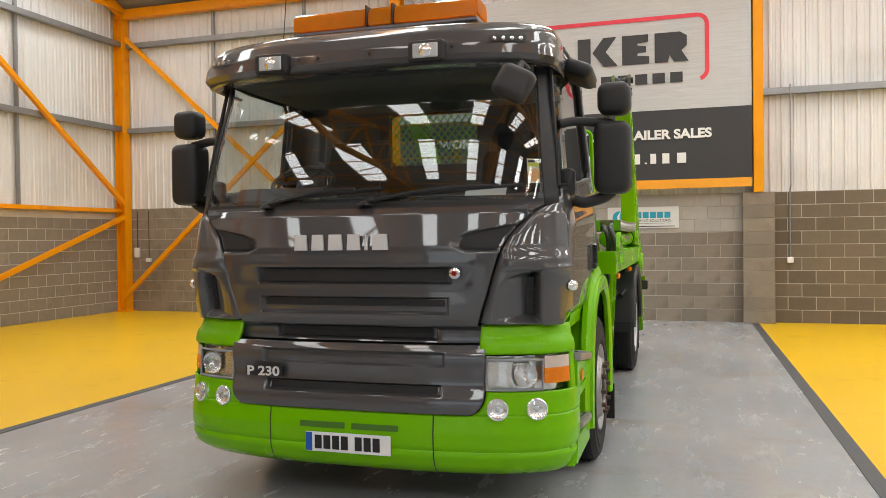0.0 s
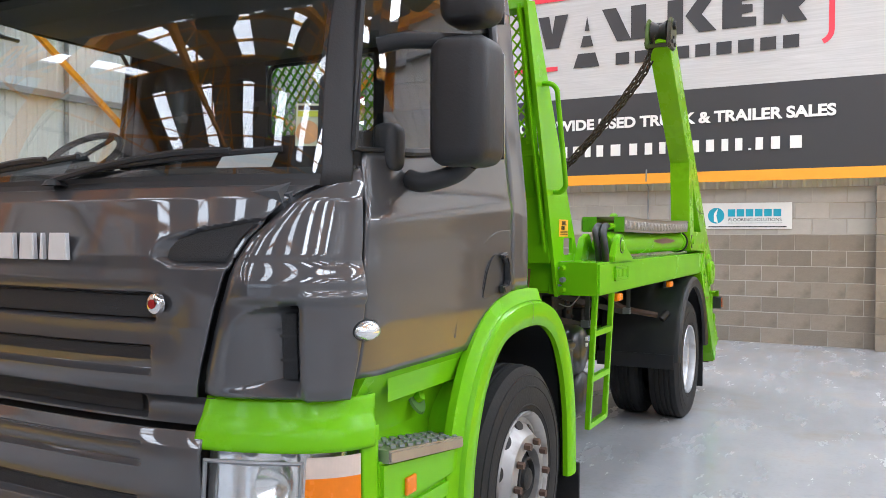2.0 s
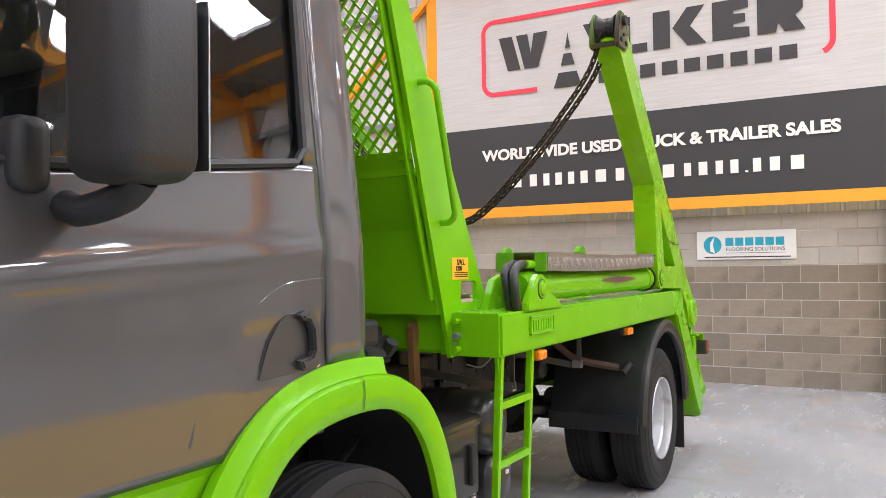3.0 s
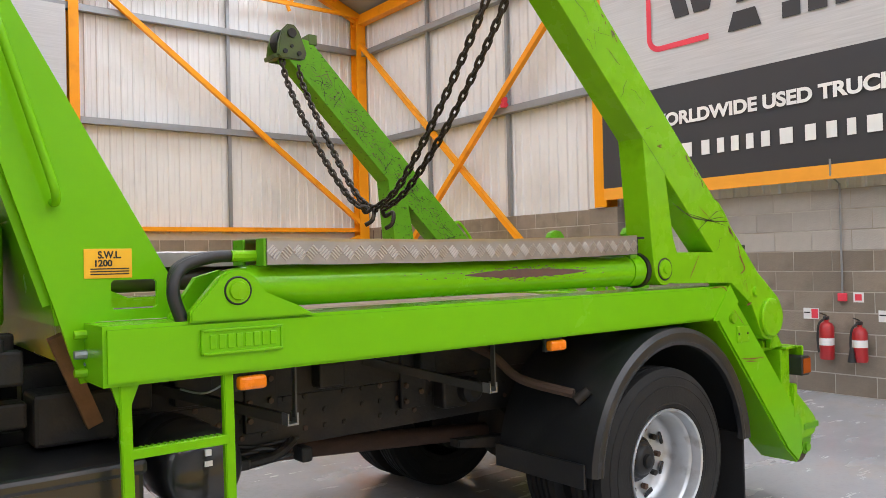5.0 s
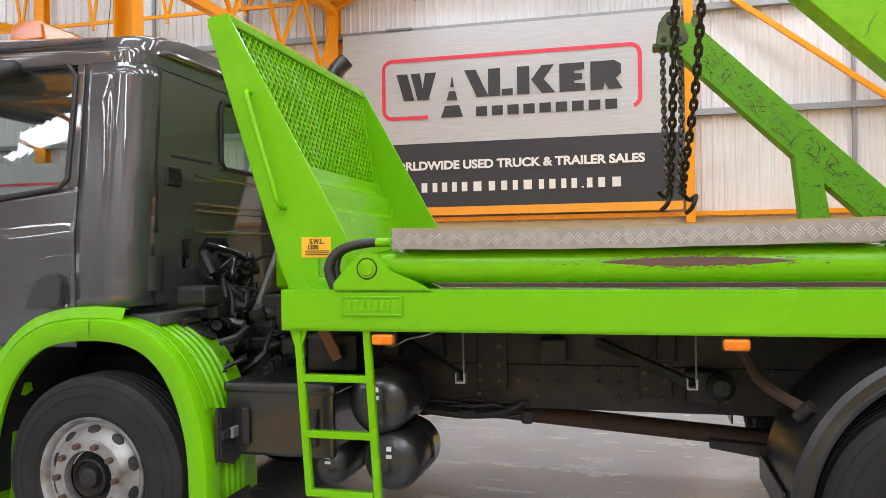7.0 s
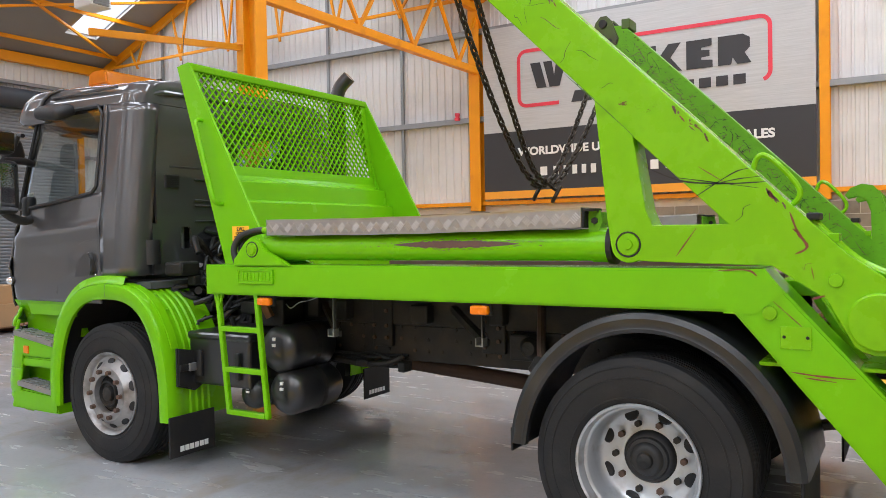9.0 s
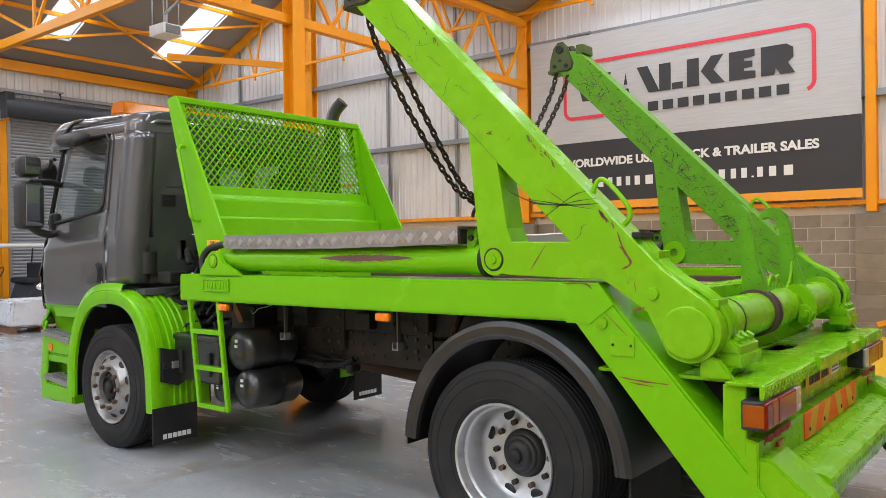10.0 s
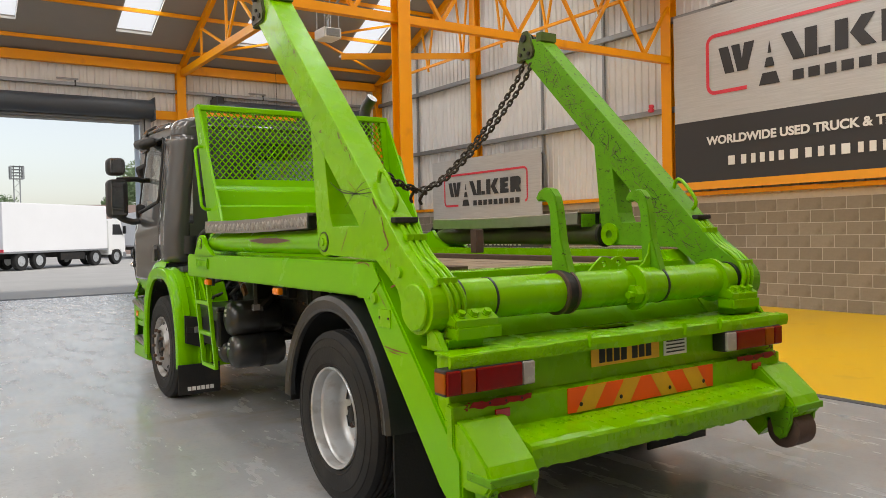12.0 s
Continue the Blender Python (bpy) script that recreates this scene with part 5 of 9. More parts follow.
# wipers
for y0, y1, sg in ((0.56, -0.02, 1), (-0.08, -0.82, 1)):
    def wsp(y, z, o=0.02):
        p = skin(s_y(-y, z), z)
        return p + Vector((-o, 0, 0.0))
    wp = part("wiper", tube([wsp(y0 + (y1 - y0) * k / 10, 1.775 + 0.075 * math.sin(k / 10 * 1.7), 0.03) for k in range(11)], 0.011, 6), M_BLACK, truck, "black wiper arm")
    part("wiper_blade", tube([wsp(y0 - 0.05 + (y1 - 0.10 - y0) * k / 10, 1.80 + 0.055 * k / 10, 0.012) for k in range(11)], 0.010, 6), M_BLACK, wp)
    part("wiper_pivot", lathe([(0, 0.03), (0.03, 0.02), (0.045, 0)], (0, 0, 0), "z", 14), M_BLACK, wp).matrix_basis = Matrix.Translation(wsp(y0, 1.755, 0.02))

# the maker's mark on the front as plain bars, and the model code
yy = 0.330
for wd in (0.105, 0.101, 0.113, 0.105, 0.043, 0.118):
    part("mark_bar", prism([(yy, 1.502), (yy - 0.006, 1.592), (yy - wd + 0.030, 1.592), (yy - wd + 0.024, 1.502)], "x", -0.02, -0.002, 0.003), M_MARK, front_panel, "bright metal mark block")
    yy -= wd + 0.003
part("badge", lathe([(0, 0.010), (0.024, 0.009), (0.031, 0.004), (0.034, -0.012)], (0, 0, 0), "z", 20), M_CHROME, front_panel, "small round chrome badge", True).matrix_basis = pose(0.006, -0.625, 1.372, 0, -90, 0)
part("badge_disc", lathe([(0, 0.011), (0.015, 0.0105)], (0, 0, 0), "z", 16), M_DIRTYRED, front_panel).matrix_basis = pose(0.004, -0.625, 1.372, 0, -90, 0)
code = part("model_plate", box((-0.008, 0.415, 0.745), (0.02, 0.655, 0.80), 0.006), M_BLACK, lower_grille)
code.matrix_basis = pose(-0.022, 0, 0.03)
lettering("model_code", "P 230", 0.075, pose(-0.033, 0.535, 0.802, 90, 0, -90), M_MARK, lower_grille, width=0.21, bold=0.002)

# bumper
bum = thick(part("bumper", patch(lambda z: -1.02, lambda z: 1.02, 0.26, 0.598, 110, 22, table=BUMP, disp=lambda y, z, s: -0.012 * math.exp(-((z - 0.40) / 0.012) ** 2)), M_GREEN, truck, "bright green front bumper", True), 0.02)
for sd in (1, -1):
    thick(part("bumper_corner", patch(lambda z: s_y(low_half(z) + 0.008, z, BUMP), 1.02, 0.598, 0.724, 50, 10, table=BUMP, side=sd), M_GREEN, bum, "", True))
    thick(part("lamp_hood", patch(lambda z: s_y(0.745, z, BUMP), 0.90, 0.925, 1.082, 44, 12, table=BUMP, side=sd, disp=lambda y, z, s: 0.014 * box_mask(1, z, 0, 2, 0.92, 1.0, 0.05)), M_GREEN, bum, "green panel above the headlamp", True))
    hl = part("headlamp", patch(lambda z: s_y(0.765, z, BUMP), 0.86, 0.726, 0.925, 48, 16, table=BUMP, side=sd, off=-0.06, disp=lambda y, z, s: 0.010 * math.sin(y * 26) ** 2 - 0.02 * math.exp(-((abs(y) - 0.98) / 0.05) ** 2 - ((z - 0.82) / 0.05) ** 2)), M_REFL, truck, "bright headlamp reflector", True)
    part("lens", patch(lambda z: s_y(0.785, z, BUMP), lambda z: s_y(1.075, z, BUMP), 0.735, 0.895, 16, 6, table=BUMP, side=sd, off=-0.006), M_CLEAR, hl, "clear headlamp glass")
    part("lens_frame", tube([skin(sd * s, z, BUMP) + Vector((-0.003, 0, 0)) for s, z in [(s_y(0.785, 0.735, BUMP), 0.735), (s_y(0.93, 0.735, BUMP), 0.735), (s_y(1.075, 0.735, BUMP), 0.735), (s_y(1.075, 0.895, BUMP), 0.895), (s_y(0.93, 0.895, BUMP), 0.895), (s_y(0.785, 0.895, BUMP), 0.895)]], 0.009, 6, True), M_STEELG, hl)
    part("turn_lens", patch(lambda z: s_y(1.085, z, BUMP), lambda z: 0.845, 0.765, 0.848, 16, 6, table=BUMP, side=sd, off=-0.004), M_AMBER, hl, "amber turn signal lens")
    part("turn_lens", patch(lambda z: s_y(1.085, z, BUMP), lambda z: 0.845, 0.848, 0.912, 16, 4, table=BUMP, side=sd, off=-0.004), M_PALE, hl, "clear upper lens")
    for yb in (0.985,):
        pb = skin(s_y(yb, 0.81, BUMP) * sd, 0.812, BUMP)
        part("bulb_cup", lathe([(0.012, 0.03), (0.04, 0.012), (0.066, -0.03)], (0, 0, 0), "z", 20), M_REFL, hl, "", True).matrix_basis = Matrix.Translation(pb + Vector((0.05, 0, 0))) @ pose(0, 0, 0, 0, 90, 0)
    for yf in (0.845, 1.045):
        fg = part("fog_lamp", lathe([(0.0, 0.003), (0.02, 0.004), (0.038, 0.007), (0.048, 0.014), (0.053, 0.018), (0.059, 0.014), (0.062, -0.02)], (0, 0, 0), "z", 32), M_REFL, bum, "round fog lamp", True)
        fg.matrix_basis = on_skin(s_y(yf, 0.63, BUMP) * sd, 0.632, 0.004, BUMP)
        part("fog_bulb", lathe([(0.0, 0.018), (0.012, 0.015), (0.016, 0.003)], (0, 0, 0), "z", 14), M_SILVER, fg, "", True)
        part("fog_lens", lathe([(0.0, 0.027), (0.03, 0.024), (0.052, 0.017)], (0, 0, 0), "z", 24), M_CLEAR, fg, "clear fog lamp glass", True)
    part("seam", patch(lambda z: s_y(0.495, z, BUMP), lambda z: s_y(0.502, z, BUMP), 0.27, 0.597, 1, 14, table=BUMP, side=sd, off=0.002), M_INK, bum)
    # step well behind the bumper corner
    sk = part("step_well", box((0.30, -1.0 * sd, 0.30), (0.94, -1.08 * sd, 1.02)), M_GREEN, truck, "green entry step well")
    part("well_fairing", prism([(-1.076 * sd, 0.86), (-1.082 * sd, 0.92), (-1.10 * sd, 0.98), (-1.13 * sd, 1.04), (-1.17 * sd, 1.09), (-1.198 * sd, 1.14), (-1.10 * sd, 1.15), (-1.02 * sd, 0.88)], "x", 0.32, 1.02), M_GREEN, sk, "green fairing under the door", True)
    part("step_side", prism([(0.30, 0.28), (0.92, 0.28), (0.92, 0.42), (0.36, 0.44)], "y", -1.235 * sd, -1.08 * sd, 0.012), M_GREEN, sk)
    part("step_side", prism([(0.36, 0.70), (0.90, 0.70), (0.90, 0.80), (0.36, 0.87)], "y", -1.235 * sd, -1.08 * sd, 0.012), M_GREEN, sk)
    part("step_side", prism([(0.36, 0.62), (0.90, 0.62), (0.90, 0.695), (0.36, 0.695)], "y", -1.225 * sd, -1.08 * sd, 0.012), M_GREEN, sk)
    for z0, z1, x0 in ((0.80, 0.875, 0.38), (0.425, 0.475, 0.42)):
        tr = part("step_tread", prism([(x0, z1 - 0.012), (x0, z1 + 0.03), (0.90, z0 + 0.035), (0.90, z0 - 0.005)], "y", -1.255 * sd, -1.09 * sd, 0.006), M_ALU, sk, "punched aluminium step tread")
        for i in range(9):
            for j in range(3):
                part("tread_stud", box((-0.016, -0.008, 0), (0.016, 0.008, 0.008)), M_STEELG, tr).matrix_basis = pose(x0 + 0.05 + 0.055 * i, (-1.23 + 0.05 * j) * sd, z1 + 0.028 + (z0 - z1) * i / 9, 0, 0, 45)
    thick(part("lamp_post", patch(0.852, 0.93, 0.30, 0.985, 6, 16, table=BUMP, side=sd, off=-0.004), M_GREEN, sk, "green post behind the headlamp", True))
    # The recess's shade is coloured on with the darker green.
    part("filler_recess", lathe([(0.0, -0.004), (0.044, -0.002), (0.050, 0.006)], (0, 0, 0), "y", 20), M_GREEND, sk, "filler cap surround with the recess's shade in its colour").matrix_basis = pose(0.80, -1.108 * sd, 0.985, -28 * sd, 0, 0) @ Matrix.Diagonal((1, sd, 1.3, 1))
    part("filler_cap", lathe([(0.0, -0.028), (0.018, -0.026), (0.022, -0.012), (0.022, 0.0)], (0, 0, 0), "y", 16), M_GREEN, sk, "small green filler cap", True).matrix_basis = pose(0.80, -1.108 * sd, 0.985, -28 * sd, 0, 0) @ Matrix.Diagonal((1, sd, 1, 1))
    part("side_reflector", box((0.50, -1.246 * sd, 0.725), (0.565, -1.232 * sd, 0.785), 0.005), M_AMBER, sk, "amber side reflector")
    part("lower_sill", patch(1.0, lambda z: s_x(1.1, z), 1.03, 1.12, 14, 3, side=sd, off=-0.02), M_GREEN, truck)
# Slots are not cut: flat darker strips carry their shade.
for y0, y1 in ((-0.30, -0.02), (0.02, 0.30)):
    part("bumper_slot_shade", patch(lambda z: s_y(-y1, z, BUMP), lambda z: s_y(-y0, z, BUMP), 0.497, 0.530, 10, 2, table=BUMP, off=0.003), M_GREEND, bum, "flat strip in the darker green of a slot's shade")


def number_plate(parent, m, material, badge):
    """A plate of 0.52 by 0.11 in its own x, z plane, its characters as plain bars."""
    pl = part("number_plate", box((-0.26, -0.006, 0), (0.26, 0.0, 0.111), 0.004), material, parent, "number plate with dark bars")
    pl.matrix_basis = m
    if badge:
        part("plate_badge", box((-0.257, -0.0085, 0.004), (-0.217, -0.006, 0.107)), M_BLUE, pl)
    x = -0.2 if badge else -0.205
    for k in range(7):
        part("plate_bar", box((x, -0.0085, 0.017), (x + 0.042, -0.006, 0.094)), M_INK, pl)
        x += 0.054 + (0.03 if k == 3 else 0)
    return pl


number_plate(truck, pose(-0.042, 0.0, 0.362, 0, 0, -90), M_OFFWHITE, True)

# mirrors
def spun(b, c, deg):
    bmesh.ops.rotate(b, verts=b.verts, cent=c, matrix=Matrix.Rotation(radians(deg), 3, "Z"))
    return b


for sd in (1, -1):
    mm = part("mirror", box((0.47, -1.53 * sd, 1.81), (0.67, -1.32 * sd, 2.225), 0.055, 4), M_BLACK, truck, "black main mirror housing", True)
    part("mirror_glass", spun(box((0.676, -1.505 * sd, 1.84), (0.682, -1.345 * sd, 2.195), 0.002), (0.679, -1.425 * sd, 2.0), 14 * sd), M_MIRROR, mm)
    part("upper_housing", box((0.50, -1.53 * sd, 2.265), (0.67, -1.34 * sd, 2.455), 0.055, 4), M_BLACK, mm, "black wide-angle mirror housing", True)
    part("mirror_glass", spun(box((0.676, -1.505 * sd, 2.29), (0.682, -1.365 * sd, 2.43), 0.002), (0.679, -1.435 * sd, 2.36), 14 * sd), M_MIRROR, mm)
    part("mirror_arm", tube(smooth_line([(0.50, -1.13 * sd, 2.22), (0.53, -1.22 * sd, 2.235), (0.58, -1.36 * sd, 2.225), (0.60, -1.42 * sd, 2.22)], 6), 0.028, 10), M_BLACK, mm, "", True)
    part("mirror_arm", tube(smooth_line([(0.58, -1.20 * sd, 1.78), (0.58, -1.26 * sd, 1.765), (0.60, -1.36 * sd, 1.79), (0.60, -1.42 * sd, 1.83)], 6), 0.034, 10), M_BLACK, mm, "", True)
    part("mirror_foot", box((0.46, -1.215 * sd, 1.80), (0.55, -1.12 * sd, 1.96), 0.03, 3), M_BLACK, mm, "", True)
    if sd > 0:
        km = part("kerb_mirror", box((-0.16, -0.09, -0.05), (0.15, 0.10, 0.05), 0.045, 4), M_BLACK, truck, "black kerb mirror over the door window", True)
        km.matrix_basis = pose(0.92, -1.20, 2.585, 22, 6, 0)
        part("mirror_arm", tube([(0.0, 0.12, 0.0), (0.0, 0.02, 0.0)], 0.02, 8), M_BLACK, km)
        fm = part("front_mirror", box((-0.07, -0.10, -0.095), (0.02, 0.10, 0.095), 0.045, 4), M_BLACK, truck, "black front mirror hanging before the windscreen", True)
        fm.matrix_basis = pose(-0.02, -0.97, 2.36, 28, 15, 10)
        part("mirror_arm", tube([(0.0, 0.02, 0.05), (0.06, 0.04, 0.16), (0.14, 0.02, 0.18)], 0.018, 8), M_BLACK, fm)

RESHAPE.append(Matrix.Translation((0.16, 0, 0.085)))
# beacon bar on the roof
bc = part("beacon_bar", box((0.38, -0.63, 2.80), (0.60, 0.61, 2.825), 0.006), M_STEELG, truck, "silver base of the roof beacon bar")
for y0, y1, mt in ((-0.635, -0.09, M_BEACON), (-0.085, 0.085, M_BEACON), (0.09, 0.605, M_BEACON)):
    part("beacon_lens", prism([(0.36, 2.825), (0.62, 2.825), (0.605, 2.925), (0.57, 2.945), (0.42, 2.945), (0.375, 2.925)], "y", y0, y1, 0.012), mt, bc, "orange ribbed beacon lens")
for yy in (-0.0875, 0.0875):
    part("clamp", box((0.355, yy - 0.006, 2.82), (0.625, yy + 0.006, 2.95), 0.004), M_BROWN, bc)
for yy in (-0.5, 0.5):
    part("beacon_foot", box((0.45, yy - 0.04, 2.74), (0.54, yy + 0.04, 2.80)), M_BLACK, bc)
RESHAPE.pop()
part("aerial", tube([(0.30, 0.55, 2.80), (0.34, 0.53, 3.3), (0.40, 0.50, 3.6)], 0.003, 5), M_BLACK, truck, "thin radio aerial")
ex = part("exhaust_pipe", tube(smooth_line([(2.0, 0.86, 1.3), (2.0, 0.86, 2.6), (2.0, 0.86, 2.82), (2.03, 0.87, 2.95), (2.12, 0.90, 3.05)], 8), 0.062, 14), M_GLOSSB, truck, "black upright exhaust pipe with an angled tip", True)
part("exhaust_shroud", rod((2.0, 0.86, 1.6), (2.0, 0.86, 2.75), 0.08), M_BLACK, ex, "", True)


# wheels
def tyre_profile(w, ro=0.508, ri=0.288):
    h = w / 2
    p = [(ri, -h + 0.035), (ri + 0.02, -h + 0.012), (ri + 0.035, -h + 0.006), (ri + 0.037, -h + 0.002), (ri + 0.042, -h + 0.002), (ri + 0.044, -h + 0.004), (ri + 0.06, -h), (ro - 0.100, -h + 0.001), (ro - 0.098, -h - 0.002), (ro - 0.092, -h - 0.002), (ro - 0.090, -h + 0.002), (ro - 0.075, -h + 0.004), (ro - 0.05, -h + 0.009), (ro - 0.048, -h + 0.006), (ro - 0.044, -h + 0.007), (ro - 0.042, -h + 0.012), (ro - 0.03, -h + 0.016), (ro - 0.006, -h + 0.034)]
    for g in (-0.6, -0.2, 0.2, 0.6):
        c = g * (h - 0.04)
        p += [(ro, c - 0.009), (ro - 0.012, c - 0.006), (ro - 0.012, c + 0.006), (ro, c + 0.009)]
    p += [(ro - 0.006, h - 0.034), (ro - 0.03, h - 0.016), (ro - 0.075, h - 0.004), (ri + 0.06, h), (ri + 0.02, h - 0.012), (ri, h - 0.035)]
    return p


def wheel(x, y, kind, m):
    """A wheel whose outer face looks to -y; kind front (dished out) or rear (deep dished)."""
    w = new("wheel")
    w.parent = truck
    w.matrix_basis = m
    tb = lathe(tyre_profile(0.275, 0.506 if kind == "front" else 0.515), (0, 0.1375, 0), "y", 80)
    for v in tb.verts:       # flattened where it stands on the floor
        v.co.z = max(v.co.z, -m.translation.z)
    part("tyre", tb, M_RUBBER, w, "worn black lorry tyre", True)
    if kind == "front":
        disc = [(0.296, 0.03), (0.300, 0.012), (0.296, 0.004), (0.283, 0.012), (0.268, 0.045), (0.248, 0.05), (0.208, 0.010), (0.195, -0.010), (0.15, -0.017), (0.137, -0.014), (0.132, 0.03)]
        hole_r, hole_y, nut_r, nut_y = 0.234, 0.035, 0.1675, -0.016
        hub = [(0.134, 0.06), (0.128, 0.035), (0.104, 0.030), (0.094, -0.004), (0.086, -0.008), (0.078, 0.014), (0.056, 0.018), (0.048, -0.010), (0.03, -0.020), (0.0, -0.020)]
    else:
        disc = [(0.296, 0.03), (0.300, 0.012), (0.296, 0.004), (0.286, 0.010), (0.280, 0.030), (0.276, 0.062), (0.268, 0.068), (0.262, 0.078), (0.256, 0.170), (0.247, 0.200), (0.228, 0.214), (0.205, 0.222), (0.192, 0.230), (0.13, 0.232), (0.128, 0.25)]
        hole_r, hole_y, nut_r, nut_y = 0.222, 0.212, 0.1675, 0.228
        hub = [(0.126, 0.25), (0.124, 0.215), (0.112, 0.200), (0.104, 0.197), (0.098, 0.180), (0.082, 0.176), (0.074, 0.158), (0.060, 0.150), (0.046, 0.148), (0.0, 0.148)]
    rim = part("rim", lathe(disc, (0, 0, 0), "y", 56), M_SILVERD if kind == "front" else M_SILVER, w, "dusty silver steel wheel rim", True)
    hb = part("hub", lathe(hub, (0, 0, 0), "y", 32), M_BLACK if kind == "rear" else M_CHASSIS, w, "greasy wheel hub", True)
    if kind == "rear":
        part("hub_cap", lathe([(0.040, 0.150), (0.036, 0.128), (0.026, 0.122), (0.0, 0.120)], (0, 0, 0), "y", 20), M_CHASSIS, w, "greasy dark hub cap", True)
    nh = 8 if kind == "rear" else 10
    for k in range(nh):
        a = 2 * math.pi * (k + 0.5) / nh
        h = part("hand_hole", lathe([(0.0, -0.004), (0.026, -0.004), (0.03, 0.004)], (0, 0, 0), "y", 14), M_INK, w, "dark hand hole")
        tilt = -32 if kind == "front" else -24
        h.matrix_basis = Matrix.Rotation(-a, 4, "Y") @ Matrix.Translation((hole_r, hole_y, 0)) @ Matrix.Rotation(radians(-tilt), 4, "Z") @ Matrix.Diagonal((0.8, 1, 1.25, 1) if kind == "front" else (1.2, 1, 1.3, 1))
    for k in range(10):
        a = 2 * math.pi * k / 10
        nt = part("wheel_nut", rod((0, -0.03, 0), (0, 0.0, 0), 0.0165, seg=6), M_BROWN if kind == "front" or k % 2 == 0 else M_CHASSIS, w)
        nt.matrix_basis = Matrix.Translation((nut_r * math.cos(a), nut_y, nut_r * math.sin(a)))
    return w


wheel(0, 0, "front", pose(1.55, -1.246, 0.497))
wheel(0, 0, "front", pose(1.55, 1.246, 0.497, 0, 0, 180))
wheel(0, 0, "rear", pose(5.42, -1.25, 0.503))
wheel(0, 0, "rear", pose(5.42, 1.25, 0.503, 0, 0, 180))
for sd in (1, -1):
    part("inner_tyre", lathe(tyre_profile(0.275, 0.503), (5.42, -0.77 * sd, 0.503), "y", 64), M_RUBBER, truck, "inner twin tyre", True)

# front wings with ribbed mudguards
WING = smooth_line([(0.865, 0, 0.36), (0.885, 0, 0.70), (0.99, 0, 1.00), (1.17, 0, 1.20), (1.40, 0, 1.283), (1.74, 0, 1.283), (1.97, 0, 1.18), (2.12, 0, 0.98), (2.205, 0, 0.70), (2.225, 0, 0.36)], 6)


def wing_sheet(section, sd, first=0, last=None, along=None):
    """A section of (offset out of the arch, y) pairs swept along the wing's arch."""
    b = bmesh.new()
    line = along or WING[first:last]
    rows = []
    for k, p in enumerate(line):
        d = line[min(k + 1, len(line) - 1)] - line[max(k - 1, 0)]
        n = Vector((-d.z, 0, d.x)).normalized()
        rows.append([b.verts.new((p.x + n.x * o, y * sd, p.z + n.z * o)) for o, y in section])
    for r0, r1 in zip(rows, rows[1:]):
        for q in range(len(section) - 1):
            b.faces.new((r0[q], r0[q + 1], r1[q + 1], r1[q]))
    bmesh.ops.recalc_face_normals(b, faces=b.faces)
    return b


for sd in (1, -1):
    wing = part("front_wing", wing_sheet([(-0.115, -1.225), (-0.115, -1.25), (-0.10, -1.262), (-0.05, -1.268), (-0.012, -1.262), (0.0, -1.24), (0.0, -1.16), (-0.012, -1.13), (-0.02, -1.10), (-0.022, -0.74), (-0.035, -0.74), (-0.035, -1.18), (-0.10, -1.21)], sd), M_GREEN, truck, "bright green front wing", True)
    for k in range(4):
        yk = -1.06 + 0.055 * k
        part("wing_rib", wing_sheet([(-0.022, yk - 0.014), (-0.008, yk - 0.005), (-0.008, yk + 0.005), (-0.022, yk + 0.014)], sd, 27), M_GREEN, wing, "", True)
    part("wing_panel", wing_sheet([(-0.02, -1.20), (0.004, -1.19), (0.004, -1.13), (-0.02, -1.12)], sd, 24, 46), M_GREEN, wing, "", True)
    for k in (25, 30, 34, 38):
        p = WING[k]
        part("wing_bolt", lathe([(0, 0.010), (0.010, 0.007), (0.013, 0)], (p.x, -1.10 * sd, p.z - 0.012), "z", 10), M_GREEN, wing)
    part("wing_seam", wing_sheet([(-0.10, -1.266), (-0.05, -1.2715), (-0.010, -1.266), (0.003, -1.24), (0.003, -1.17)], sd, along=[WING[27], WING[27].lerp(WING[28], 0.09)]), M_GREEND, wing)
    part("wing_shoulder", wing_sheet([(0.0, -1.245), (0.012, -1.236), (0.035, -1.228), (0.055, -1.222), (0.055, -1.19)], sd, 0, 31), M_GREEN, wing, "", True)
    part("wing_liner", wing_sheet([(-0.06, -1.21), (-0.06, -0.70)], sd), M_BLACK, wing, "black plastic wheel-arch liner")
    cl = part("wing_bracket", prism([(-1.20, 0.60), (-1.20, 0.86), (-1.05, 0.83), (-0.90, 0.87), (-0.82, 0.86), (-0.82, 0.66), (-0.95, 0.60), (-1.05, 0.55)] if sd > 0 else [(1.20, 0.60), (1.20, 0.86), (1.05, 0.83), (0.90, 0.87), (0.82, 0.86), (0.82, 0.66), (0.95, 0.60), (1.05, 0.55)], "x", 2.215, 2.25, 0.010), M_BLACK, wing, "black plastic wing bracket")
    part("bracket_strap", box((2.245, -1.19 * sd, 0.70), (2.262, -0.84 * sd, 0.745), 0.006), M_BLACK, cl)
    part("bracket_buckle", box((2.255, -1.12 * sd, 0.695), (2.275, -1.06 * sd, 0.75), 0.005), M_STEELG, cl)
    fl = part("mud_flap", box((2.225, -1.275 * sd, 0.12), (2.24, -0.88 * sd, 0.40), 0.006), M_RUBBER, truck, "black rubber mud flap")
    for k in range(6):
        part("flap_mark", box((2.239, (-1.19 + 0.042 * k) * sd, 0.155), (2.243, (-1.19 + 0.042 * k + 0.033) * sd, 0.192)), M_OFFWHITE, fl, "white mark block")

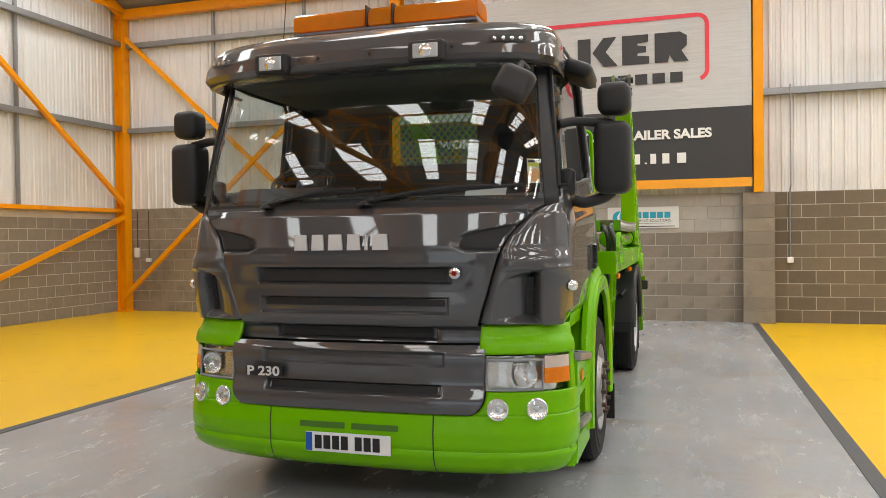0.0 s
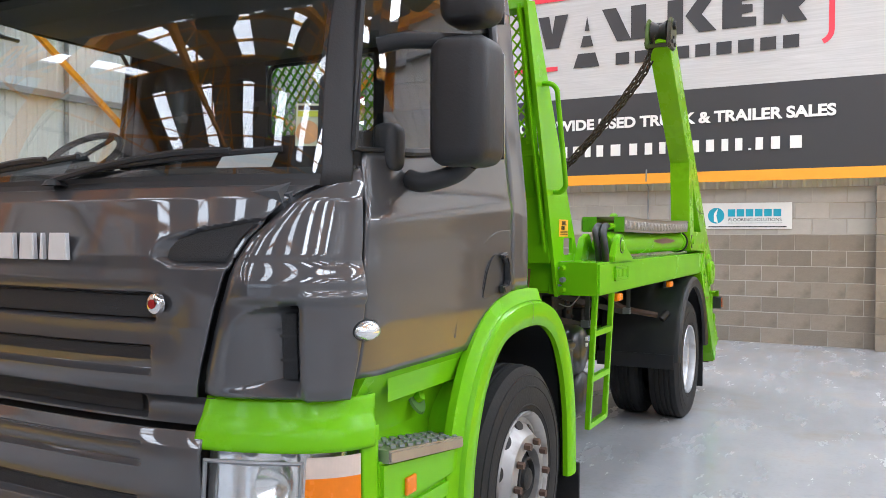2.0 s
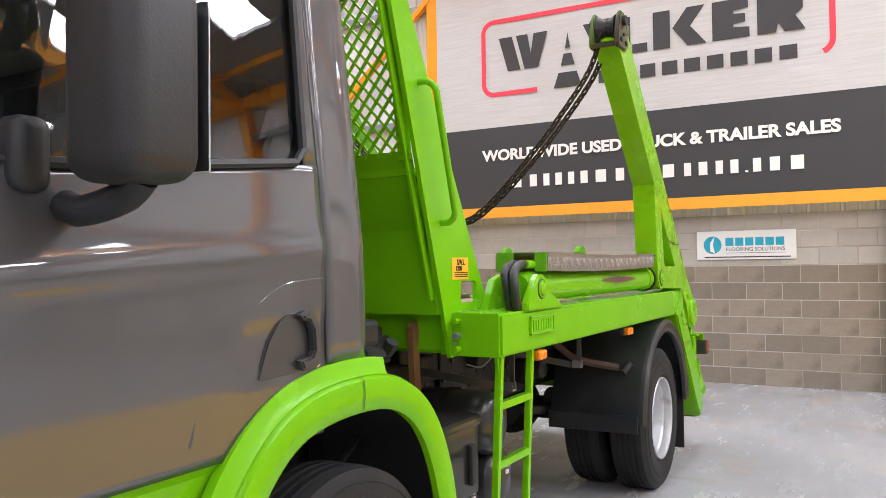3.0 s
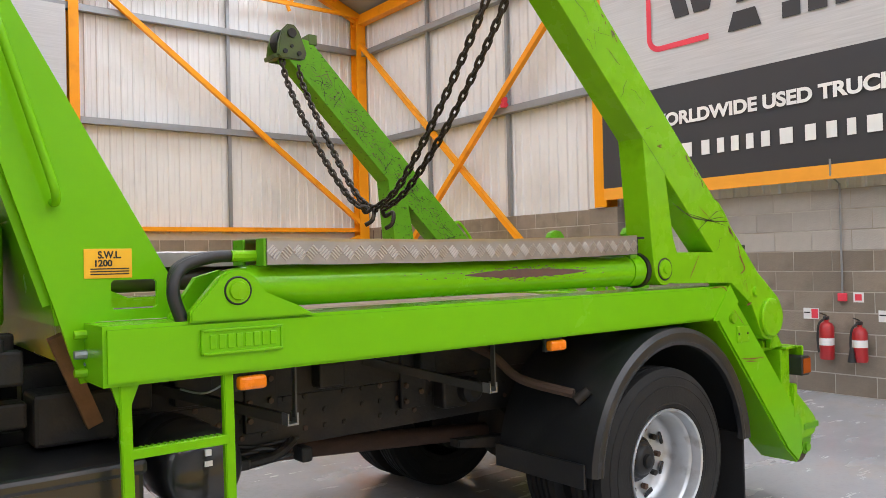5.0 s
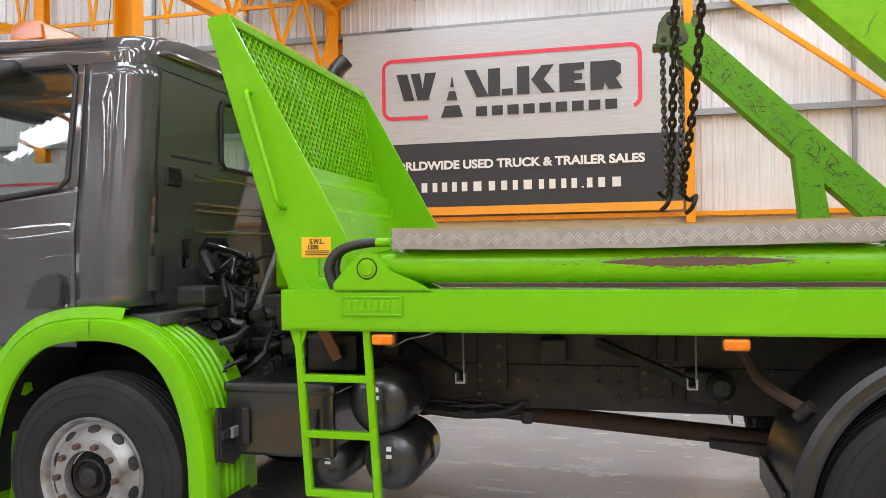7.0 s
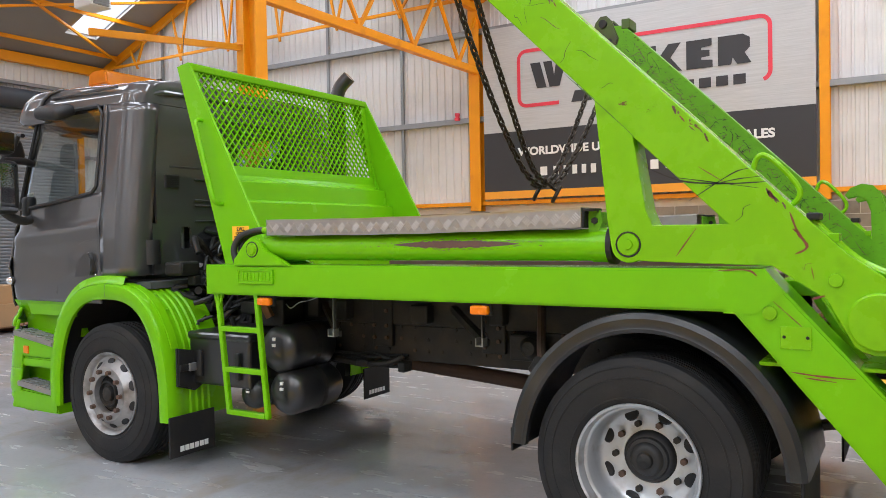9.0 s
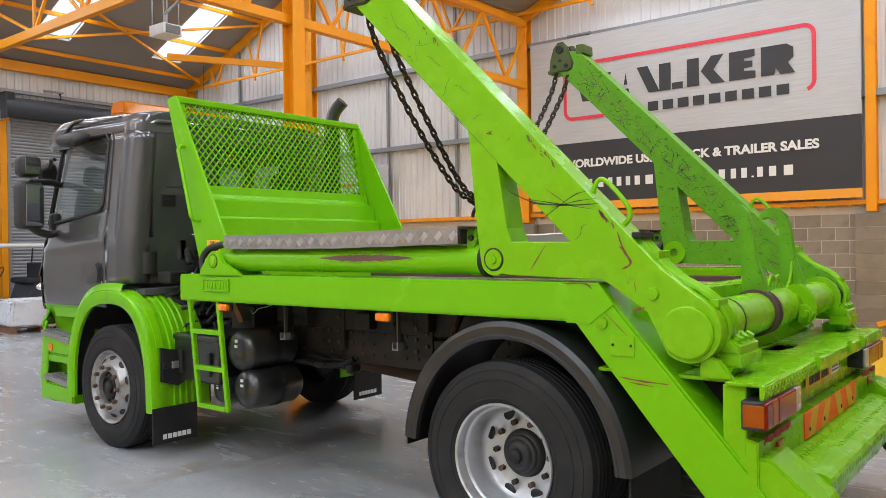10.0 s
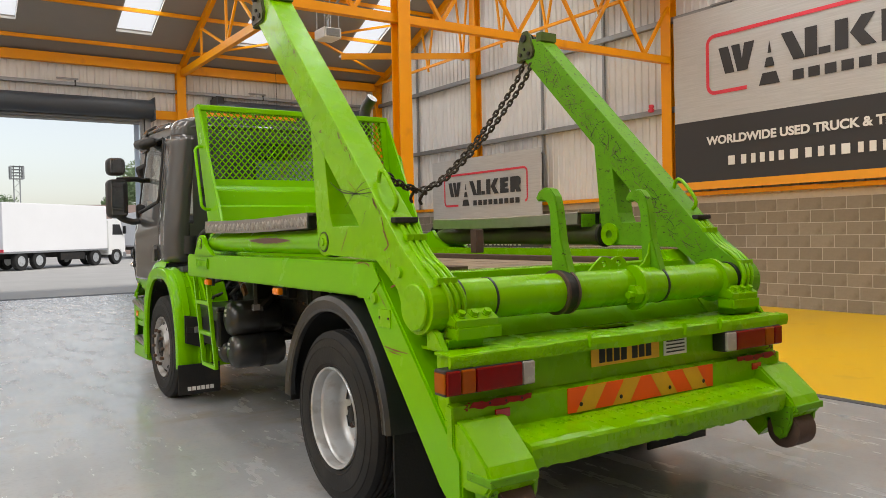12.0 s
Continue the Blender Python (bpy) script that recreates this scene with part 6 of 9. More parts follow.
# rear mudguards
RXW, RZW = 5.47, 0.50
for sd in (1, -1):
    RESHAPE.append(Matrix.Translation((RXW, 0, RZW)) @ Matrix.Diagonal((0.932, 1.018, 0.99, 1)) @ Matrix.Translation((-RXW, 0, -RZW)))
    rg = part("rear_mudguard", lathe([(0.64, -1.225 * sd), (0.645, -1.25 * sd), (0.662, -1.257 * sd), (0.672, -1.253 * sd), (0.71, -1.262 * sd), (0.735, -1.245 * sd), (0.74, -1.20 * sd), (0.735, -0.60 * sd), (0.722, -0.60 * sd), (0.722, -1.2 * sd), (0.65, -1.215 * sd)], (RXW, 0, RZW), "y", 56, radians(4), radians(175.5)), M_GUARD, truck, "black plastic rear mudguard", True)
    RESHAPE.pop()
    part("guard_face", box((4.770, -1.235 * sd, 0.50), (4.782, -0.60 * sd, 0.62), 0.004), M_GUARD, rg)
    part("mud_flap", box((6.12, -1.24 * sd, 0.14), (6.135, -0.66 * sd, 0.57), 0.004), M_RUBBER, rg, "black rubber rear mud flap")
    part("guard_stay", tube(smooth_line([(4.62, -0.5 * sd, 1.18), (4.70, -0.68 * sd, 1.10), (4.76, -0.82 * sd, 0.99), (4.88, -1.08 * sd, 0.93)], 6), 0.025, 8), M_BROWN, rg, "rusty mudguard stay", True)
    part("guard_clamp", rod((4.85, -1.12 * sd, 0.90), (4.90, -1.16 * sd, 0.955), 0.028, seg=12), M_CHASSIS, rg, "grimy steel stay clamp", True)

# chassis, driveline and tanks
for sd in (1, -1):
    ch = part("chassis_rail", box((0.5, -0.40 * sd, 0.77), (6.35, -0.475 * sd, 1.005), 0.006), M_CHASSIS, truck, "grimy dark chassis rail")
    for i in range(24):
        for j in range(3):
            if (i * 7 + j * 3) % 4:
                part("rivet", lathe([(0, -0.008), (0.012, -0.006), (0.014, 0)], (2.75 + 0.105 * i, -0.475 * sd, 0.84 + 0.075 * j), "y", 8), M_BROWN if (i + j) % 3 == 0 else M_CHASSIS, ch)
    part("subframe_rail", box((2.5, -0.40 * sd, 1.008), (5.98, -0.50 * sd, 1.25), 0.006), M_CHASSIS, truck, "dirty subframe rail")
    for xx in (3.38, 4.22):
        part("shear_plate", box((xx, -0.48 * sd, 0.86), (xx + 0.16, -0.515 * sd, 1.2), 0.008), M_CHASSIS, truck, "bolted shear plate")
    part("leaf_spring", prism([(4.55, 0.62), (5.0, 0.55), (5.45, 0.53), (5.9, 0.56), (6.3, 0.64), (6.3, 0.67), (5.9, 0.62), (5.45, 0.63), (5.0, 0.63), (4.55, 0.66)], "y", -0.48 * sd, -0.56 * sd, 0.006), M_CHASSIS, truck, "steel leaf spring")
    for xx in (3.40, 4.46):
        br = part("deck_bracket", box((xx, -0.93 * sd, 1.0), (xx + 0.009, -0.96 * sd, 1.26), 0.002), M_WORNST, truck, "bent steel bracket under the body")
        part("bracket_foot", prism([(xx - 0.030, 1.02), (xx - 0.036, 1.02), (xx - 0.036, 0.972), (xx + 0.012, 0.972), (xx + 0.012, 1.02), (xx + 0.004, 1.02), (xx + 0.004, 0.980), (xx - 0.030, 0.980)], "y", -0.965 * sd, -0.91 * sd), M_STEELG, br)
        part("bracket_arm", beam((xx, -0.9 * sd, 0.985), (xx - 0.45, -0.5 * sd, 1.13), 0.04, 0.04), M_CHASSIS, br)
rnd = random.Random(17)
for k in range(7):
    z0 = 0.735 + 0.012 * k
    pts = [(2.95 + 0.1 * q + rnd.uniform(-0.02, 0.02), -0.49 - 0.012 * (k % 3), z0 + rnd.uniform(-0.02, 0.014)) for q in range(8 - k % 3)]
    part("air_line", tube(smooth_line(pts, 4), rnd.choice((0.008, 0.011, 0.014)), 7), M_BLACK, truck, "", True)
for x0, z0, w0, h0 in ((3.28, 0.72, 0.10, 0.05), (3.62, 0.705, 0.06, 0.07), (4.44, 0.84, 0.16, 0.16), (4.30, 1.04, 0.10, 0.16), (3.05, 1.03, 0.16, 0.14), (2.86, 1.04, 0.10, 0.19), (3.72, 1.03, 0.14, 0.12)):
    part("valve_block", box((x0, -0.58, z0), (x0 + w0, -0.48, z0 + h0), 0.014), M_CHASSIS, truck)
part("brake_valve", lathe([(0, -0.66), (0.04, -0.655), (0.065, -0.63), (0.07, -0.58), (0.05, -0.56), (0.05, -0.48)], (4.60, 0, 0.93), "y", 20), M_CHASSIS, truck, "grimy round brake valve", True)
for xx, zz in ((4.245, 0.90), (4.245, 0.98), (4.245, 1.06), (4.34, 0.94), (4.34, 1.02), (3.40, 0.92), (3.40, 1.0), (3.50, 0.92), (3.50, 1.0), (3.50, 1.10)):
    part("plate_bolt", rod((xx, -0.512, zz), (xx, -0.53, zz), 0.014, seg=6), M_BROWN, truck)
part("loose_wire", tube(smooth_line([(2.96, -0.90, 1.16), (3.04, -0.94, 1.14), (3.13, -0.96, 1.18), (3.22, -0.95, 1.20), (3.30, -0.93, 1.23)], 6), 0.004, 5), M_STEELG, truck, "thin loose wire", True)
for xx in (1.1, 2.4, 3.4, 4.5, 6.2):
    part("cross_member", box((xx, -0.4, 0.82), (xx + 0.1, 0.4, 1.0), 0.01), M_CHASSIS, truck)
part("prop_shaft", rod((2.2, 0.0, 0.75), (5.2, 0.0, 0.53), 0.052), M_BROWN, truck, "rusty brown propeller shaft", True)
ax = part("rear_axle", rod((5.46, -0.9, 0.508), (5.46, 0.9, 0.508), 0.09), M_CHASSIS, truck, "grimy rear axle", True)
part("differential", lathe([(0.0, -0.22), (0.16, -0.18), (0.24, -0.05), (0.24, 0.05), (0.16, 0.18), (0, 0.22)], (5.46, 0, 0.52), "x", 24), M_CHASSIS, ax, "", True)
for sd in (1, -1):
    part("brake_drum", rod((5.46, -0.58 * sd, 0.508), (5.46, -1.0 * sd, 0.508), 0.24, seg=28), M_CHASSIS, ax)
    part("brake_chamber", rod((4.98, -0.55 * sd, 0.66), (5.12, -0.6 * sd, 0.66), 0.09), M_CHASSIS, ax)
part("front_axle", rod((1.55, -0.95, 0.50), (1.55, 0.95, 0.50), 0.06), M_CHASSIS, truck)
en = part("engine_block", box((0.75, -0.38, 0.62), (2.15, 0.38, 1.22), 0.05), M_CHASSIS, truck, "dirty engine block under the cab")
part("gearbox", rod((2.1, 0, 0.85), (2.75, 0, 0.85), 0.26, 0.18), M_CHASSIS, en, "", True)
random.seed(7)
for k in range(26):
    x0, y0, z0 = random.uniform(1.75, 2.4), random.uniform(-0.85, -0.2), random.uniform(1.02, 1.33)
    pts = [(x0, y0, z0)]
    for j in range(3):
        pts.append((min(2.3, pts[-1][0] + random.uniform(-0.16, 0.16)), min(-0.15, max(-0.9, pts[-1][1] + random.uniform(-0.15, 0.15))), pts[-1][2] + random.uniform(-0.13, 0.11)))
    part("hose", tube(smooth_line(pts, 5), random.choice((0.008, 0.012, 0.02, 0.03)), 7), random.choice((M_BLACK, M_CHASSIS, M_BLACK, M_BLACK)), en, "", True)
for k in range(14):
    x0, y0, z0 = random.uniform(1.8, 2.35), random.uniform(-0.9, -0.15), random.uniform(1.0, 1.3)
    part("engine_fitting", box((x0, y0, z0), (x0 + random.uniform(0.05, 0.16), y0 + random.uniform(0.05, 0.16), z0 + random.uniform(0.04, 0.14)), 0.012), random.choice((M_CHASSIS, M_BLACK, M_CHASSIS)), en)
for k in range(34):
    x0, y0, z0 = random.uniform(1.80, 2.02), random.uniform(-0.56, -0.22), random.uniform(1.24, 1.58)
    pts = [(x0, y0, z0)]
    for j in range(3):
        pts.append((min(2.16, max(1.78, pts[-1][0] + random.uniform(-0.12, 0.12))), pts[-1][1] + random.uniform(-0.16, 0.16), min(1.66, pts[-1][2] + random.uniform(-0.12, 0.10))))
    part("hose", tube(smooth_line(pts, 5), random.choice((0.008, 0.012, 0.018, 0.026)), 7), random.choice((M_BLACK, M_GLOSSB, M_CHASSIS)), en, "", True)
for k in range(16):
    x0, y0, z0 = random.uniform(1.80, 2.0), random.uniform(-0.62, -0.25), random.uniform(1.20, 1.42)
    part("engine_fitting", lathe([(0, 0.0), (0.03, 0.0), (0.034, 0.03), (0.022, 0.05), (0.022, 0.09), (0, 0.092)], (x0, y0, z0), random.choice(("x", "y", "z")), 10), random.choice((M_CHASSIS, M_BLACK, M_STEELG)), en, "", True)
part("rear_cab_mount", box((1.86, -0.78, 1.02), (1.98, 0.78, 1.12), 0.02), M_CHASSIS, truck)
part("air_filter", rod((1.72, -0.99, 1.42), (1.72, -0.99, 1.60), 0.075), M_BLACK, truck, "black coolant reservoir", True)
part("mount_bracket", box((1.88, -1.0, 1.34), (2.06, -0.82, 1.44), 0.02), M_CHASSIS, truck)
part("cab_strut", rod((2.06, -0.45, 1.285), (2.25, -0.45, 1.74), 0.020), M_STEELG, truck, "grey tilt strut behind the cab", True)
bx = part("battery_box", box((2.20, -1.06, 0.60), (2.78, -0.52, 0.95), 0.02), M_GLOSSB, truck, "dirty black battery box")
part("box_lid", box((2.19, -1.07, 0.91), (2.79, -0.51, 0.965), 0.018), M_GLOSSB, bx)
part("box_clip", box((2.30, -1.085, 0.66), (2.34, -1.06, 0.84), 0.006), M_BLACK, bx)
part("box_clip", box((2.66, -1.085, 0.66), (2.70, -1.06, 0.84), 0.006), M_BLACK, bx)
part("rear_cab_locker", box((2.50, -0.735, 0.98), (2.78, -0.52, 1.17), 0.015), M_CHASSIS, truck, "black box on the chassis rail")
for cx, cz, r, y0 in ((3.0, 0.875, 0.155, -1.02), (3.06, 0.60, 0.145, -1.02), (2.74, 0.56, 0.10, -1.0)):
    tk = part("air_tank", lathe([(0.0, y0 - 0.045), (r * 0.5, y0 - 0.04), (r * 0.85, y0 - 0.018), (r, y0 + 0.02), (r, -0.64), (r * 0.85, -0.60), (0, -0.59)], (cx, 0, cz), "y", 36), M_GLOSSB, truck, "black painted air tank", True)
    part("tank_tag", box((cx - 0.011, y0 - 0.05, cz + r * 0.40), (cx + 0.011, y0 - 0.034, cz + r * 0.54)), M_WHITE, tk, "small white tag")
    part("tank_tag", box((cx - 0.014, y0 - 0.05, cz + r * 0.16), (cx + 0.014, y0 - 0.038, cz + r * 0.28)), M_WHITE, tk, "small white tag")
    part("tank_strap", lathe([(r + 0.006, -0.82), (r + 0.006, -0.78)], (cx, 0, cz), "y", 28), M_CHASSIS, tk)
part("silencer", box((2.4, 0.5, 0.5), (3.3, 1.05, 1.0), 0.08), M_CHASSIS, truck, "dark silencer box")
part("brake_cable", tube(smooth_line([(3.1, -0.56, 0.76), (3.3, -0.55, 0.74), (3.5, -0.54, 0.752), (3.62, -0.50, 0.80)], 6), 0.022, 7), M_CHASSIS, truck)

# skip loader body: side beams with sloping tails
BODY = Matrix.Diagonal((1, 1.03, 1, 1))
RESHAPE.append(BODY)
for sd in (1, -1):
    o, i = -1.225 * sd, -0.97 * sd
    bmn = part("side_beam", prism([(2.602, 1.245), (5.86, 1.245), (6.58, 0.40), (6.70, 0.30), (6.76, 0.36), (6.76, 0.56), (5.985, 1.432), (2.602, 1.435)], "y", o, i, 0.012), M_GREENW if sd < 0 else M_GREEN, truck, "bright green side beam with a sloping tail")
    part("beam_cap", box((2.606, -0.972 * sd, 1.247), (2.632, -0.93 * sd, 1.433), 0.004), M_GREEN, bmn)
    part("beam_plate", prism([(5.82, 1.24), (5.95, 1.24), (6.07, 1.335), (5.99, 1.437)], "y", o - 0.006 * sd, o), M_GREEN, bmn)
    part("boss_plate", prism([(2.87, 1.43), (2.87, 1.465), (2.97, 1.575), (3.01, 1.60), (3.06, 1.60), (3.10, 1.575), (3.14, 1.52), (3.27, 1.465), (3.33, 1.43)], "y", -1.237 * sd, -1.20 * sd, 0.006), M_GREEN, bmn, "green cylinder bracket")
    part("boss_plate", prism([(2.87, 1.43), (2.97, 1.575), (3.06, 1.60), (3.14, 1.52), (3.33, 1.43)], "y", -1.03 * sd, -0.99 * sd, 0.004), M_GREEN, bmn)
    part("pin_head", lathe([(0, -1.252 * sd), (0.030, -1.25 * sd), (0.033, -1.241 * sd), (0.043, -1.241 * sd), (0.043, -1.225 * sd)], (3.035, 0, 1.53), "y", 24), M_GREENW, bmn, "", True)
    part("pin_ring", tube([(3.035 + 0.046 * math.cos(a), -1.2375 * sd, 1.53 + 0.046 * math.sin(a)) for a in [2 * math.pi * q / 24 for q in range(24)]], 0.004, 5, True), M_CHASSIS, bmn, "greasy dark ring")
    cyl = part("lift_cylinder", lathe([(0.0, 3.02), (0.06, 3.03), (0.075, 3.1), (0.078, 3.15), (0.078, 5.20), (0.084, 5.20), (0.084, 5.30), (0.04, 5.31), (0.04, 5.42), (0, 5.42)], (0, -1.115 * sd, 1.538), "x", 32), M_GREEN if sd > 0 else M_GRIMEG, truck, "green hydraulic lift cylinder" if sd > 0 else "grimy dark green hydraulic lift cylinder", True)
    if sd > 0:
        rnd = random.Random(3)
        b = bmesh.new()
        bands = []
        for k in range(61):
            u = -0.38 + 0.76 * k / 60
            h = 0.27 * max(0.0, 1 - (abs(u) / 0.39) ** 2.2)
            hi, lo = h * rnd.uniform(0.72, 1.0) + 0.012, h * rnd.uniform(0.72, 1.0) + 0.012
            turns = [radians(172) - hi + (hi + lo) * q / 8 for q in range(9)]
            bands.append([b.verts.new((4.45 + u, -1.115 + 0.0792 * math.cos(a), 1.538 + 0.0792 * math.sin(a))) for a in turns])
        for r0, r1 in zip(bands, bands[1:]):
            for q in range(8):
                b.faces.new((r0[q], r0[q + 1], r1[q + 1], r1[q]))
        bmesh.ops.recalc_face_normals(b, faces=b.faces)
        part("bare_patch", b, M_RUSTP, cyl, "rust-brown patch of missing paint")
        b = bmesh.new()
        for k in range(110):
            u = rnd.gauss(0, 0.28)
            a0 = radians(172) - rnd.choice((1, 1, -1)) * (0.12 + 0.22 * max(0, 1 - (u / 0.4) ** 2)) * rnd.uniform(0.8, 1.35)
            hx, ha = rnd.uniform(0.003, 0.014), rnd.uniform(0.012, 0.045)
            pp = [(u - hx, a0), (u - hx * 0.3, a0 - ha), (u + hx, a0 - ha * 0.4), (u + hx * 0.6, a0 + ha * 0.8)]
            b.faces.new([b.verts.new((4.45 + x, -1.115 + 0.0788 * math.cos(a), 1.538 + 0.0788 * math.sin(a))) for x, a in pp])
        bmesh.ops.recalc_face_normals(b, faces=b.faces)
        part("paint_chipping", b, M_RUSTP, cyl, "fringe of chipped paint")["kind"] = "stuff"
    part("rod_eye", lathe([(0.03, -1.21 * sd), (0.085, -1.21 * sd), (0.085, -1.05 * sd), (0.03, -1.05 * sd)], (5.405, 0, 1.541), "y", 24), M_GREENW, cyl, "", True)
    part("pivot_pin", lathe([(0, -1.24 * sd), (0.022, -1.24 * sd), (0.024, -1.23 * sd), (0.05, -1.23 * sd), (0.054, -1.222 * sd), (0.054, -1.2 * sd)], (5.403, 0, 1.541), "y", 12), M_GREENW, cyl, "chipped pivot pin")
    part("pin_ring", tube([(5.403 + 0.056 * math.cos(a), -1.2235 * sd, 1.541 + 0.056 * math.sin(a)) for a in [2 * math.pi * q / 24 for q in range(24)]], 0.0045, 5, True), M_CHASSIS, cyl, "greasy dark ring")
    part("rod_gland", rod((5.285, -1.115 * sd, 1.538), (5.312, -1.115 * sd, 1.538), 0.094, seg=32), M_CHASSIS, cyl, "dark cylinder gland", True)
    # tread-plate cover, slightly sagging
    b = bmesh.new()
    n = 24
    rows = []
    for k in range(n + 1):
        x = 3.15 + (5.175 - 3.15) * k / n
        dz = -0.012 * math.sin(math.pi * k / n) + 0.0012 * math.sin(k * 1.3) + 0.01 * k / n
        rows.append([b.verts.new((x, y, z + dz)) for y, z in ((-1.226 * sd, 1.615), (-1.226 * sd, 1.70), (-1.228 * sd, 1.71), (-0.96 * sd, 1.71), (-0.95 * sd, 1.70), (-0.95 * sd, 1.615))])
    for r0, r1 in zip(rows, rows[1:]):
        for q in range(5):
            b.faces.new((r0[q], r0[q + 1], r1[q + 1], r1[q]))
    bmesh.ops.recalc_face_normals(b, faces=b.faces)
    cv = thick(part("cylinder_cover", b, M_ALU, truck, "aluminium tread-plate cover over the cylinder", False), 0.005)
    b = bmesh.new()
    for k in range(40):
        x = 3.175 + 0.0505 * k
        kk = (x - 3.15) / 2.025
        dz = -0.012 * math.sin(math.pi * kk) + 0.01 * kk
        for j in range(5):
            ang = 45 if k % 2 else -45
            a = radians(ang)
            o2 = 0.0105 * (j - 2)
            q = Matrix.Translation((x + o2 * math.sin(a), -1.228 * sd, 1.658 + o2 * math.cos(a) + dz)) @ Matrix.Rotation(a, 4, "Y") @ Matrix.Diagonal((0.034, 0.006, 0.0052, 1))
            bmesh.ops.create_cube(b, size=1, matrix=q)
    tp = part("tread_pattern", b, M_STUD, cv)
    tp["kind"] = "stuff"
    part("cover_end", box((3.138, -1.222 * sd, 1.612), (3.15, -1.16 * sd, 1.708), 0.003), M_GREENS, cv)
    part("cover_end", box((3.138, -1.05 * sd, 1.612), (3.15, -0.96 * sd, 1.708), 0.003), M_GREENS, cv)
    ce = part("cover_end", prism([(5.178, 1.622), (5.186, 1.622), (5.192, 1.70), (5.245, 1.70), (5.245, 1.712), (5.178, 1.712)], "y", -1.222 * sd, -1.13 * sd, 0.003), M_CHASSIS, cv, "dark open bracket")
    part("end_lug", prism([(5.19, 1.60), (5.24, 1.60), (5.262, 1.65), (5.25, 1.706), (5.19, 1.70)], "y", -1.17 * sd, -1.16 * sd, 0.003), M_GREENS, ce)
    part("end_bolt", rod((5.225, -1.185 * sd, 1.655), (5.225, -1.155 * sd, 1.655), 0.016, seg=6), M_CHASSIS, ce)
    part("end_lug", box((5.205, -1.10 * sd, 1.60), (5.215, -0.96 * sd, 1.70), 0.003), M_GREENS, ce)
    # hoses at the front end of the cylinder
    for dy in (0.0, 0.045):
        part("hydraulic_hose", tube(smooth_line([(2.86 + dy * 0.4, (-1.19 + dy) * sd, 1.43), (2.83 + dy * 0.4, (-1.19 + dy) * sd, 1.53), (2.87, (-1.17 + dy) * sd, 1.61), (2.98, (-1.15 + dy) * sd, 1.645), (3.10, (-1.13 + dy) * sd, 1.648)], 7), 0.021, 10), M_BLACK, truck, "black sleeved hydraulic hose", True)
    part("hose_union", rod((3.05, -1.15 * sd, 1.648), (3.14, -1.15 * sd, 1.648), 0.02, seg=10), M_GREENW, truck)

# embossed maker's plate on the near beam, as plain bars
pl = part("embossed_plate", box((2.905, -1.232, 1.318), (3.20, -1.224, 1.405), 0.006), M_GREEN, truck, "embossed green plate on the side beam")
for a, b_ in (((2.905, 1.318), (3.20, 1.327)), ((2.905, 1.396), (3.20, 1.405)), ((2.905, 1.318), (2.914, 1.405)), ((3.191, 1.318), (3.20, 1.405))):
    part("plate_rim", box((a[0], -1.238, a[1]), (b_[0], -1.229, b_[1]), 0.002), M_GREEN, pl)
for k in range(8):
    part("plate_bar", box((2.935 + 0.031 * k, -1.237, 1.338), (2.935 + 0.031 * k + 0.022, -1.231, 1.386), 0.002), M_GREEN, pl)

RESHAPE.pop()
# ladder
lad = new("ladder")
lad.parent = truck
tagged(lad, "green steel access ladder")
for xx in (2.672, 3.012):
    part("stile", beam((xx, -1.22, 1.25), (xx + 0.03, -1.17, 0.46), 0.036, 0.03, (0, 1, 0), 0.004), M_GREEN, lad)
for k, zz in enumerate((1.02, 0.755, 0.475)):
    yy = -1.22 + 0.05 * (1.25 - zz) / 0.79
    rg = part("rung", box((2.69, yy - 0.016, zz - 0.017), (3.02, yy + 0.016, zz + 0.017), 0.004), M_GREEN, lad)
    b = bmesh.new()
    for q in range(14):
        add_box(b, (2.72 + 0.02 * q, yy - 0.014, zz + 0.016), (2.73 + 0.02 * q, yy + 0.014, zz + 0.0195))
    part("rung_teeth", b, M_GREENS, rg)
part("ladder_gusset", prism([(2.63, 1.25), (2.72, 1.25), (2.69, 1.17), (2.655, 1.17)], "y", -1.224, -1.21), M_GREEN, lad)

# amber side lamps
for sd in (1, -1):
    for xx in (3.095, 4.605):
        al = part("side_lamp", box((xx - 0.052, -1.256 * sd, 1.184), (xx + 0.052, -1.215 * sd, 1.232), 0.012), M_AMBER, truck, "amber side marker lamp")
        part("lamp_base", box((xx - 0.056, -1.218 * sd, 1.178), (xx + 0.056, -1.195 * sd, 1.247), 0.004), M_BLACK, al)

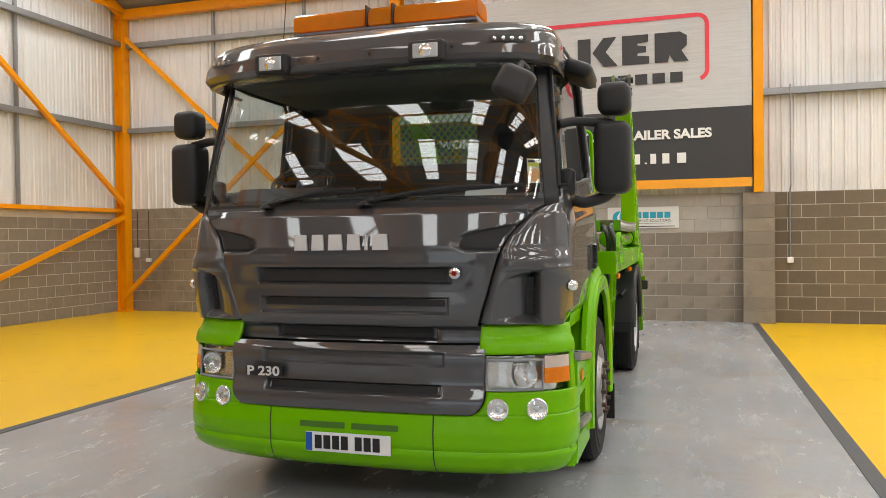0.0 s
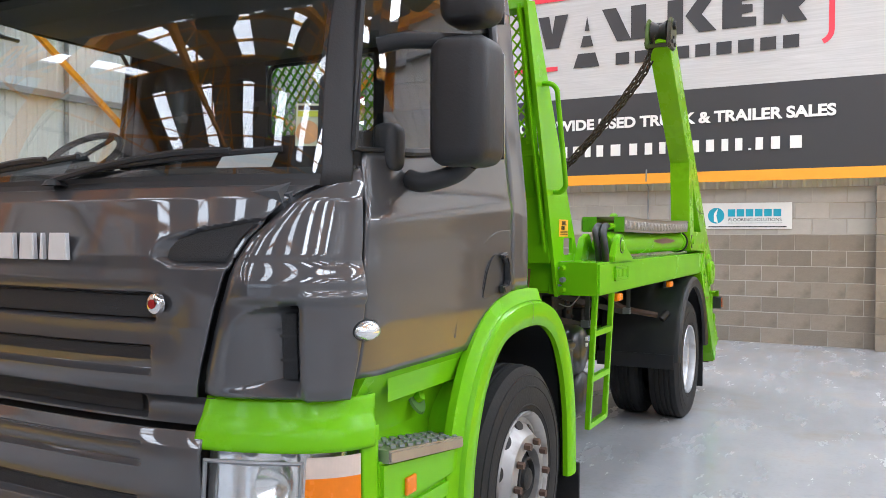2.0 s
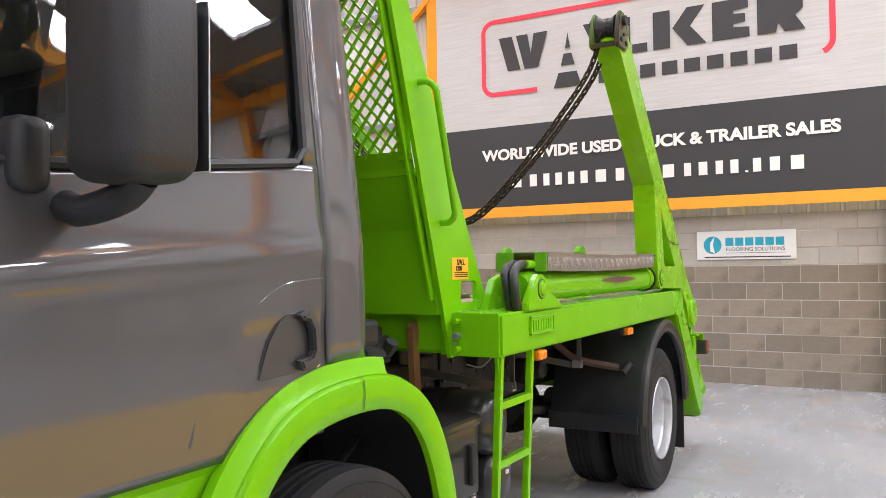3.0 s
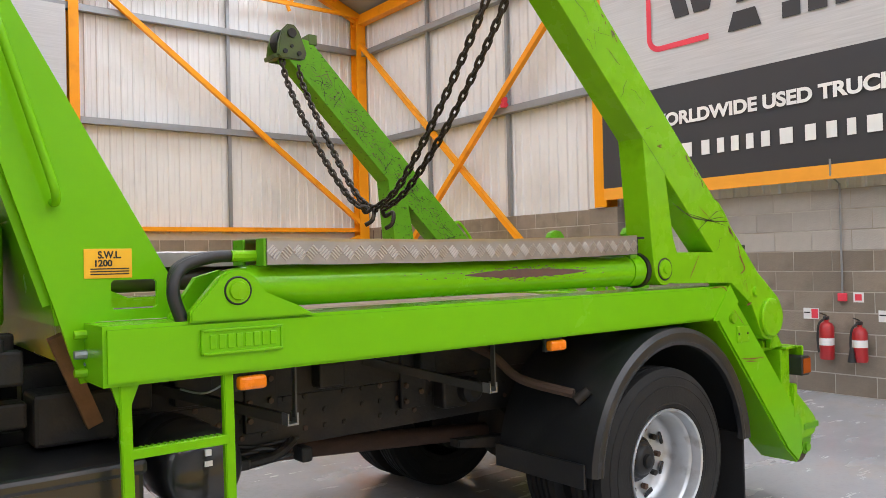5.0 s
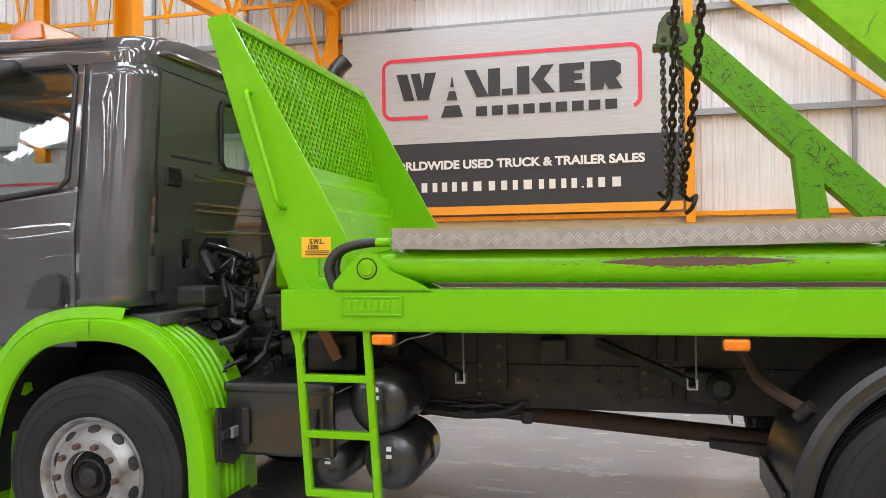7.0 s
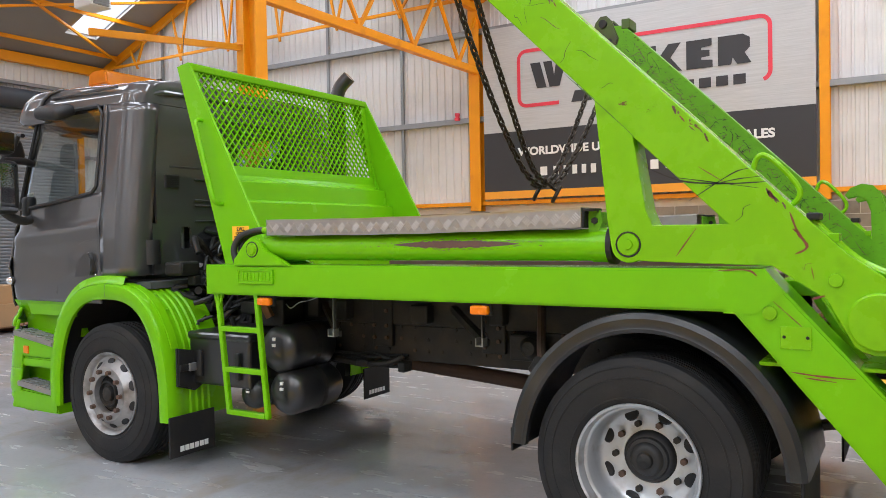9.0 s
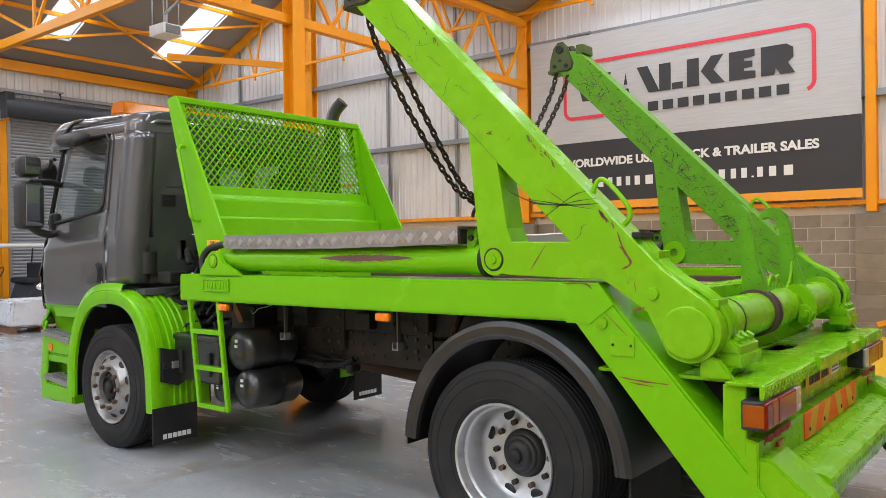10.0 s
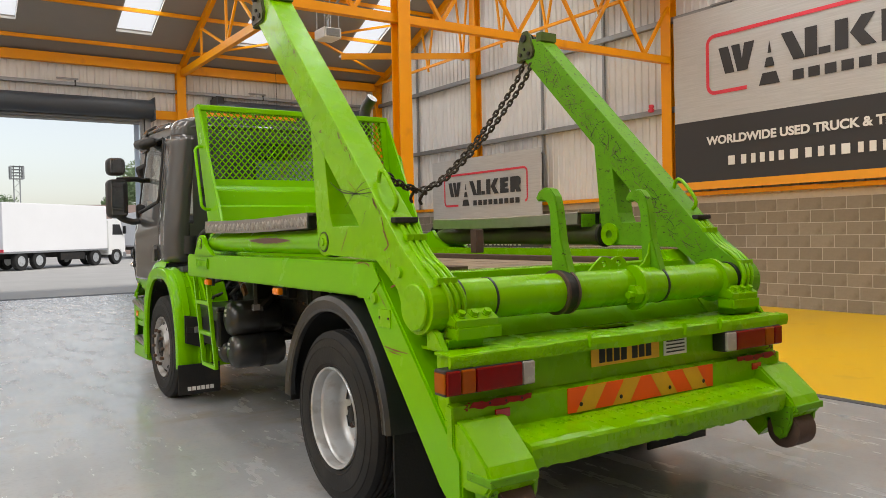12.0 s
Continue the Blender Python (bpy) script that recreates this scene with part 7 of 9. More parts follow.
# headboard behind the cab
for sd in (1, -1):
    o, i = -1.02 * sd, -1.0 * sd
    hb = part("headboard_side", prism([(2.095, 2.81), (2.207, 2.83), (2.909, 1.55), (2.975, 1.437), (2.637, 1.437), (2.637, 1.24), (2.59, 1.235), (2.51, 1.50)], "y", o, i, 0.0, holes=([(2.70, 1.475), (2.835, 1.475), (2.845, 1.485), (2.845, 1.565), (2.835, 1.575), (2.70, 1.575), (2.69, 1.565), (2.69, 1.485)],)), M_GREEN, truck, "tall sloping green headboard side plate")
    part("side_flange", beam((2.098, -0.975 * sd, 2.80), (2.51, -0.975 * sd, 1.50), 0.012, 0.05, (1, 0, 0.3)), M_GREEN, hb)
    for zz in (1.40, 1.30):
        part("plate_bolt", lathe([(0, -1.045 * sd), (0.014, -1.043 * sd), (0.016, -1.02 * sd)], (2.615, 0, zz), "y", 8), M_STEELG, hb)
    gr = tube(smooth_line([(2.335, -1.015 * sd, 2.415), (2.338, -1.06 * sd, 2.415), (2.352, -1.092 * sd, 2.385), (2.375, -1.095 * sd, 2.31), (2.49, -1.095 * sd, 1.93), (2.508, -1.092 * sd, 1.865), (2.515, -1.06 * sd, 1.835), (2.515, -1.015 * sd, 1.835)], 6), 0.0145, 10)
    part("grab_rail", gr, M_GREEN, hb, "green bent grab rail", True)
sg = part("load_sign", box((2.605, -1.0235, 1.582), (2.76, -1.0205, 1.682), 0.001), M_YSIGN, truck, "yellow load sticker with black lettering")
lettering("load_words", "S.W.L.", 0.034, pose(2.687, -1.0245, 1.66, 90, 0, 0), M_INK, sg, width=0.075, bold=0.001)
lettering("load_words", "1200", 0.030, pose(2.665, -1.0245, 1.632, 90, 0, 0), M_INK, sg, width=0.055, bold=0.001)
for k in range(3):
    part("sign_bar", box((2.625, -1.0248, 1.594 + 0.009 * k), (2.75, -1.0235, 1.598 + 0.009 * k)), M_INK, sg)


def hb_pt(y, z, off=0.0):
    """A place on the headboard's sloping face."""
    return Vector((2.205 + (2.785 - z) * 0.15 + off, y, z))


hp = part("headboard_panel", prism([(2.295, 2.125), (2.315, 2.125), (2.335, 2.03), (2.425, 2.005), (2.445, 1.875), (2.505, 1.855), (2.56, 1.47), (2.60, 1.43), (2.52, 1.43), (2.46, 1.80)], "y", -0.998, 0.998, 0.004), M_GREEN, truck, "folded green headboard panel")
part("top_rail", box((2.105, -1.005, 2.775), (2.225, 1.005, 2.828), 0.008), M_GREEN, hp)
for sd in (1, -1):
    part("mesh_border", prism([tuple(hb_pt(0, 2.79, -0.004).xz), tuple(hb_pt(0, 2.79, 0.004).xz), tuple(hb_pt(0, 2.09, 0.004).xz), tuple(hb_pt(0, 2.09, -0.004).xz)], "y", -0.935 * sd, -0.998 * sd), M_GREEN, hp)
# expanded mesh: flattened diamonds of bars between border lines
b = bmesh.new()
Y0, Y1, Z0, Z1 = -0.95, 0.95, 2.11, 2.775
dy = 0.062
hgt = Z1 - Z0
for direction in (1, -1):
    y = Y0 - hgt
    while y < Y1 + hgt:
        ya, yb = (y, y + hgt * 0.9) if direction > 0 else (y + hgt * 0.9, y)
        za, zb = Z0, Z1
        p, q = (ya, za), (yb, zb)
        def clip(p, q):
            (y1, z1), (y2, z2) = p, q
            if y1 > y2:
                y1, z1, y2, z2 = y2, z2, y1, z1
            if y2 < Y0 or y1 > Y1:
                return None
            if y1 < Y0:
                t = (Y0 - y1) / (y2 - y1)
                y1, z1 = Y0, z1 + (z2 - z1) * t
            if y2 > Y1:
                t = (Y1 - y1) / (y2 - y1)
                y2, z2 = Y1, z1 + (z2 - z1) * t
            return (y1, z1), (y2, z2)
        c = clip(p, q)
        if c and abs(c[1][0] - c[0][0]) > 0.02:
            off = 0.002 if direction > 0 else -0.002
            add_beam(b, hb_pt(c[0][0], c[0][1], off), hb_pt(c[1][0], c[1][1], off), 0.008, 0.0145, (1, 0, 0))
        y += dy
mesh_ob = part("expanded_mesh", b, M_GREEN, hp, "diamond mesh of green expanded steel")
mesh_ob["kind"] = "stuff"
part("oil_tank", box((2.20, -0.50, 1.40), (2.45, 0.10, 1.80), 0.03, 3), M_GREEN, truck, "green oil tank behind the cab", True)
part("front_cross_plate", prism([(2.612, 1.265), (2.632, 1.25), (2.632, 1.43), (2.592, 1.43)], "y", -0.998, 0.998, 0.004), M_GREEN, truck)
for zz in (1.40, 1.335, 1.275):
    part("flange_bolt", lathe([(0, -0.04), (0.014, -0.04), (0.016, 0)], (2.604, -1.052, zz), "x", 8), M_STEELG if zz == 1.335 else M_GREENW, truck)

# lift arms
def scrape(parent, pts, y, width, material):
    """A thin scraped line along (x, z) places on an upright face at y, tapered at both ends."""
    line = smooth_line([(x, 0, z) for x, z in pts], 5)
    b = bmesh.new()
    rows = []
    for k, p in enumerate(line):
        d = line[min(k + 1, len(line) - 1)] - line[max(k - 1, 0)]
        n = Vector((-d.z, 0, d.x)).normalized()
        w = width * (0.25 + 0.75 * math.sin(math.pi * (k + 0.5) / len(line))) * (0.7 + 0.5 * math.sin(k * 2.3) ** 2)
        rows.append([b.verts.new((p.x + n.x * w, y, p.z + n.z * w)), b.verts.new((p.x - n.x * w, y, p.z - n.z * w))])
    for r0, r1 in zip(rows, rows[1:]):
        b.faces.new((r0[0], r0[1], r1[1], r1[0]))
    bmesh.ops.recalc_face_normals(b, faces=b.faces)
    return part("scrape_mark", b, material, parent)


RESHAPE.append(BODY)
ARM = [(4.395, 3.075), (4.44, 3.12), (4.50, 3.19), (4.62, 3.175), (5.04, 2.755), (6.05, 1.747), (6.30, 1.497)] + arc(6.415, 1.235, 0.145, 52, -128, 12) + [(6.23, 1.305), (6.02, 1.445), (5.50, 1.462)] + arc(5.405, 1.541, 0.085, -60, -175, 6) + [(5.303, 1.66), (5.248, 2.222)]
HOLE = [(5.43, 2.035), (5.845, 1.625), (5.515, 1.628), (5.485, 1.70)]
for sd in (1, -1):
    o, i = -1.222 * sd, -1.065 * sd
    arm = part("lift_arm", prism(ARM, "y", o, i, 0.0, holes=(HOLE,)), M_GREENW if sd > 0 else M_GREENS, truck, "green box-section lift arm" if sd > 0 else "scuffed green box-section lift arm")
    if sd < 0:
        part("scraped_edge", prism([(4.62, 3.153), (6.02, 1.755), (6.022, 1.757), (4.622, 3.155)], "y", 1.072, 1.215), M_BARE, arm, "pale scraped upper edge")
    bv = arm.modifiers.new("edges", "BEVEL")
    bv.width, bv.segments, bv.limit_method, bv.angle_limit = 0.008, 2, "ANGLE", radians(40)
    part("arm_hub", lathe([(0, -1.245 * sd), (0.108, -1.245 * sd), (0.115, -1.238 * sd), (0.115, -1.215 * sd)], (6.415, 0, 1.225), "y", 36), M_GREENW, arm, "round arm hub", True)
    part("arm_boss", lathe([(0, -1.237 * sd), (0.026, -1.236 * sd), (0.03, -1.22 * sd)], (6.26, 0, 1.388), "y", 16), M_GREENW, arm)
    part("arm_boss", lathe([(0, -1.242 * sd), (0.028, -1.240 * sd), (0.032, -1.22 * sd)], (6.01, 0, 1.247), "y", 16), M_GREENW, truck)
    ip = part("inspection_plate", box((6.05, -1.232 * sd, 1.10), (6.17, -1.224 * sd, 1.195), 0.003), M_GREENW, truck)
    for xx in (6.065, 6.155):
        part("plate_screw", lathe([(0, -1.236 * sd), (0.006, -1.236 * sd), (0.008, -1.23 * sd)], (xx, 0, 1.15), "y", 8), M_CHASSIS, ip)
    part("arm_rail", tube(smooth_line([(5.93, -1.15 * sd, 1.84), (5.955, -1.15 * sd, 1.91), (6.005, -1.15 * sd, 1.905), (6.10, -1.15 * sd, 1.80), (6.12, -1.15 * sd, 1.74), (6.08, -1.15 * sd, 1.69)], 5), 0.012, 8), M_GREENW, arm, "small green guard loop", True)
    for q in range(3):
        yq = (-1.085 - 0.038 * q) * sd
        part("arm_pipe", tube(smooth_line([(6.17, yq, 1.63), (6.33, yq, 1.47), (6.47, yq, 1.39), (6.56, yq + 0.03 * sd, 1.27), (6.52, yq + 0.05 * sd, 1.13)], 5), 0.015, 8), M_GREENW, arm, "green hydraulic pipe on the arm", True)
        for xx, zz in ((6.25, 1.555), (6.515, 1.345)):
            part("pipe_clip", box((xx - 0.02, yq - 0.02, zz - 0.012), (xx + 0.02, yq + 0.02, zz + 0.024), 0.004), M_GREENW, arm)
    part("pipe_clip", box((6.15, -1.205 * sd, 1.635), (6.20, -1.07 * sd, 1.665), 0.006), M_CHASSIS, arm)
    # arm head with a chain wheel between two cheeks
    for y0, y1 in ((-1.24, -1.21), (-1.08, -1.05)):
        ck = part("head_cheek", prism([(4.355, 3.045), (4.365, 3.13), (4.395, 3.225), (4.435, 3.268), (4.485, 3.268), (4.525, 3.225), (4.578, 3.085), (4.565, 3.04), (4.53, 3.025), (4.38, 3.025)], "y", y0 * sd, y1 * sd, 0.008), M_GRIMEG, arm, "dark stained rounded head cheek")
        for bx, bz, br in ((4.41, 3.075, 0.017), (4.515, 3.07, 0.017), (4.46, 3.115, 0.012)):
            part("cheek_bolt", rod((bx, (y0 - 0.010) * sd, bz), (bx, (y1 + 0.010) * sd, bz), br, seg=8), M_CHASSIS, ck)
    part("head_stop", box((4.60, -1.225 * sd, 3.15), (4.665, -1.06 * sd, 3.225), 0.006), M_GRIMEG, arm, "dark stop block on the arm's end")
    part("head_lip", beam((4.335, -1.145 * sd, 3.035), (4.42, -1.145 * sd, 3.055), 0.16, 0.03, (0, 0, 1), 0.005), M_GRIMEG, arm)
    part("chain_wheel", lathe([(0.0, -1.20 * sd), (0.09, -1.20 * sd), (0.06, -1.145 * sd), (0.09, -1.088 * sd), (0.0, -1.088 * sd)], (4.46, 0, 3.16), "y", 24), M_CHASSIS, arm, "", True)
    part("head_pin", rod((4.46, -1.262 * sd, 3.205), (4.46, -1.033 * sd, 3.205), 0.032, seg=16), M_CHASSIS, arm)
    # dents, scratches and scrapes
    f = o - 0.0012 * sd
    if sd > 0:
        for pts, w in (([(5.49, 1.89), (5.65, 1.82), (5.84, 1.80), (6.0, 1.80)], 0.004), ([(5.68, 1.73), (5.86, 1.84), (5.93, 1.86)], 0.0025), ([(5.60, 1.84), (5.72, 1.82), (5.97, 1.775)], 0.002), ([(5.75, 1.79), (5.87, 1.815), (5.99, 1.825)], 0.002)):
            scrape(arm, pts, f, w, M_CHASSIS)
        for pts, w in (([(6.09, 1.67), (6.12, 1.585), (6.155, 1.525), (6.11, 1.495)], 0.006), ([(6.12, 1.585), (6.10, 1.60)], 0.004), ([(5.62, 1.485), (5.71, 1.61)], 0.003), ([(6.17, 1.31), (6.22, 1.325)], 0.005), ([(6.17, 1.44), (6.18, 1.39)], 0.002), ([(5.72, 1.88), (5.84, 1.80)], 0.002)):
            scrape(arm, pts, f, w, M_SCRAPE)
        for pts, w in (([(6.09, 1.005), (6.2, 0.995), (6.33, 0.992)], 0.004), ([(6.14, 0.985), (6.26, 0.975)], 0.003), ([(5.80, 1.424), (5.93, 1.425), (5.98, 1.37)], 0.004), ([(6.02, 1.30), (6.09, 1.235), (6.17, 1.16)], 0.002)):
            scrape(truck, pts, -1.2262, w, M_SCRAPE)
        rnd = random.Random(5)
        for cx, cz, n, ln in ((5.69, 2.085, 12, 0.16), (5.00, 2.775, 5, 0.12), (6.03, 1.745, 6, 0.07)):
            for q in range(n):
                t = rnd.uniform(-0.5, 0.5) * ln
                x, z = cx + t, cz - t - abs(rnd.gauss(0, 0.016))
                an, l2 = rnd.uniform(-1.35, -0.85), rnd.uniform(0.012, 0.04)
                pts = [(x, z), (x + l2 * 0.5 * math.cos(an), z + l2 * 0.5 * math.sin(an)), (x + l2 * math.cos(an) + rnd.uniform(-0.006, 0.006), z + l2 * math.sin(an))]
                if max(a + c for a, c in pts) < 7.79:
                    scrape(arm, pts, f, rnd.uniform(0.0025, 0.0062), M_RUSTP if q % 3 else M_SCRAPE)
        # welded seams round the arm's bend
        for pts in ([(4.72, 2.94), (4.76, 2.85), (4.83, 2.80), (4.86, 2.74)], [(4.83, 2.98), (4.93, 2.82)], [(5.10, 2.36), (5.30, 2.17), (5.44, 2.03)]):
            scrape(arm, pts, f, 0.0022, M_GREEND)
    rnd = random.Random(12 + sd)
    for q in range(12 if sd > 0 else 190):
        t = rnd.random()
        for yy in ((f,) if sd > 0 else (1.065 - 0.0012, )):
            cx = 4.62 + 1.6 * t
            cz = 7.61 - cx + rnd.uniform(-0.10, 0.10)
            an, ln = rnd.choice((-0.75, -0.5, -1.2, 0.3, 0.9)) + rnd.gauss(0, 0.15), rnd.uniform(0.02, 0.16)
            pts = [(cx + math.cos(an) * ln * (e - 0.5) + rnd.uniform(-0.012, 0.012), cz + math.sin(an) * ln * (e - 0.5) + rnd.uniform(-0.012, 0.012)) for e in (0, 0.33, 0.66, 1)]
            if max(x + z for x, z in pts) < 7.74 and min(x + z for x, z in pts) > 7.49:
                scrape(arm, pts, yy, rnd.uniform(0.0008, 0.0018) if sd > 0 else rnd.uniform(0.0008, 0.0026), M_CHASSIS if rnd.random() < (0.75 if sd > 0 else 0.45) else M_RUSTP)

# hoist tube, hooks and bearing blocks
tt = part("torque_tube", rod((6.43, -1.07, 1.245), (6.43, 1.07, 1.245), 0.105, seg=40), M_GREENW, truck, "green transverse torque tube", True)
for yy, rr, hw, mt in ((-1.04, 0.114, 0.018, M_CHASSIS), (-0.83, 0.108, 0.006, M_CHASSIS), (-0.34, 0.118, 0.026, M_CHASSIS), (-0.305, 0.122, 0.008, M_BROWN), (-0.375, 0.122, 0.008, M_BROWN), (0.40, 0.1085, 0.008, M_CHASSIS), (0.90, 0.135, 0.012, M_GREENW), (1.04, 0.112, 0.014, M_CHASSIS)):
    part("tube_collar", rod((6.43, yy - hw, 1.245), (6.43, yy + hw, 1.245), rr, seg=36), mt, tt, "greasy black collar" if mt is M_CHASSIS else "", True)
for sd in (1, -1):
    bb = part("bearing_block", prism([(6.50, 1.075), (6.612, 1.075), (6.618, 1.128), (6.50, 1.14)], "y", -1.13 * sd, -0.87 * sd, 0.006), M_GREENW, truck, "bolted green bearing block")
    part("block_cap", prism([(6.48, 1.142), (6.602, 1.131), (6.606, 1.165), (6.535, 1.208), (6.48, 1.225)], "y", -1.13 * sd, -0.88 * sd, 0.006), M_GREENW, bb)
    part("block_base", prism([(6.44, 1.031), (6.56, 1.031), (6.585, 1.075), (6.44, 1.075)], "y", -1.16 * sd, -0.95 * sd, 0.006), M_GREENW, bb)
    part("block_foot", prism([(6.46, 1.031), (6.60, 1.031), (6.54, 1.11), (6.46, 1.14)], "y", -1.20 * sd, -1.165 * sd, 0.005), M_GREENW, bb)
    tilt = Vector((0.52, 0, 0.854))
    for q in range(3):
        foot = Vector((6.572, (-1.08 + 0.075 * q) * sd, 1.184))
        part("bolt_washer", rod(foot, foot + tilt * 0.006, 0.026, seg=16), M_GREENW, bb)
        part("block_bolt", rod(foot + tilt * 0.006, foot + tilt * 0.026, 0.020, seg=6), M_GREENW, bb)
    hook_y = -0.30 if sd > 0 else 0.40
    hk = part("tipping_hook", prism([(6.355, 1.30), (6.345, 1.50), (6.34, 1.68), (6.32, 1.735), (6.28, 1.755), (6.24, 1.745), (6.225, 1.765), (6.25, 1.80), (6.30, 1.82), (6.35, 1.81), (6.385, 1.77), (6.405, 1.70), (6.43, 1.52), (6.49, 1.33), (6.47, 1.27)], "y", hook_y - 0.028, hook_y + 0.028, 0.006), M_GREENS, truck, "worn green tipping hook")
    near = 1 if sd > 0 else -1
    web = [(hook_y + 0.027 * near, 1.50), (hook_y + 0.045 * near, 1.43), (hook_y + 0.085 * near, 1.375), (hook_y + 0.155 * near, 1.335), (hook_y + 0.155 * near, 1.32), (hook_y + 0.027 * near, 1.32)]
    part("hook_web", prism(web, "x", 6.405, 6.42, 0.003), M_GREENW, hk)
crescent = [(6.43 + 0.103 * math.cos(a), 1.245 + 0.103 * math.sin(a)) for a in [radians(75 - 150 * q / 14) for q in range(15)]] + [(6.43 + r * math.cos(a), 1.245 + r * math.sin(a)) for a, r in [(radians(-78 + 156 * q / 14), 0.115 + 0.062 * math.sin(math.pi * q / 14) ** 0.6) for q in range(15)]]
lug = part("tube_lug", prism(crescent, "y", 0.13, 0.165, 0.004), M_GREENW, tt, "crescent-shaped green lug")
part("lug_block", prism([(6.52, 1.16), (6.575, 1.165), (6.60, 1.215), (6.575, 1.262), (6.53, 1.262)], "y", 0.065, 0.13, 0.006), M_GREENW, lug)
part("lug_bolt", rod((6.565, 0.03, 1.212), (6.565, 0.068, 1.212), 0.022, seg=6), M_GREENW, lug)
ear = [(-0.13, 1.33), (0.20, 1.33), (0.17, 1.40), (0.135, 1.425), (0.09, 1.42), (0.06, 1.405), (0.03, 1.42), (-0.015, 1.425), (-0.05, 1.40)]
ring = lambda cy, cz: [(cy + 0.018 * math.cos(a), cz + 0.018 * math.sin(a)) for a in [2 * math.pi * q / 12 for q in range(12)]]
part("eye_lug", prism(ear, "x", 6.40, 6.415, holes=(ring(0.0, 1.385), ring(0.115, 1.385))), M_GREENW, tt, "green lug with two eyes")

RESHAPE.pop()
# deck
dk = part("load_deck", box((2.62, -0.97, 1.30), (6.15, 0.97, 1.335), 0.004), M_TIMBER, truck, "worn brown deck of the body")
for k in range(12):
    part("deck_plank", box((2.64, -0.96 + 0.16 * k, 1.335), (6.14, -0.96 + 0.16 * k + 0.152, 1.35 + 0.002 * (k % 3)), 0.003), M_TIMBER, dk)
for yy in (-0.70, 0.70):
    part("deck_runner", box((2.7, yy - 0.05, 1.352), (6.0, yy + 0.05, 1.39), 0.006), M_BROWN, dk, "rusty deck runner")
part("deck_sill", box((6.0, -0.98, 1.30), (6.17, 0.98, 1.37), 0.006), M_GREENW, dk, "green sill at the deck's end")
part("tail_riser", prism([(6.13, 1.30), (6.17, 1.30), (6.25, 1.16), (6.36, 1.032), (6.30, 1.032)], "y", -0.96, 0.96, 0.004), M_GREENW, dk, "sloping green plate behind the tube")
part("deck_stop", box((4.15, 0.70, 1.40), (4.24, 0.78, 1.60), 0.008), M_BROWN, dk)

# tail
def dented(profile, y0, y1, n, amp, seed):
    """A section of (x, z) points swept along y whose points wander a little, as on battered plate."""
    rnd = random.Random(seed)
    b = bmesh.new()
    walks = [[0.0, 0.0] for _ in profile]
    rows = []
    for k in range(n + 1):
        for w in walks:
            for c in (0, 1):
                w[c] = 0.75 * w[c] + rnd.gauss(0, amp)
        rows.append([b.verts.new((x + w[0], y0 + (y1 - y0) * k / n, z + w[1])) for (x, z), w in zip(profile, walks)])
    m = len(profile)
    for r0, r1 in zip(rows, rows[1:]):
        for q in range(m):
            b.faces.new((r0[q], r0[(q + 1) % m], r1[(q + 1) % m], r1[q]))
    b.faces.new(rows[0])
    b.faces.new(list(reversed(rows[-1])))
    bmesh.ops.recalc_face_normals(b, faces=b.faces)
    return b


RESHAPE.append(Matrix.Translation((-0.045, 0, 0)) @ Matrix.Diagonal((1, 0.957, 1, 1)))
tail = part("tail_plate", box((6.62, -1.325, 1.015), (6.78, 1.31, 1.03), 0.003), M_GREENW, truck, "green rear platform plate")
part("tail_inner_plate", prism([(6.0, -1.25), (6.62, -1.25), (6.62, 1.25), (6.0, 1.25)], "z", 1.014, 1.029, holes=([(6.43, -0.20), (6.53, -0.17), (6.565, -0.02), (6.555, 0.14), (6.50, 0.20), (6.43, 0.20)],)), M_GREENW, tail)
# Dark sheet added below the hole to stand for the shade inside it.
part("opening_shade", box((6.20, -0.45, 0.86), (6.60, 0.45, 0.88)), M_CHASSIS, tail, "added dark plate for the shade inside the opening")
lip = part("tail_lip", dented([(6.765, 0.972), (6.782, 0.966), (6.786, 1.0), (6.782, 1.026), (6.77, 1.032), (6.70, 1.033), (6.70, 1.028), (6.765, 1.022)], -1.348, 1.327, 60, 0.0013, 4), M_GREENW, tail, "green tread-plate lip")
RESHAPE.append(Matrix.Identity(4))
for k in range(34):
    for q in (0, 1):
        part("lip_bar", box((-0.0014, -0.012, -0.0024), (0.0014, 0.012, 0.0024)), M_GREENW, lip).matrix_basis = pose(6.7415, -1.265 + 0.024 * k, 0.984 + 0.026 * q, 42 if (k + q) % 2 else -42, 0, 0)
RESHAPE.pop()
for yy in (-0.46, 0.30, 0.62):
    part("lip_hinge", prism([(6.782, 0.985), (6.80, 0.985), (6.805, 1.03), (6.795, 1.052), (6.78, 1.05), (6.772, 1.034)], "y", yy - 0.005, yy + 0.005, 0.002), M_GREENW, tail)
part("rear_panel", box((6.60, -1.30, 0.50), (6.70, 1.30, 1.015), 0.008), M_GREENW, truck, "green rear panel")
part("rear_shelf", prism([(6.70, 0.80), (6.75, 0.79), (6.75, 0.60), (6.70, 0.58)], "y", -1.32, 1.28, 0.006), M_GREENW, truck)
stp = part("rear_step", dented([(6.75, 0.655), (6.775, 0.656), (6.86, 0.637), (6.94, 0.620), (6.958, 0.612), (6.964, 0.595), (6.962, 0.550), (6.952, 0.503), (6.940, 0.506), (6.945, 0.55), (6.93, 0.585), (6.75, 0.60)], -1.02, 1.0, 60, 0.0015, 8), M_GREENW, truck, "dented green tread-plate rear step")
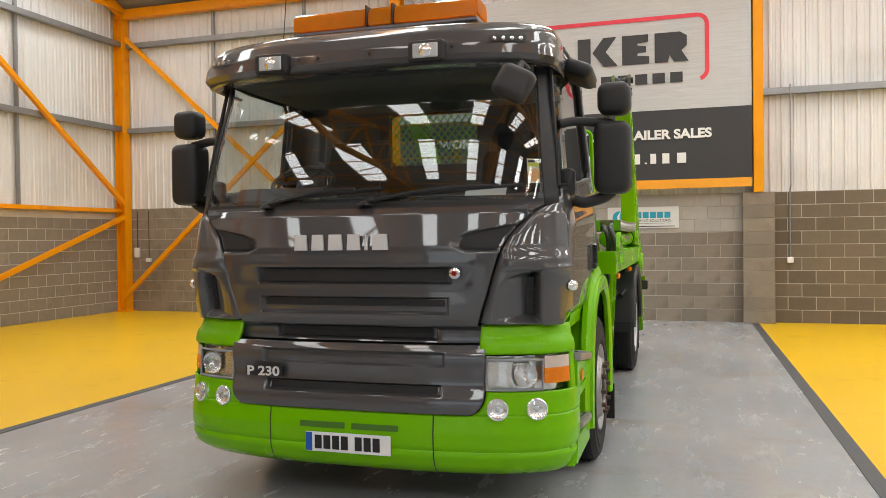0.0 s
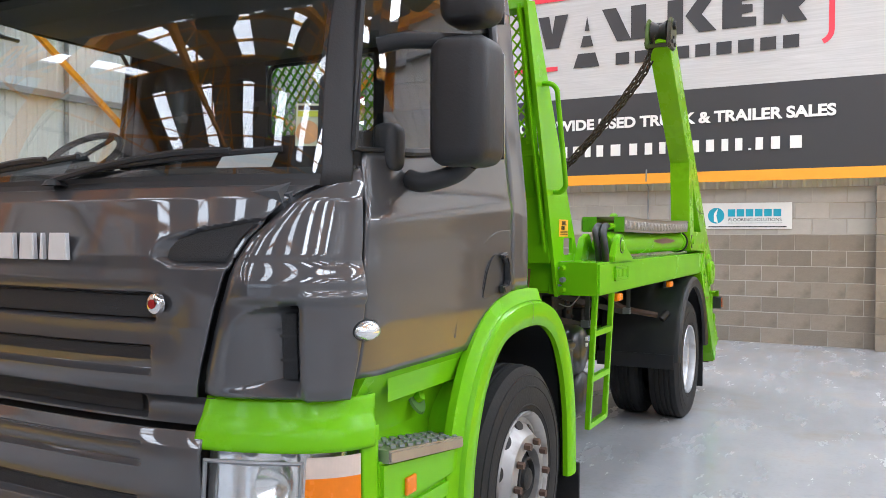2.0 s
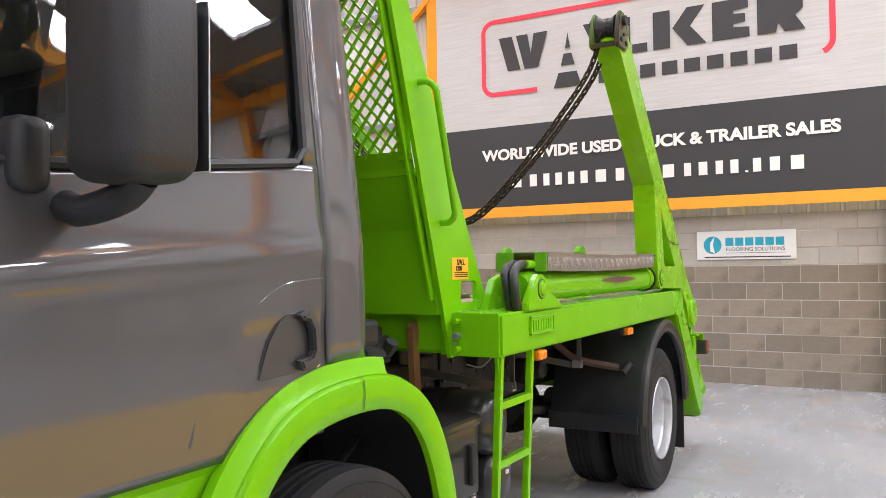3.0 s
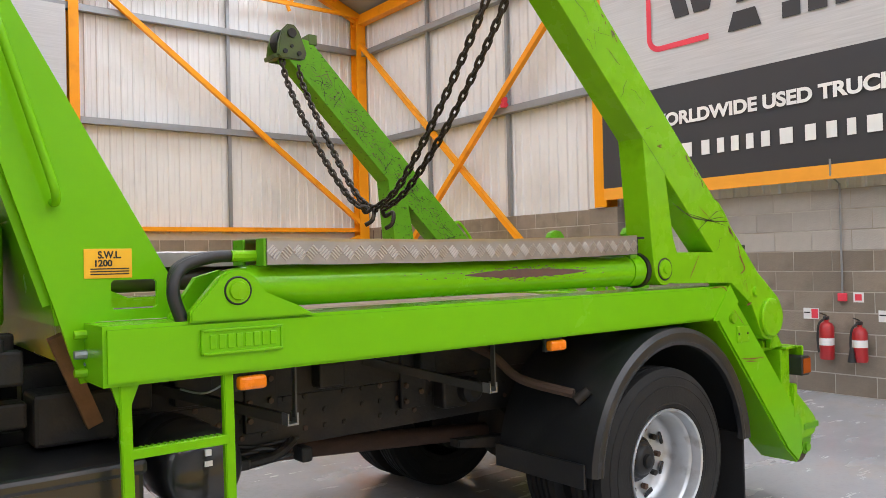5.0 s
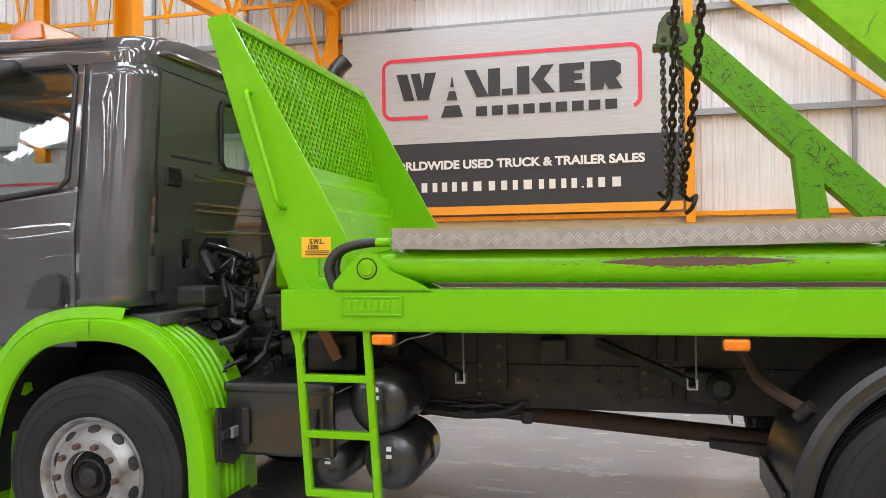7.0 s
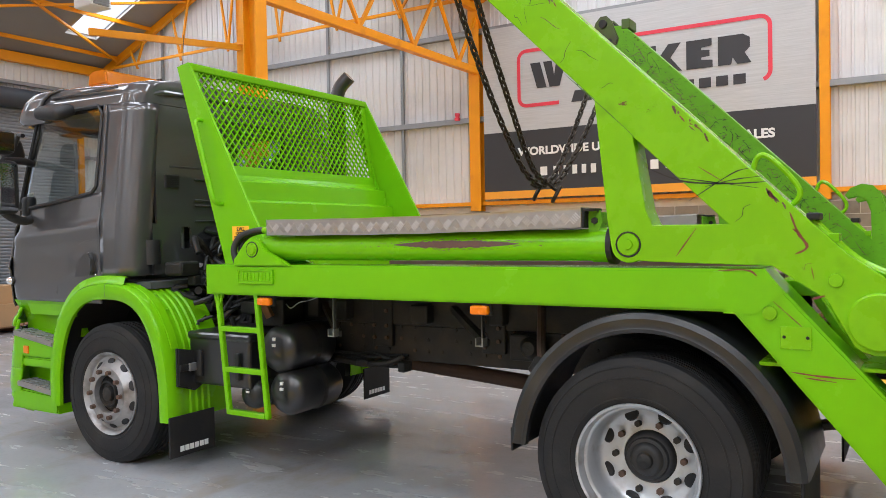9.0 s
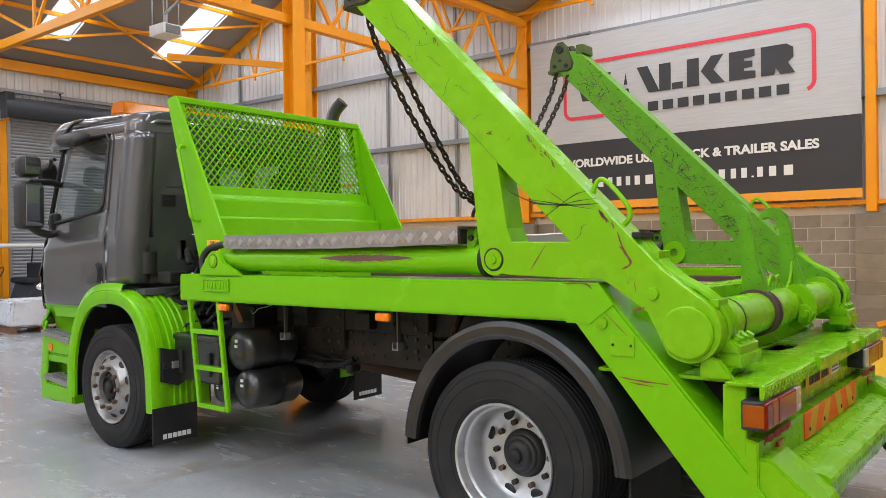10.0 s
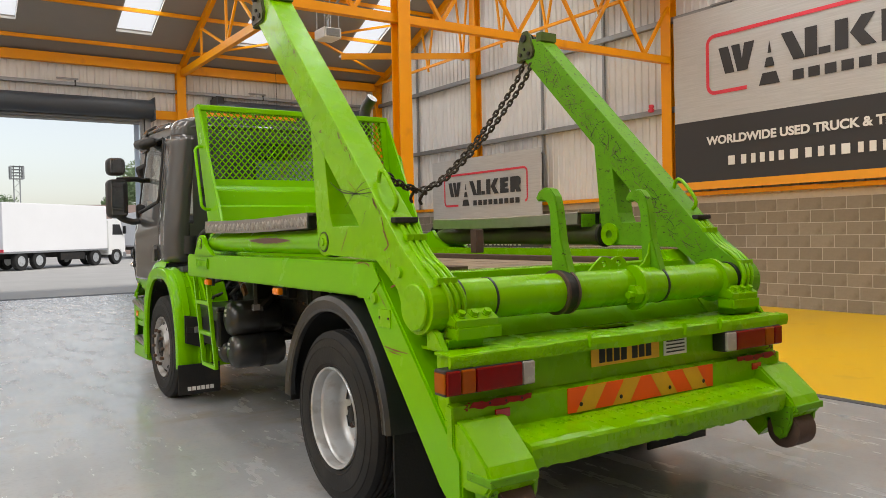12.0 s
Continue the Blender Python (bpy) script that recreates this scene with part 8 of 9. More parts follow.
RESHAPE.append(Matrix.Identity(4))
for k in range(40):
    for q in range(3):
        flat = q < 2
        part("tread_bar", box((-0.013, -0.0022, -0.002), (0.013, 0.0022, 0.0022)), M_GREENW, stp).matrix_basis = pose(6.765 + 0.07 * q if flat else 6.9185, -0.92 + 0.046 * k, 0.6485 - 0.0155 * q if flat else 0.575, 0, 12 if flat else 90, 45 if (k + q) % 2 else -45)
b = bmesh.new()
rnd = random.Random(21)
edge, y = [], -0.955
while y < 0.94:
    edge.append((y, 0.508 - abs(rnd.gauss(0, 0.006)) - 0.008 * max(0.0, math.sin(y * 3.1 + 0.9))))
    y += rnd.uniform(0.008, 0.035)
for x in (6.898, 6.906):
    for (ya, za), (yb, zb) in zip(edge, edge[1:]):
        b.faces.new([b.verts.new(p) for p in ((x, ya, 0.53), (x, yb, 0.53), (x, yb, zb), (x, ya, za))])
part("torn_edge", b, M_GREENS, stp, "torn lower edge with dark chipped paint")
RESHAPE.pop()
for sd in (1, -1):
    y0, y1 = -1.306 * sd, -1.02 * sd
    lg = part("support_leg", prism([(6.66, 0.73), (6.79, 0.725), (6.98, 0.57), (7.02, 0.50), (6.97, 0.44), (6.66, 0.42)], "y", y0, y1, 0.012), M_GREENW, truck, "green boxed support leg")
    part("leg_fork", prism([(6.84, 0.52), (7.0, 0.52), (6.985, 0.42), (6.95, 0.335), (6.915, 0.315), (6.88, 0.335), (6.855, 0.42)], "y", -1.28 * sd, -1.245 * sd, 0.006), M_GREENS, lg)
    part("leg_fork", prism([(6.84, 0.52), (7.0, 0.52), (6.985, 0.42), (6.95, 0.335), (6.915, 0.315), (6.88, 0.335), (6.855, 0.42)], "y", -1.04 * sd, -1.01 * sd, 0.006), M_GREENS, lg)
    part("leg_plate", box((6.84, -1.312 * sd, 0.485), (7.02, -1.03 * sd, 0.525), 0.006), M_GREENS, lg)
    part("roller_pin", rod((6.915, -1.295 * sd, 0.365), (6.915, -0.99 * sd, 0.365), 0.028, seg=12), M_GREENS, lg)
    part("leg_roller", rod((6.915, -1.23 * sd, 0.365), (6.915, -1.05 * sd, 0.365), 0.105, seg=28), M_BROWN, lg, "rusty steel roller", True)
    ends = (1.385, 1.30, 1.215, 0.93, 0.85) if sd > 0 else (1.235, 1.15, 1.055, 0.765, 0.665)
    lp = part("rear_lamp", box((6.70, -ends[0] * sd, 0.85), (6.79, -ends[4] * sd, 0.97), 0.008), M_BLACK, truck, "grimy rear lamp cluster")
    for ya, yb, mt in zip(ends, ends[1:], (M_RED, M_TAILAMB, M_RED, M_DULLW)):
        part("lamp_lens", box((6.785, -(ya - 0.004) * sd, 0.855), (6.806, -(yb + 0.002) * sd, 0.965), 0.008), mt, lp)
    part("side_lens", box((6.71, -(ends[0] + 0.005) * sd, 0.865), (6.795, -(ends[0] - 0.003) * sd, 0.955), 0.002), M_TAILAMB, lp)
    rnd = random.Random(31 if sd > 0 else 32)
    low = [(-1.225 * sd + 0.385 * sd * q / 14, 0.763 + (abs(rnd.gauss(0, 0.007)) if 1 < q < 13 else 0.012)) for q in range(15)]
    high = [(-1.20 * sd + 0.365 * sd * q / 14, 0.803 - abs(rnd.gauss(0, 0.004))) for q in range(15)]
    mk = part("red_marking", prism(low + high[::-1], "x", 6.752, 6.756), M_DIRTYRED, truck, "scraped red reflective strip")
    for q in range(3):
        part("marking_hole", rod((6.755, (-1.10 + 0.10 * q) * sd, 0.784), (6.758, (-1.10 + 0.10 * q) * sd, 0.784), 0.006, seg=8), M_INK, mk)
    for q in range(5):
        ya = (-1.235 - 0.02 * rnd.random()) * sd
        part("marking_flake", prism([(ya, 0.766 + 0.008 * q), (ya + 0.03 * sd * rnd.random(), 0.764 + 0.008 * q), (ya + 0.012 * sd, 0.772 + 0.008 * q)], "x", 6.752, 6.755), M_DIRTYRED, mk)
    part("red_reflector", box((6.752, -1.07 * sd, 0.71), (6.762, -0.98 * sd, 0.75), 0.003), M_REFLECT, truck, "red square reflector")
RESHAPE.append(Matrix.Identity(4))
number_plate(truck, pose(6.665, -0.10, 0.866, 0, 0, 90), M_YPLATE, False)
RESHAPE.pop()
lb = part("tail_label", box((6.70, 0.22, 0.865), (6.705, 0.42, 0.985)), M_WHITE, truck, "white dealer sticker with dark bars")
for k in range(4):
    part("label_bar", box((6.705, 0.24, 0.88 + 0.02 * k), (6.7065, 0.40, 0.888 + 0.02 * k)), M_DARKP, lb)
part("label_bar", box((6.705, 0.25, 0.955), (6.7065, 0.39, 0.975)), M_DARKP, lb)
# chevron board
cb = part("chevron_board", box((6.75, -0.59, 0.662), (6.757, 0.59, 0.788)), M_FLUO, truck, "fluorescent red and amber chevron board")
for sd in (1, -1):
    for k in range(2):
        y0 = 0.13 + 0.27 * k
        pts = [(y0, 0.662), (min(y0 + 0.135, 0.59), 0.662), (y0 + 0.045, 0.788), (y0 - 0.09, 0.788)]
        part("chevron_stripe", prism([(sd * a, z) for a, z in pts], "x", 6.757, 6.7585), M_CHEVY, cb)
for yy in (-0.5, -0.2, 0.2, 0.5):
    part("board_bolt", lathe([(0, 0.006), (0.01, 0.004), (0.012, 0)], (6.758, yy, 0.70), "x", 8), M_CHASSIS, cb)
RESHAPE.pop()


# lifting chains
def link_mesh():
    b = tube([(0.022 * math.cos(a) * (1.0), 0, 0.0) if False else (0.0145 * math.cos(a), 0, 0.021 * math.sin(a) + (0.012 if math.sin(a) > 0.01 else -0.012 if math.sin(a) < -0.01 else 0)) for a in [2 * math.pi * k / 14 + 0.2 for k in range(14)]], 0.0085, 6, True)
    me = bpy.data.meshes.new("link")
    b.to_mesh(me)
    b.free()
    me.materials.append(M_CHAIN)
    me.polygons.foreach_set("use_smooth", [True] * len(me.polygons))
    return me


LINK = link_mesh()


def strand(parent, pts):
    line = smooth_line(pts, 24)
    d, want, k = 0.0, 0.0, 0
    for p, q in zip(line, line[1:]):
        seg = (q - p).length
        while want <= d + seg:
            pos = p.lerp(q, (want - d) / seg)
            ob = new("link", LINK)
            ob.parent = parent
            ob.matrix_basis = Matrix.Translation(pos) @ (q - p).to_track_quat("Z", "Y").to_matrix().to_4x4() @ Matrix.Rotation(radians(90 * (k % 2) + 20), 4, "Z")
            want += 0.049
            k += 1
        d += seg


HK = (4.43, 0.02, 1.915)
for sd in (1, -1):
    chn = new("chain")
    chn.parent = truck
    tagged(chn, "oily steel lifting chain")
    for dx, ex in ((-0.055, -0.035), (0.06, 0.035)):
        strand(chn, [(4.46 + dx, -1.145 * sd, 3.10), (4.455 + dx, -1.03 * sd, 2.84), (4.445 + dx * 0.9, -0.65 * sd, 2.38), (4.43 + ex, -0.27 * sd, 2.02), (HK[0] + ex, HK[1] - 0.03 * sd, HK[2])])
for hx, hz in ((-0.06, 0.0), (0.075, -0.02)):
    part("link_hook", tube(smooth_line([(HK[0] + hx - 0.04, 0.0, HK[2] + 0.02 + hz), (HK[0] + hx, 0.03, HK[2] - 0.015 + hz), (HK[0] + hx + 0.035, 0.0, HK[2] + 0.005 + hz), (HK[0] + hx + 0.01, -0.03, HK[2] - 0.06 + hz), (HK[0] + hx - 0.02, 0.0, HK[2] - 0.09 + hz)], 5), 0.013, 8), M_CHAIN, truck, "oily claw hook on the chain's end", True)

part("timber_wedge", beam((2.551, -0.844, 1.385), (2.692, -0.77, 1.05), 0.056, 0.03, (0, 1, 0)), M_WOODW, truck, "weathered brown timber wedge")


# ---- fittings on the walls ----
sg = thing("wall_sign", "white sign with blue bars on the block wall", "sign")
part("board", box((XR - 0.03, -1.69, 1.70), (XR - 0.012, -0.42, 2.09), 0.003), M_WHITE, sg)
for k in range(6):
    part("name_bar", box((XR - 0.034, -0.80 - 0.128 * k - 0.105, 1.885), (XR - 0.03, -0.80 - 0.128 * k, 1.995)), M_TEAL, sg)
part("round_mark", lathe([(0, -0.006), (0.115, -0.004), (0.12, 0)], (XR - 0.03, -0.63, 1.90), "x", 24), M_TEAL, sg)
part("mark_swirl", prism([(-0.66, 1.79), (-0.60, 1.81), (-0.60, 1.93), (-0.66, 2.02), (-0.635, 1.90)], "x", XR - 0.04, XR - 0.035), M_OFFWHITE, sg)
lettering("sign_words", "FLOORING SOLUTIONS", 0.07, pose(XR - 0.034, -1.18, 1.835, 90, 0, -90), M_DARKP, sg, width=0.74)
part("rule_line", box((XR - 0.034, -1.56, 1.785), (XR - 0.031, -0.80, 1.79)), M_DARKP, sg)
part("rule_line", box((XR - 0.034, -1.62, 1.725), (XR - 0.031, -0.52, 1.74)), M_DARKP, sg, "small unreadable line")


def extinguisher(y, h, horn):
    e = thing("fire_extinguisher", "red fire extinguisher hanging on the block wall", "extinguisher", "fire extinguishers")
    x, z = XR - 0.11, 0.40
    part("bottle", lathe([(0, z), (0.07, z), (0.078, z + 0.02), (0.078, z + h - 0.06), (0.06, z + h - 0.02), (0.025, z + h), (0.025, z + h + 0.03), (0, z + h + 0.03)], (x, y, 0), "z", 24), M_EXTRED, e, "", True)
    part("valve", box((x - 0.03, y - 0.025, z + h + 0.02), (x + 0.03, y + 0.025, z + h + 0.06), 0.008), M_BLACK, e)
    part("lever", beam((x, y, z + h + 0.07), (x - 0.09, y + 0.02, z + h + 0.10), 0.02, 0.01), M_BLACK, e)
    part("hose", tube(smooth_line([(x - 0.03, y, z + h + 0.04), (x - 0.09, y + 0.04, z + h - 0.02), (x - 0.09, y + 0.06, z + h - 0.18), (x - 0.085, y + 0.05, z + 0.08)], 5), 0.012, 7), M_BLACK, e)
    if horn:
        part("horn", rod((x - 0.085, y + 0.05, z + 0.16), (x - 0.085, y + 0.05, z + 0.0), 0.018, 0.045, 14), M_BLACK, e)
    part("label_band", lathe([(0.0785, z + 0.16), (0.0785, z + 0.24)], (x, y, 0), "z", 24), M_OFFWHITE, e, "pale instruction label")
    part("wall_bracket", box((XR - 0.035, y - 0.03, z + 0.2), (XR - 0.005, y + 0.03, z + 0.3)), M_STEELG, e)


extinguisher(0.55, 0.42, False)
extinguisher(0.19, 0.38, True)
for yy in (0.77, -0.06):
    s = thing("safety_sign", "small white and red fire notice on the wall", "sign", "fire notices")
    part("board", box((XR - 0.016, yy - 0.09, 0.835), (XR - 0.010, yy + 0.09, 0.96)), M_WHITE, s)
    part("red_panel", box((XR - 0.018, yy - 0.08, 0.845), (XR - 0.016, yy - 0.005, 0.95)), M_RED_P, s)
    part("notice_bar", box((XR - 0.018, yy + 0.01, 0.90), (XR - 0.016, yy + 0.08, 0.915)), M_INK, s)
s = thing("safety_sign", "small white notice with a red mark", "sign", "fire notices")
part("board", box((XR - 0.016, 0.18, 1.04), (XR - 0.010, 0.29, 1.15)), M_WHITE, s)
part("red_panel", box((XR - 0.018, 0.20, 1.06), (XR - 0.016, 0.27, 1.13)), M_RED_P, s)
cp = thing("call_point", "red fire alarm call point with its conduit", "alarm")
part("box", box((XR - 0.06, 0.355, 1.05), (XR - 0.008, 0.445, 1.14), 0.008), M_RED_P, cp)
part("conduit", tube([(XR - 0.03, 0.40, 1.14), (XR - 0.03, 0.40, 2.36), (XR - 0.27, 0.38, 2.44), (XR - 0.29, 0.37, 2.62)], 0.012, 7), M_STEELG, cp)
for yy, z0, z1 in ((-3.55, 1.13, 4.15),):
    k = thing("socket_box", "white socket box at the foot of a grey conduit", "socket", "wall sockets")
    part("box", box((XR - 0.07, yy - 0.05, 1.06), (XR - 0.008, yy + 0.05, 1.16), 0.01), M_WHITE, k)
    part("conduit", tube([(XR - 0.035, yy, 1.16), (XR - 0.035, yy, 2.3), (XR - 0.16, yy, 2.4), (XR - 0.16, yy, z1)], 0.014, 7), M_STEELG, k)
for yy, zz, hh in ((10.02, 1.32, 0.22), (9.72, 1.15, 0.09), (10.22, 1.16, 0.09)):
    k = thing("socket_box", "small pale socket box with a dark cable on the block wall", "socket", "wall sockets")
    part("box", box((XR - 0.07, yy - 0.06, zz - hh / 2), (XR - 0.008, yy + 0.06, zz + hh / 2), 0.01), M_WHITE, k)
    part("cable", tube([(XR - 0.02, yy, zz + hh / 2), (XR - 0.02, yy, 2.25)], 0.009, 6), M_BROWN, k)
for p in ((XR - 0.16, 5.75, 4.18), (-2.2, YS - 0.16, 4.2)):
    a = thing("alarm_sounder", "red round fire alarm sounder on the sheeting rail", "alarm", "alarm sounders")
    part("sounder", lathe([(0, 0.08), (0.05, 0.075), (0.06, 0.03), (0.045, 0.0), (0.045, -0.02)], p, "z", 16), M_RED_P, a, "", True)
    part("sounder_base", box((p[0] - 0.05, p[1] - 0.05, p[2] - 0.09), (p[0] + 0.05, p[1] + 0.05, p[2] - 0.02), 0.01), M_RED_P, a)
for m in (pose(-0.35, YS - 0.12, 6.02), pose(XF + 0.12, 0.4, 6.05, 0, 0, 90), pose(XF + 0.12, 5.9, 6.05, 0, 0, 90)):
    w = thing("wall_bracket_lamp", "dark slim bracket fitting high on the sheeting", "bracket", "bracket fittings")
    w.matrix_basis = m
    part("bar", box((-0.28, -0.05, 0.0), (0.28, 0.0, 0.05), 0.01), M_STEELG, w)
    part("stem", box((0.18, -0.03, -0.16), (0.22, 0.02, 0.0), 0.005), M_BLACK, w)
ht = thing("unit_heater", "white suspended warm-air heater box under the roof", "heater")
part("casing", box((-7.87, 4.87, 6.24), (-7.33, 5.33, 6.48), 0.02), M_WHITE, ht)
part("outlet", box((-7.33, 4.93, 6.27), (-7.30, 5.27, 6.45), 0.006), M_STEELG, ht)
for k in range(4):
    part("outlet_blade", box((-7.305, 4.94, 6.29 + 0.042 * k), (-7.285, 5.26, 6.30 + 0.042 * k)), M_STEELG, ht)
for xx, yy in ((-7.82, 4.92), (-7.82, 5.28), (-7.38, 4.92), (-7.38, 5.28)):
    part("hanger", tube([(xx, yy, 6.46), (xx, yy, roof_z(xx))], 0.012, 6), M_STEELG, ht)
part("flue_pipe", tube([(-7.6, 5.1, 6.5), (-7.6, 5.1, 6.75), (-5.0, 4.4, 6.85)], 0.03, 8), M_STEELG, ht)
cb = thing("control_box", "pale control box on the orange header beam", "box")
part("casing", box((XF + 0.17, 4.25, 5.12), (XF + 0.30, 4.52, 5.38), 0.01), M_WHITE, cb)
mo = thing("shutter_motor", "dark shutter motor beside the closed door", "motor")
part("motor_body", box((XF + 0.1, 4.44, 5.42), (XF + 0.55, 4.7, 5.85), 0.03), M_BLACK, mo)
part("motor_bracket", box((XF + 0.02, 4.5, 5.3), (XF + 0.12, 4.6, 5.9)), M_STEELG, mo)

# electric buggy beside the shutter door
bg = thing("golf_buggy", "small dark blue electric buggy with a white roof", "buggy", at=(-12.6, 4.0, 0))
M_NAVY = mat("dark_blue_body", (0.03, 0.04, 0.06), 0.35, coat=0.5, var=0.1)
part("body", prism([(-1.1, 0.35), (-1.15, 0.75), (-0.7, 0.85), (-0.6, 0.5), (0.1, 0.45), (0.25, 0.85), (0.75, 0.85), (0.9, 0.45), (0.85, 0.32)], "x", -0.55, 0.55, 0.03), M_NAVY, bg)
part("canopy", box((-0.62, -0.75, 1.72), (0.62, 0.75, 1.82), 0.05, 3), M_WHITE, bg, "white moulded roof")
for xx in (-0.52, 0.52):
    for y0, y1 in ((-0.75, -0.62), (0.6, 0.68)):
        part("post", rod((xx, y0, 0.8), (xx, y1, 1.74), 0.018, seg=8), M_BLACK, bg)
    for yy in (-0.78, 0.62):
        part("tyre", lathe([(0.12, -0.09), (0.2, -0.1), (0.23, -0.06), (0.23, 0.06), (0.2, 0.1), (0.12, 0.09)], (xx, yy, 0.23), "x", 24), M_RUBBER, bg, "", True)
        part("hub", rod((xx - 0.08, yy, 0.23), (xx + 0.08, yy, 0.23), 0.12, seg=16), M_WHITE, bg)
part("bench_seat", box((-0.5, 0.1, 0.85), (0.5, 0.55, 0.98), 0.04), M_SEAT, bg)
part("seat_back", box((-0.5, 0.5, 0.95), (0.5, 0.6, 1.35), 0.04), M_SEAT, bg)
part("steering_wheel", tube([(0.25 + 0.17 * math.cos(a), -0.45 + 0.08 * math.sin(a), 1.12 + 0.14 * math.sin(a)) for a in [2 * math.pi * k / 18 for k in range(18)]], 0.014, 6, True), M_BLACK, bg)


# loaded pallets beside the front of the hall
M_CARD = mat("brown_cardboard", (0.42, 0.27, 0.14), 0.85, var=0.12, scale=5)
M_WRAP = mat("white_stretch_wrap", (0.74, 0.75, 0.77), 0.28, var=0.08, scale=7, bump=0.35, bscale=14)


def pallet(x, y, turn, label):
    p = thing("loaded_pallet", label, "pallet", "loaded pallets", at=(x, y, 0))
    p.rotation_euler = (0, 0, radians(turn))
    for yy in (-0.54, 0.0, 0.54):
        part("bearer", box((-0.4, yy - 0.05, 0.0), (0.4, yy + 0.05, 0.1)), M_WOODW, p)
    for k in range(5):
        part("board", box((-0.4 + 0.175 * k, -0.6, 0.1), (-0.4 + 0.175 * k + 0.1, 0.6, 0.12)), M_WOODW, p)
    return p


pa = pallet(-7.6, 3.25, 8, "wooden pallet stacked with brown cardboard boxes")
for bx, by, bz, w, d, h in ((-0.2, -0.3, 0.12, 0.38, 0.56, 0.4), (0.2, -0.3, 0.12, 0.38, 0.56, 0.4), (-0.2, 0.3, 0.12, 0.38, 0.56, 0.4), (0.2, 0.3, 0.12, 0.38, 0.56, 0.4), (0.0, -0.25, 0.52, 0.6, 0.5, 0.32)):
    part("carton", box((bx - w / 2, by - d / 2, bz), (bx + w / 2, by + d / 2, bz + h), 0.008), M_CARD, pa, "brown cardboard carton")
pb = pallet(-8.9, 2.85, -6, "wooden pallet with a white shrink-wrapped load")
rnd = random.Random(31)
b = box((-0.42, -0.58, 0.12), (0.42, 0.58, 0.66), 0.05, 3)
bmesh.ops.subdivide_edges(b, edges=b.edges, cuts=3, use_grid_fill=True)
for v in b.verts:
    v.co += Vector((rnd.gauss(0, 0.012), rnd.gauss(0, 0.012), rnd.gauss(0, 0.010) if v.co.z > 0.2 else 0))
part("wrapped_load", b, M_WRAP, pb, "crumpled white plastic wrap", True)


# ---- vehicles and trees in the yard ----
def yard_lorry(m, length, colour, label, cab=True):
    t = thing("yard_lorry", label, "lorry", "parked lorries")
    t.matrix_basis = m
    part("box_body", box((-1.25, -length, 1.0), (1.25, 0, 3.62), 0.04), colour, t)
    part("body_rail", box((-1.26, -length, 0.92), (1.26, 0, 1.02)), M_STEELG, t)
    part("chassis", box((-0.5, -length + 0.3, 0.62), (0.5, 1.2, 0.95)), M_CHASSIS, t)
    part("side_guard", box((1.1, -length + 4.2, 0.45), (1.2, -2.0, 0.85), 0.02), M_CHASSIS, t)
    part("rear_frame", box((-1.27, -length - 0.03, 1.0), (1.27, -length, 1.15)), M_RED_P, t)
    for yy in (-length + 1.3, -length + 2.6, -1.0, 0.95):
        if yy > 0 and not cab:
            continue
        for xx in (-1.05, 1.05):
            w = part("wheel", lathe([(0.28, -0.14), (0.46, -0.15), (0.5, -0.1), (0.5, 0.1), (0.46, 0.15), (0.28, 0.14)], (xx, yy, 0.5), "x", 24), M_RUBBER, t, "", True)
            part("wheel_rim", rod((xx - 0.12, yy, 0.5), (xx + 0.12, yy, 0.5), 0.28, seg=18), M_SILVER, w)
    if cab:
        c = part("cab", prism([(0.12, 0.62), (0.12, 2.72), (0.6, 2.85), (1.35, 2.8), (1.75, 1.95), (1.82, 1.0), (1.78, 0.45), (1.45, 0.45), (1.3, 0.9), (0.55, 0.9), (0.45, 0.62)], "x", -1.2, 1.2, 0.04), M_WHITE, t, "white lorry cab")
        part("cab_window", prism([(0.55, 1.85), (0.6, 2.5), (1.25, 2.5), (1.55, 1.85)], "x", 1.203, 1.215), M_INK, c, "dark side window")
        part("cab_bumper", box((-1.2, 1.5, 0.4), (1.22, 1.86, 0.75), 0.03), M_STEELG, c)
        part("cab_mirror", box((1.25, 1.5, 1.9), (1.45, 1.6, 2.4), 0.03), M_INK, c)
    return t


# Fence brown made pale: distance haze is mixed into the base colour.
M_FENCE = mat("hazy_brown_fence", (0.30, 0.22, 0.19), 0.9, var=0.2, scale=0.7)
M_BOXW = mat("white_lorry_panel", (0.78, 0.78, 0.79), 0.5, var=0.05, scale=0.6)
yard_lorry(pose(-43.2, 5.75, -0.02, 0, 0, 42), 8.2, M_BOXW, "white box lorry parked in the yard")
b2 = yard_lorry(pose(-63, 12.2, -0.02, 0, 0, 90), 9.5, M_BOXW, "white trailer with a red rear frame in the yard", cab=False)
part("rear_frame_post", box((-1.27, -9.54, 1.0), (-1.15, -9.5, 3.6)), M_RED_P, b2)
part("rear_frame_post", box((1.15, -9.54, 1.0), (1.27, -9.5, 3.6)), M_RED_P, b2)
part("rear_frame_top", box((-1.27, -9.54, 3.5), (1.27, -9.5, 3.62)), M_RED_P, b2)
part("door_joint", box((-0.02, -9.53, 1.1), (0.02, -9.5, 3.5)), M_STEELG, b2)
yard_lorry(pose(-50, 15.5, -0.02, 0, 0, 90), 10.0, M_BOXW, "white box trailer further along the yard", cab=False)
yard_lorry(pose(-42.5, 0.6, -0.02, 0, 0, 20), 9.0, M_BOXW, "white box trailer parked beside the lorry", cab=False)
